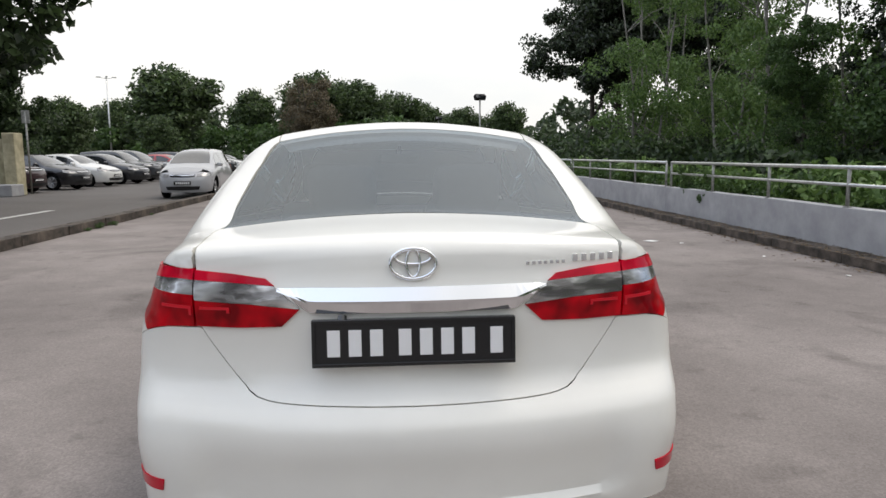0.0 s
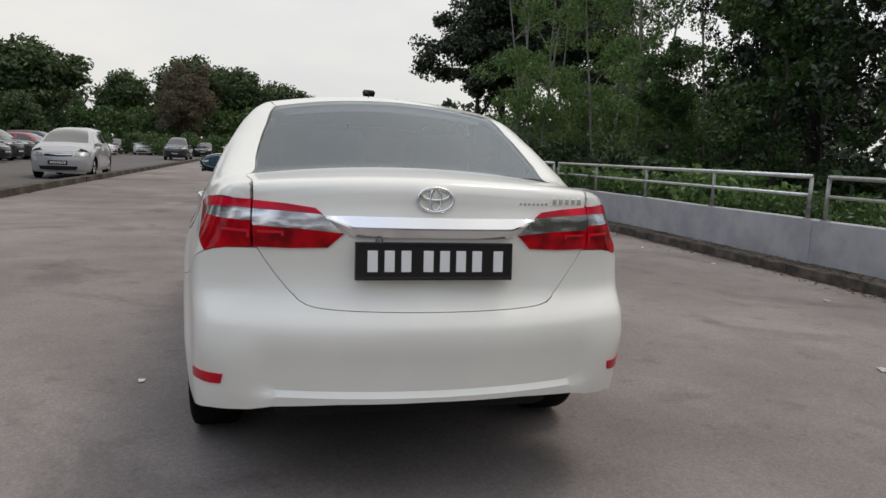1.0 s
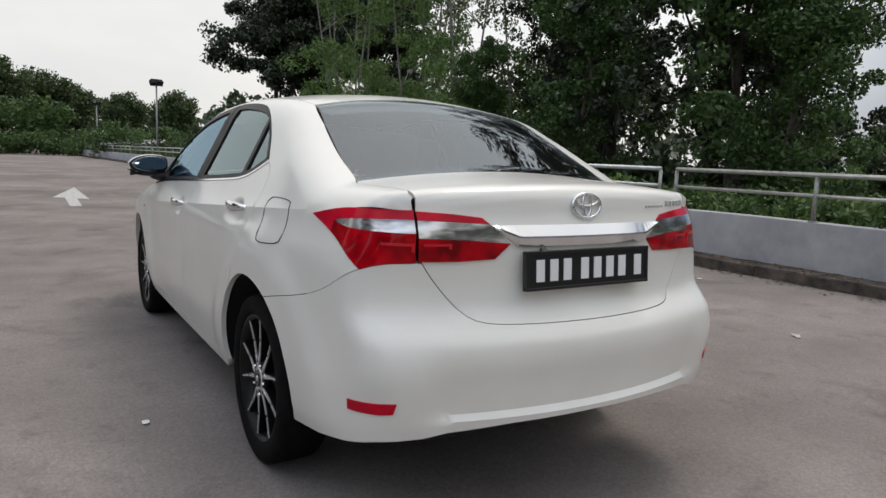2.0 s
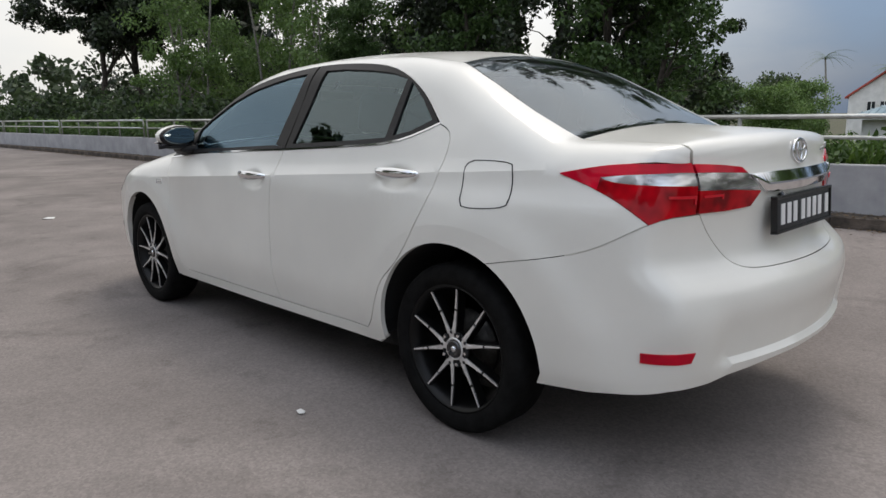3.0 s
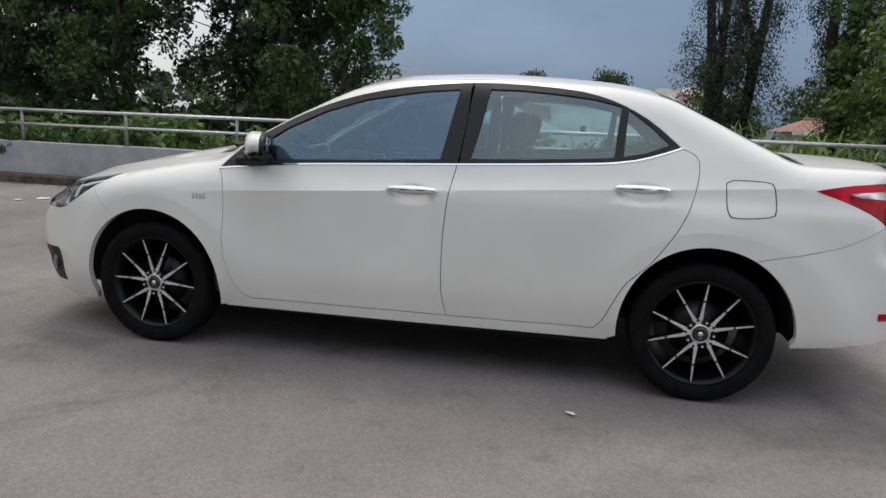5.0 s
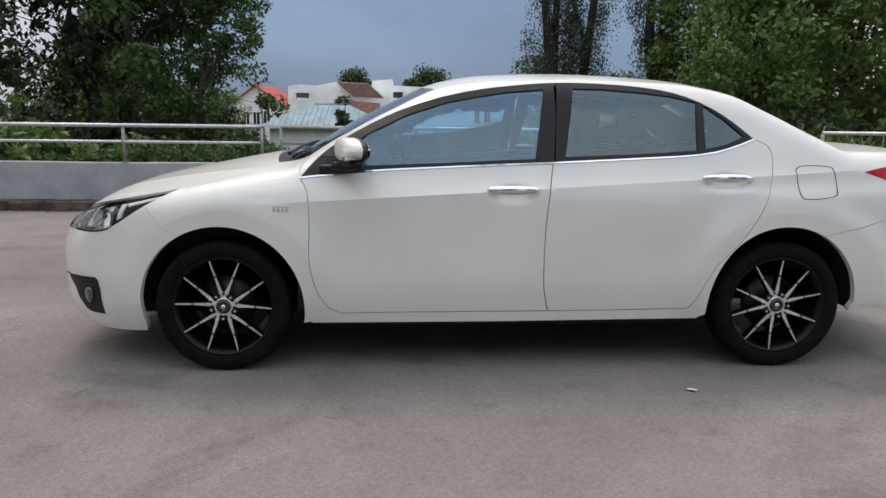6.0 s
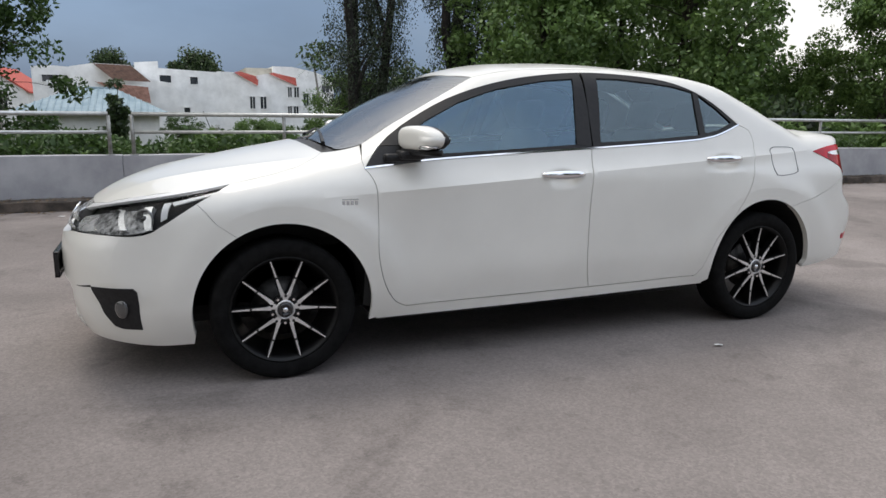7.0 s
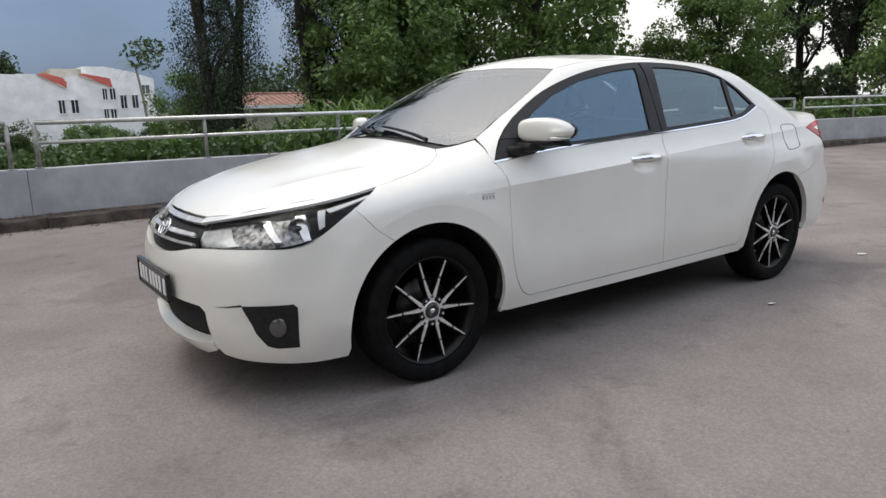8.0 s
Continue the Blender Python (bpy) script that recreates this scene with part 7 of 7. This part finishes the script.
def terrace(x, depth, wall_top, floor, red, roof_mat, wall_mat, label, windows, rise=1.3):
    """A stepped house: wall with the outline wall_top (y, z), and a roof plane that climbs away behind the line red."""
    ob = empty("house", set_back(1.38) @ pose(x, 0, 0), label, "house", "houses below the road")
    bm = bmesh.new()
    ys = [p[0] for p in wall_top]
    prism(bm, [(min(ys), floor), (max(ys), floor), *sorted(wall_top, reverse=True)], 0, depth)
    part("wall", bm, wall_mat, ob)
    if red:
        (y0, z0), (y1, z1) = red
        bm = bmesh.new()
        low = [bm.verts.new((-0.25, y0, z0)), bm.verts.new((-0.25, y1, z1))]
        high = [bm.verts.new((3.2, y0 - 1.0, z0 + rise * 0.4)), bm.verts.new((3.2, y1 - 0.5, z1 + rise * 1.4))]
        f = bm.faces.new((low[0], low[1], high[1], high[0]))
        bmesh.ops.solidify(bm, geom=[f], thickness=0.18)
        bmesh.ops.recalc_face_normals(bm, faces=bm.faces)
        roof = part("roof", bm, roof_mat, ob)
        for i in range(9):
            g = i / 8
            bm = bmesh.new()
            p0 = Vector((-0.25, y0, z0 + 0.05)).lerp(Vector((-0.25, y1, z1 + 0.05)), g)
            p1 = Vector((3.2, y0 - 1.0, z0 + rise * 0.4 + 0.05)).lerp(Vector((3.2, y1 - 0.5, z1 + rise * 1.4 + 0.05)), g)
            tube(bm, p0, p1, 0.014, seg=5)
            part("roof_rib", bm, roof_mat, roof)
    for wy, wz, ww, wh in windows:
        bm = bmesh.new()
        box(bm, (-0.05, wy - ww / 2, wz), (0.10, wy + ww / 2, wz + wh), 0.01)
        w = part("window", bm, window_dark, ob)
        bm = bmesh.new()
        for lo, hi in (((-0.09, wy - ww / 2 - 0.08, wz - 0.10), (0.05, wy + ww / 2 + 0.08, wz)), ((-0.14, wy - ww / 2 - 0.15, wz + wh), (0.05, wy + ww / 2 + 0.15, wz + wh + 0.10)), ((-0.08, wy - 0.03, wz), (0.05, wy + 0.03, wz + wh))):
            box(bm, lo, hi)
        part("window_frame", bm, house_white, w)
    return ob


terrace(75, 9, [(-1.6, 5.0), (-3.2, 4.95), (-5.6, 3.65), (-7.1, 2.6)], -4.2, ((-3.3, 4.9), (-5.7, 3.62)), red_tile, house_white, "white rendered house with a red sloping roof", [(-5.1, 1.2, 0.5, 1.25), (-6.25, 1.2, 0.6, 1.25)], 0.75)
terrace(77, 9, [(-5.9, 4.8), (-7.1, 5.0), (-10.2, 3.75), (-10.6, 3.4)], -4.2, ((-7.2, 4.98), (-10.2, 3.72)), red_tile, house_white, "white rendered house with a red tiled roof and windows", [(-9.45, 2.5, 0.4, 1.1), (-10.2, 2.5, 0.5, 1.1), (-9.4, 0.4, 0.4, 1.1), (-10.1, 0.4, 0.5, 1.1)], 0.75)
terrace(83, 9, [(-5.4, 5.9), (-8.4, 5.9)], -4.2, None, brown_tile, house_cream, "cream house with a flat parapet", [])
terrace(82, 9, [(-8.4, 6.1), (-10.6, 6.1), (-13.2, 5.6), (-15.6, 4.8)], -4.2, None, brown_tile, house_white, "white rendered house partly behind trees", [(-12.2, 1.6, 0.6, 1.4), (-13.4, 1.6, 0.6, 1.4), (-14.6, 3.2, 0.9, 0.9)])


def lean_to(x, outline, roof, roof_mat, wall_mat, label, windows, depth=9):
    """A house with the wall outline (y, z) at x and a lean-to roof before it; roof: upper and lower edge, each two (y, z)."""
    ob = empty("house", pose(x, 0, 0), label, "house", "houses below the road")
    bm = bmesh.new()
    prism(bm, outline, 0, depth)
    part("wall", bm, wall_mat, ob)
    if roof:
        (u0, u1), (l0, l1) = roof
        bm = bmesh.new()
        f = bm.faces.new([bm.verts.new(p) for p in ((-0.12, *u0), (-0.12, *u1), (-2.4, *l1), (-2.4, *l0))])
        bmesh.ops.solidify(bm, geom=[f], thickness=0.16)
        bmesh.ops.recalc_face_normals(bm, faces=bm.faces)
        top = part("roof", bm, roof_mat, ob)
        for i in range(10):
            g = i / 9
            bm = bmesh.new()
            tube(bm, Vector((-0.12, *u0)).lerp(Vector((-0.12, *u1)), g) + Vector((0, 0, 0.02)), Vector((-2.4, *l0)).lerp(Vector((-2.4, *l1)), g) + Vector((0, 0, 0.02)), 0.02, seg=5)
            part("roof_rib", bm, roof_mat, top)
    for wy, wz, ww, wh in windows:
        bm = bmesh.new()
        box(bm, (-0.05, wy - ww / 2, wz), (0.10, wy + ww / 2, wz + wh), 0.01)
        w = part("window", bm, window_dark, ob)
        bm = bmesh.new()
        box(bm, (-0.16, wy - ww / 2 - 0.1, wz + wh), (0.05, wy + ww / 2 + 0.1, wz + wh + 0.12))
        box(bm, (-0.12, wy - ww / 2 - 0.1, wz - 0.10), (0.05, wy + ww / 2 + 0.1, wz))
        part("window_frame", bm, house_white, w)
    return ob


lean_to(66, [(13.2, -4.2), (13.2, 3.4), (5.2, 3.15), (2.8, 2.85), (0.6, 1.35), (0.6, -4.2)], (((9.4, 3.35), (5.15, 2.98)), ((7.1, 2.15), (4.95, 1.55))), brown_tile, house_white, "long white house with a faded terracotta lean-to roof", [(1.9, 0.3, 0.5, 0.9)])
lean_to(78, [(12.6, -4.2), (12.6, 5.2), (10.4, 5.6), (6.9, 5.5), (5.0, 4.1), (2.6, 3.7), (2.6, -4.2)], (((10.4, 5.55), (6.9, 5.45)), ((8.4, 3.85), (5.0, 3.75))), dark_brown_tile, house_white, "white house with a dark brown sloping roof", [])
lean_to(84, [(6.7, -4.2), (6.7, 6.15), (4.2, 6.35), (4.2, 5.6), (-2.6, 5.3), (-2.6, -4.2)], None, brown_tile, house_white, "white flat-roofed house with a dark recessed window", [(3.5, 4.0, 1.2, 0.8), (0.4, 3.9, 0.8, 0.8)])
lean_to(82, [(16.6, -4.2), (16.6, 5.3), (15.0, 5.45), (12.2, 5.3), (12.2, -4.2)], None, dark_brown_tile, house_white, "broad white house with dark recessed windows", [(14.9, 3.75, 1.5, 0.7)])
house(99, 23.9, -6, 8.5, 12, -6.0, 9.0, 11.9, red_tile, house_white, "white gabled house with a red tiled roof", [(-1.5, 6.6, 0.9, 1.7), (0.0, 6.6, 0.9, 1.7), (1.5, 6.6, 0.9, 1.7)], gable=True)


def hip_house(x, y0, y1, floor, eave, ridge, inset, depth, roof_mat, wall_mat, label, ribs, rib_r):
    """A hipped roof with raised seams over plain walls; its long side looks along -x."""
    ob = empty("house", pose(x, (y0 + y1) / 2, floor), label, "house", "houses below the road")
    h, e, r = (y1 - y0) / 2, eave - floor, ridge - floor
    bm = bmesh.new()
    box(bm, (0.6, -h + 0.7, 0), (depth - 0.6, h - 0.7, e - 0.05))
    part("wall", bm, wall_mat, ob)
    bm = bmesh.new()
    low = [bm.verts.new(p) for p in ((0, -h, e), (depth, -h, e), (depth, h, e), (0, h, e))]
    top = [bm.verts.new(p) for p in ((depth / 2, -h + inset, r), (depth / 2, h - inset, r))]
    for f in ((low[3], low[0], top[0], top[1]), (low[0], low[1], top[0]), (low[1], low[2], top[1], top[0]), (low[2], low[3], top[1]), low):
        bm.faces.new(f)
    bmesh.ops.recalc_face_normals(bm, faces=bm.faces)
    roof = part("roof", bm, roof_mat, ob)
    for i in range(ribs):
        y = -h + (i + 0.5) * 2 * h / ribs
        f = min(1.0, (h - abs(y)) / inset)
        bm = bmesh.new()
        tube(bm, (0, y, e + 0.02), (depth / 2 * f, y, e + 0.02 + (r - e) * f), rib_r, seg=5)
        part("roof_rib", bm, roof_mat, roof)
    bm = bmesh.new()
    tube(bm, (depth / 2, -h + inset, r + 0.03), (depth / 2, h - inset, r + 0.03), 0.09, seg=6)
    part("ridge_cap", bm, roof_mat, roof)
    bm = bmesh.new()
    box(bm, (-0.06, -h, e - 0.16), (0.06, h, e + 0.03))
    part("fascia", bm, house_white, roof)


hip_house(46, 3.6, 13.0, -3.8, 0.80, 2.42, 3.4, 9.5, blue_metal, house_white, "low white house under a pale blue ribbed metal roof", 24, 0.05)
hip_house(38, -16.0, -9.6, -3.9, 1.35, 2.08, 1.3, 6.0, brown_tile, house_cream, "low house with an orange-brown tiled roof", 16, 0.02)

dome = tree("dome_tree", 14.0, 3.0, 8.0, 77, leaf_dark, "dark dome-shaped tree behind the houses", clumps=190, per=120, leaf=0.2, girth=0.3, clump_r=1.05)
put(dome, 124, 11.2, -5.8, 0, 1.2)
again(dome, 119, -0.6, -11.0, 140, 1.6)
again(round_tree, 70, 26, -4.0, 220, 0.95, "dark green tree beside the houses")
again(round_tree, 62, 30, -4.0, 20, 1.0, "dark green tree beside the houses")
again(lush, 36, 13.5, -3.5, 20, 0.62, "green tree below the railing")
again(lush, 30, 18.0, -3.5, 120, 0.75, "green tree below the railing")
again(lush, 45, 16.0, -3.7, 200, 0.70, "green tree below the railing")
sparse = tree("sparse_tree", 6.2, 1.3, 0.6, 83, foliage("pale_sparse_leaves", (0.09, 0.105, 0.055), (0.25, 0.27, 0.16)), "thin small tree with pale sparse foliage", clumps=60, per=60, leaf=0.06, girth=0.07, clump_r=0.42)
put(sparse, 30.0, 2.2, -3.3, 0, 0.76)
for x, y, t, k in ((32.7, 2.3, 40, 0.37), (32.5, 0.3, 160, 0.43), (32.2, -1.6, 280, 0.41)):
    again(lush, x, y, -3.5, t, k, "leafy bush before the lower houses")
again(edge_tree, 33, -3.4, -3.4, 20, 0.40, "small green tree below the railing")
again(edge_tree, 24, 3.5, -3.0, 0, 0.38, "small green tree below the railing")
again(edge_tree, 30, -5.0, -3.2, 0, 0.42, "small green tree below the railing")
cypress = tree("cypress", 5.2, 0.42, 0.3, 91, leaf_dark, "narrow dark cypress below the railing", clumps=60, per=60, leaf=0.10, girth=0.06, clump_r=0.28)
put(cypress, 38.0, 6.3, -3.7, 0, 1.2)


def palm(x, y, z, h, seed, size=1.0):
    rng = random.Random(seed)
    ob = empty("palm_tree", pose(x, y, z), "palm tree with a tuft of drooping fronds", "tree")
    bm = bmesh.new()
    limb(bm, [Vector((0.04 * i, 0.02 * i * i, h * i / 6)) for i in range(7)], 0.16, 0.10, 8)
    part("trunk", bm, pale_bark, ob, smooth=True)
    top = Vector((0.24, 0.72, h))
    verts, faces = [], []
    for k in range(16):
        a, up, ln = 2 * math.pi * k / 16 + rng.uniform(-0.15, 0.15), rng.uniform(-0.1, 1.1), size * rng.uniform(1.6, 2.2)
        for i in range(14):
            s = i / 13
            c = top + Vector((math.cos(a) * ln * s * math.cos(up * (1 - s)), math.sin(a) * ln * s * math.cos(up * (1 - s)), ln * (s * math.sin(up) - 0.7 * s * s)))
            for sd in (-1, 1):
                w = Vector((-math.sin(a), math.cos(a), -0.5)) * sd * 0.42 * (1 - 0.7 * s) + Vector((math.cos(a), math.sin(a), 0)) * 0.2
                k0 = len(verts)
                verts += [tuple(c), tuple(c + Vector((math.cos(a), math.sin(a), 0)) * 0.07), tuple(c + w)]
                faces.append((k0, k0 + 1, k0 + 2))
    me = bpy.data.meshes.new("fronds")
    me.from_pydata(verts, [], faces)
    me.materials.append(leaf_mid)
    part("crown", me, None, ob)


palm(93, 28.7, -4, 11.6, 1, 1.5)
palm(97.5, 22.6, -4, 10.2, 2)
palm(72, -12.0, -4, 9.6, 4)


def lamp_post(x, y, h, heads, label):
    ob = empty("street_lamp", pose(x, y, 0), label, "street lamp")
    bm = bmesh.new()
    tube(bm, (0, 0, 0), (0, 0, h), 0.075 if heads == 1 else 0.11, 0.05 if heads == 1 else 0.06, 12)
    part("pole", bm, old_steel if heads == 1 else steel, ob, smooth=True)
    bm = bmesh.new()
    box(bm, (-0.16, -0.16, 0), (0.16, 0.16, 0.05), 0.01)
    part("base_plate", bm, old_steel, ob)
    if heads == 1:
        for dx in (-0.17, 0.17):
            bm = bmesh.new()
            box(bm, (-0.20, -0.16, -0.17), (0.20, 0.16, 0.17), 0.03, pose(dx, 0, h + 0.08, 30 if dx > 0 else -30, 0, 20))
            head_ = part("lamp_head", bm, void_black, ob, "black floodlight box")
            bm = bmesh.new()
            box(bm, (-0.17, -0.168, -0.14), (0.17, -0.162, 0.14), 0.0, pose(dx, 0, h + 0.08, 30 if dx > 0 else -30, 0, 20))
            part("glass", bm, window_dark, head_)
    else:
        for k in range(4):
            a = math.pi * k / 2 + 0.4
            bm = bmesh.new()
            tube(bm, (0, 0, h - 0.05), (0.65 * math.cos(a), 0.65 * math.sin(a), h + 0.12), 0.03, seg=8)
            arm = part("arm", bm, steel, ob)
            bm = bmesh.new()
            box(bm, (-0.12, -0.25, -0.06), (0.12, 0.25, 0.06), 0.03, pose(0.8 * math.cos(a), 0.8 * math.sin(a), h + 0.14, 0, 0, math.degrees(a) - 90))
            part("lamp_head", bm, steel, arm)


lamp_post(5.95, 45.5, 5.0, 1, "grey floodlight post beside the parapet wall")
lamp_post(5.3, 77, 5.2, 1, "grey floodlight post beside the parapet wall")
lamp_post(-31.5, 80, 10.0, 4, "tall pale lamp mast in the car park")

# low shed beyond the bend of the wall
shed = empty("shed", pose(6.2, 61.0, 0, 0, 0, -6), "low shed with a pale concrete slab roof", "shed")
bm = bmesh.new()
box(bm, (-1.7, 0.3, 0), (2.6, 3.4, 1.05))
part("wall", bm, house_cream, shed)
bm = bmesh.new()
box(bm, (-2.1, 0, 0), (3.0, 3.8, 0.12), 0.02, pose(0, 0, 1.15, 6, -3, 0))
part("roof", bm, wall_paint, shed)

# entrance wall under the shade tree
old_cream = mottled(material("stained_cream_render", (0.30, 0.26, 0.20), 0.9), ((0.30, 0.265, 0.165), (0.50, 0.455, 0.31)), 1.4, detail=7.0, second=(5.0, 0.2))
bm = bmesh.new()
box(bm, (-20, 23.3, 0.020), (-13.2, 23.55, 1.95), 0.02)
tagged(part("garden_wall", bm, old_cream), "low cream wall under the shade tree", "wall", kind="structure")
bm = bmesh.new()
box(bm, (-13.15, 23.1, 0.020), (-12.75, 23.7, 2.15), 0.03)
tagged(part("gate_pillar", bm, old_cream), "cream rendered gate pillar with a plinth", "pillar", kind="structure")
bm = bmesh.new()
box(bm, (-20, 22.4, 0.020), (-12.6, 23.2, 0.42), 0.03)
tagged(part("plinth", bm, wall_paint), "pale concrete plinth in front of the wall", "plinth", kind="structure")
gate = empty("metal_gate", pose(-14.9, 23.0, 0.42), "dark low metal gate rails", "gate")
for z in (0.25, 0.55):
    bm = bmesh.new()
    tube(bm, (-1.4, 0, z), (1.4, 0, z), 0.03)
    part("gate_rail", bm, old_steel, gate)
for i in range(5):
    bm = bmesh.new()
    tube(bm, (-1.4 + 0.7 * i, 0, 0), (-1.4 + 0.7 * i, 0, 0.6), 0.025)
    part("gate_post", bm, old_steel, gate)
bm = bmesh.new()
tube(bm, (0, 0, 0), (0, 0, 2.9), 0.03)
sign = part("sign_post", bm, old_steel, None, smooth=True)
sign.matrix_basis = pose(-12.9, 24.3, 0.020)
tagged(sign, "thin grey post with a small blank sign", "sign")
bm = bmesh.new()
box(bm, (-0.14, -0.015, 2.5), (0.14, 0.015, 2.95), 0.005)
part("sign_board", bm, old_steel, sign)
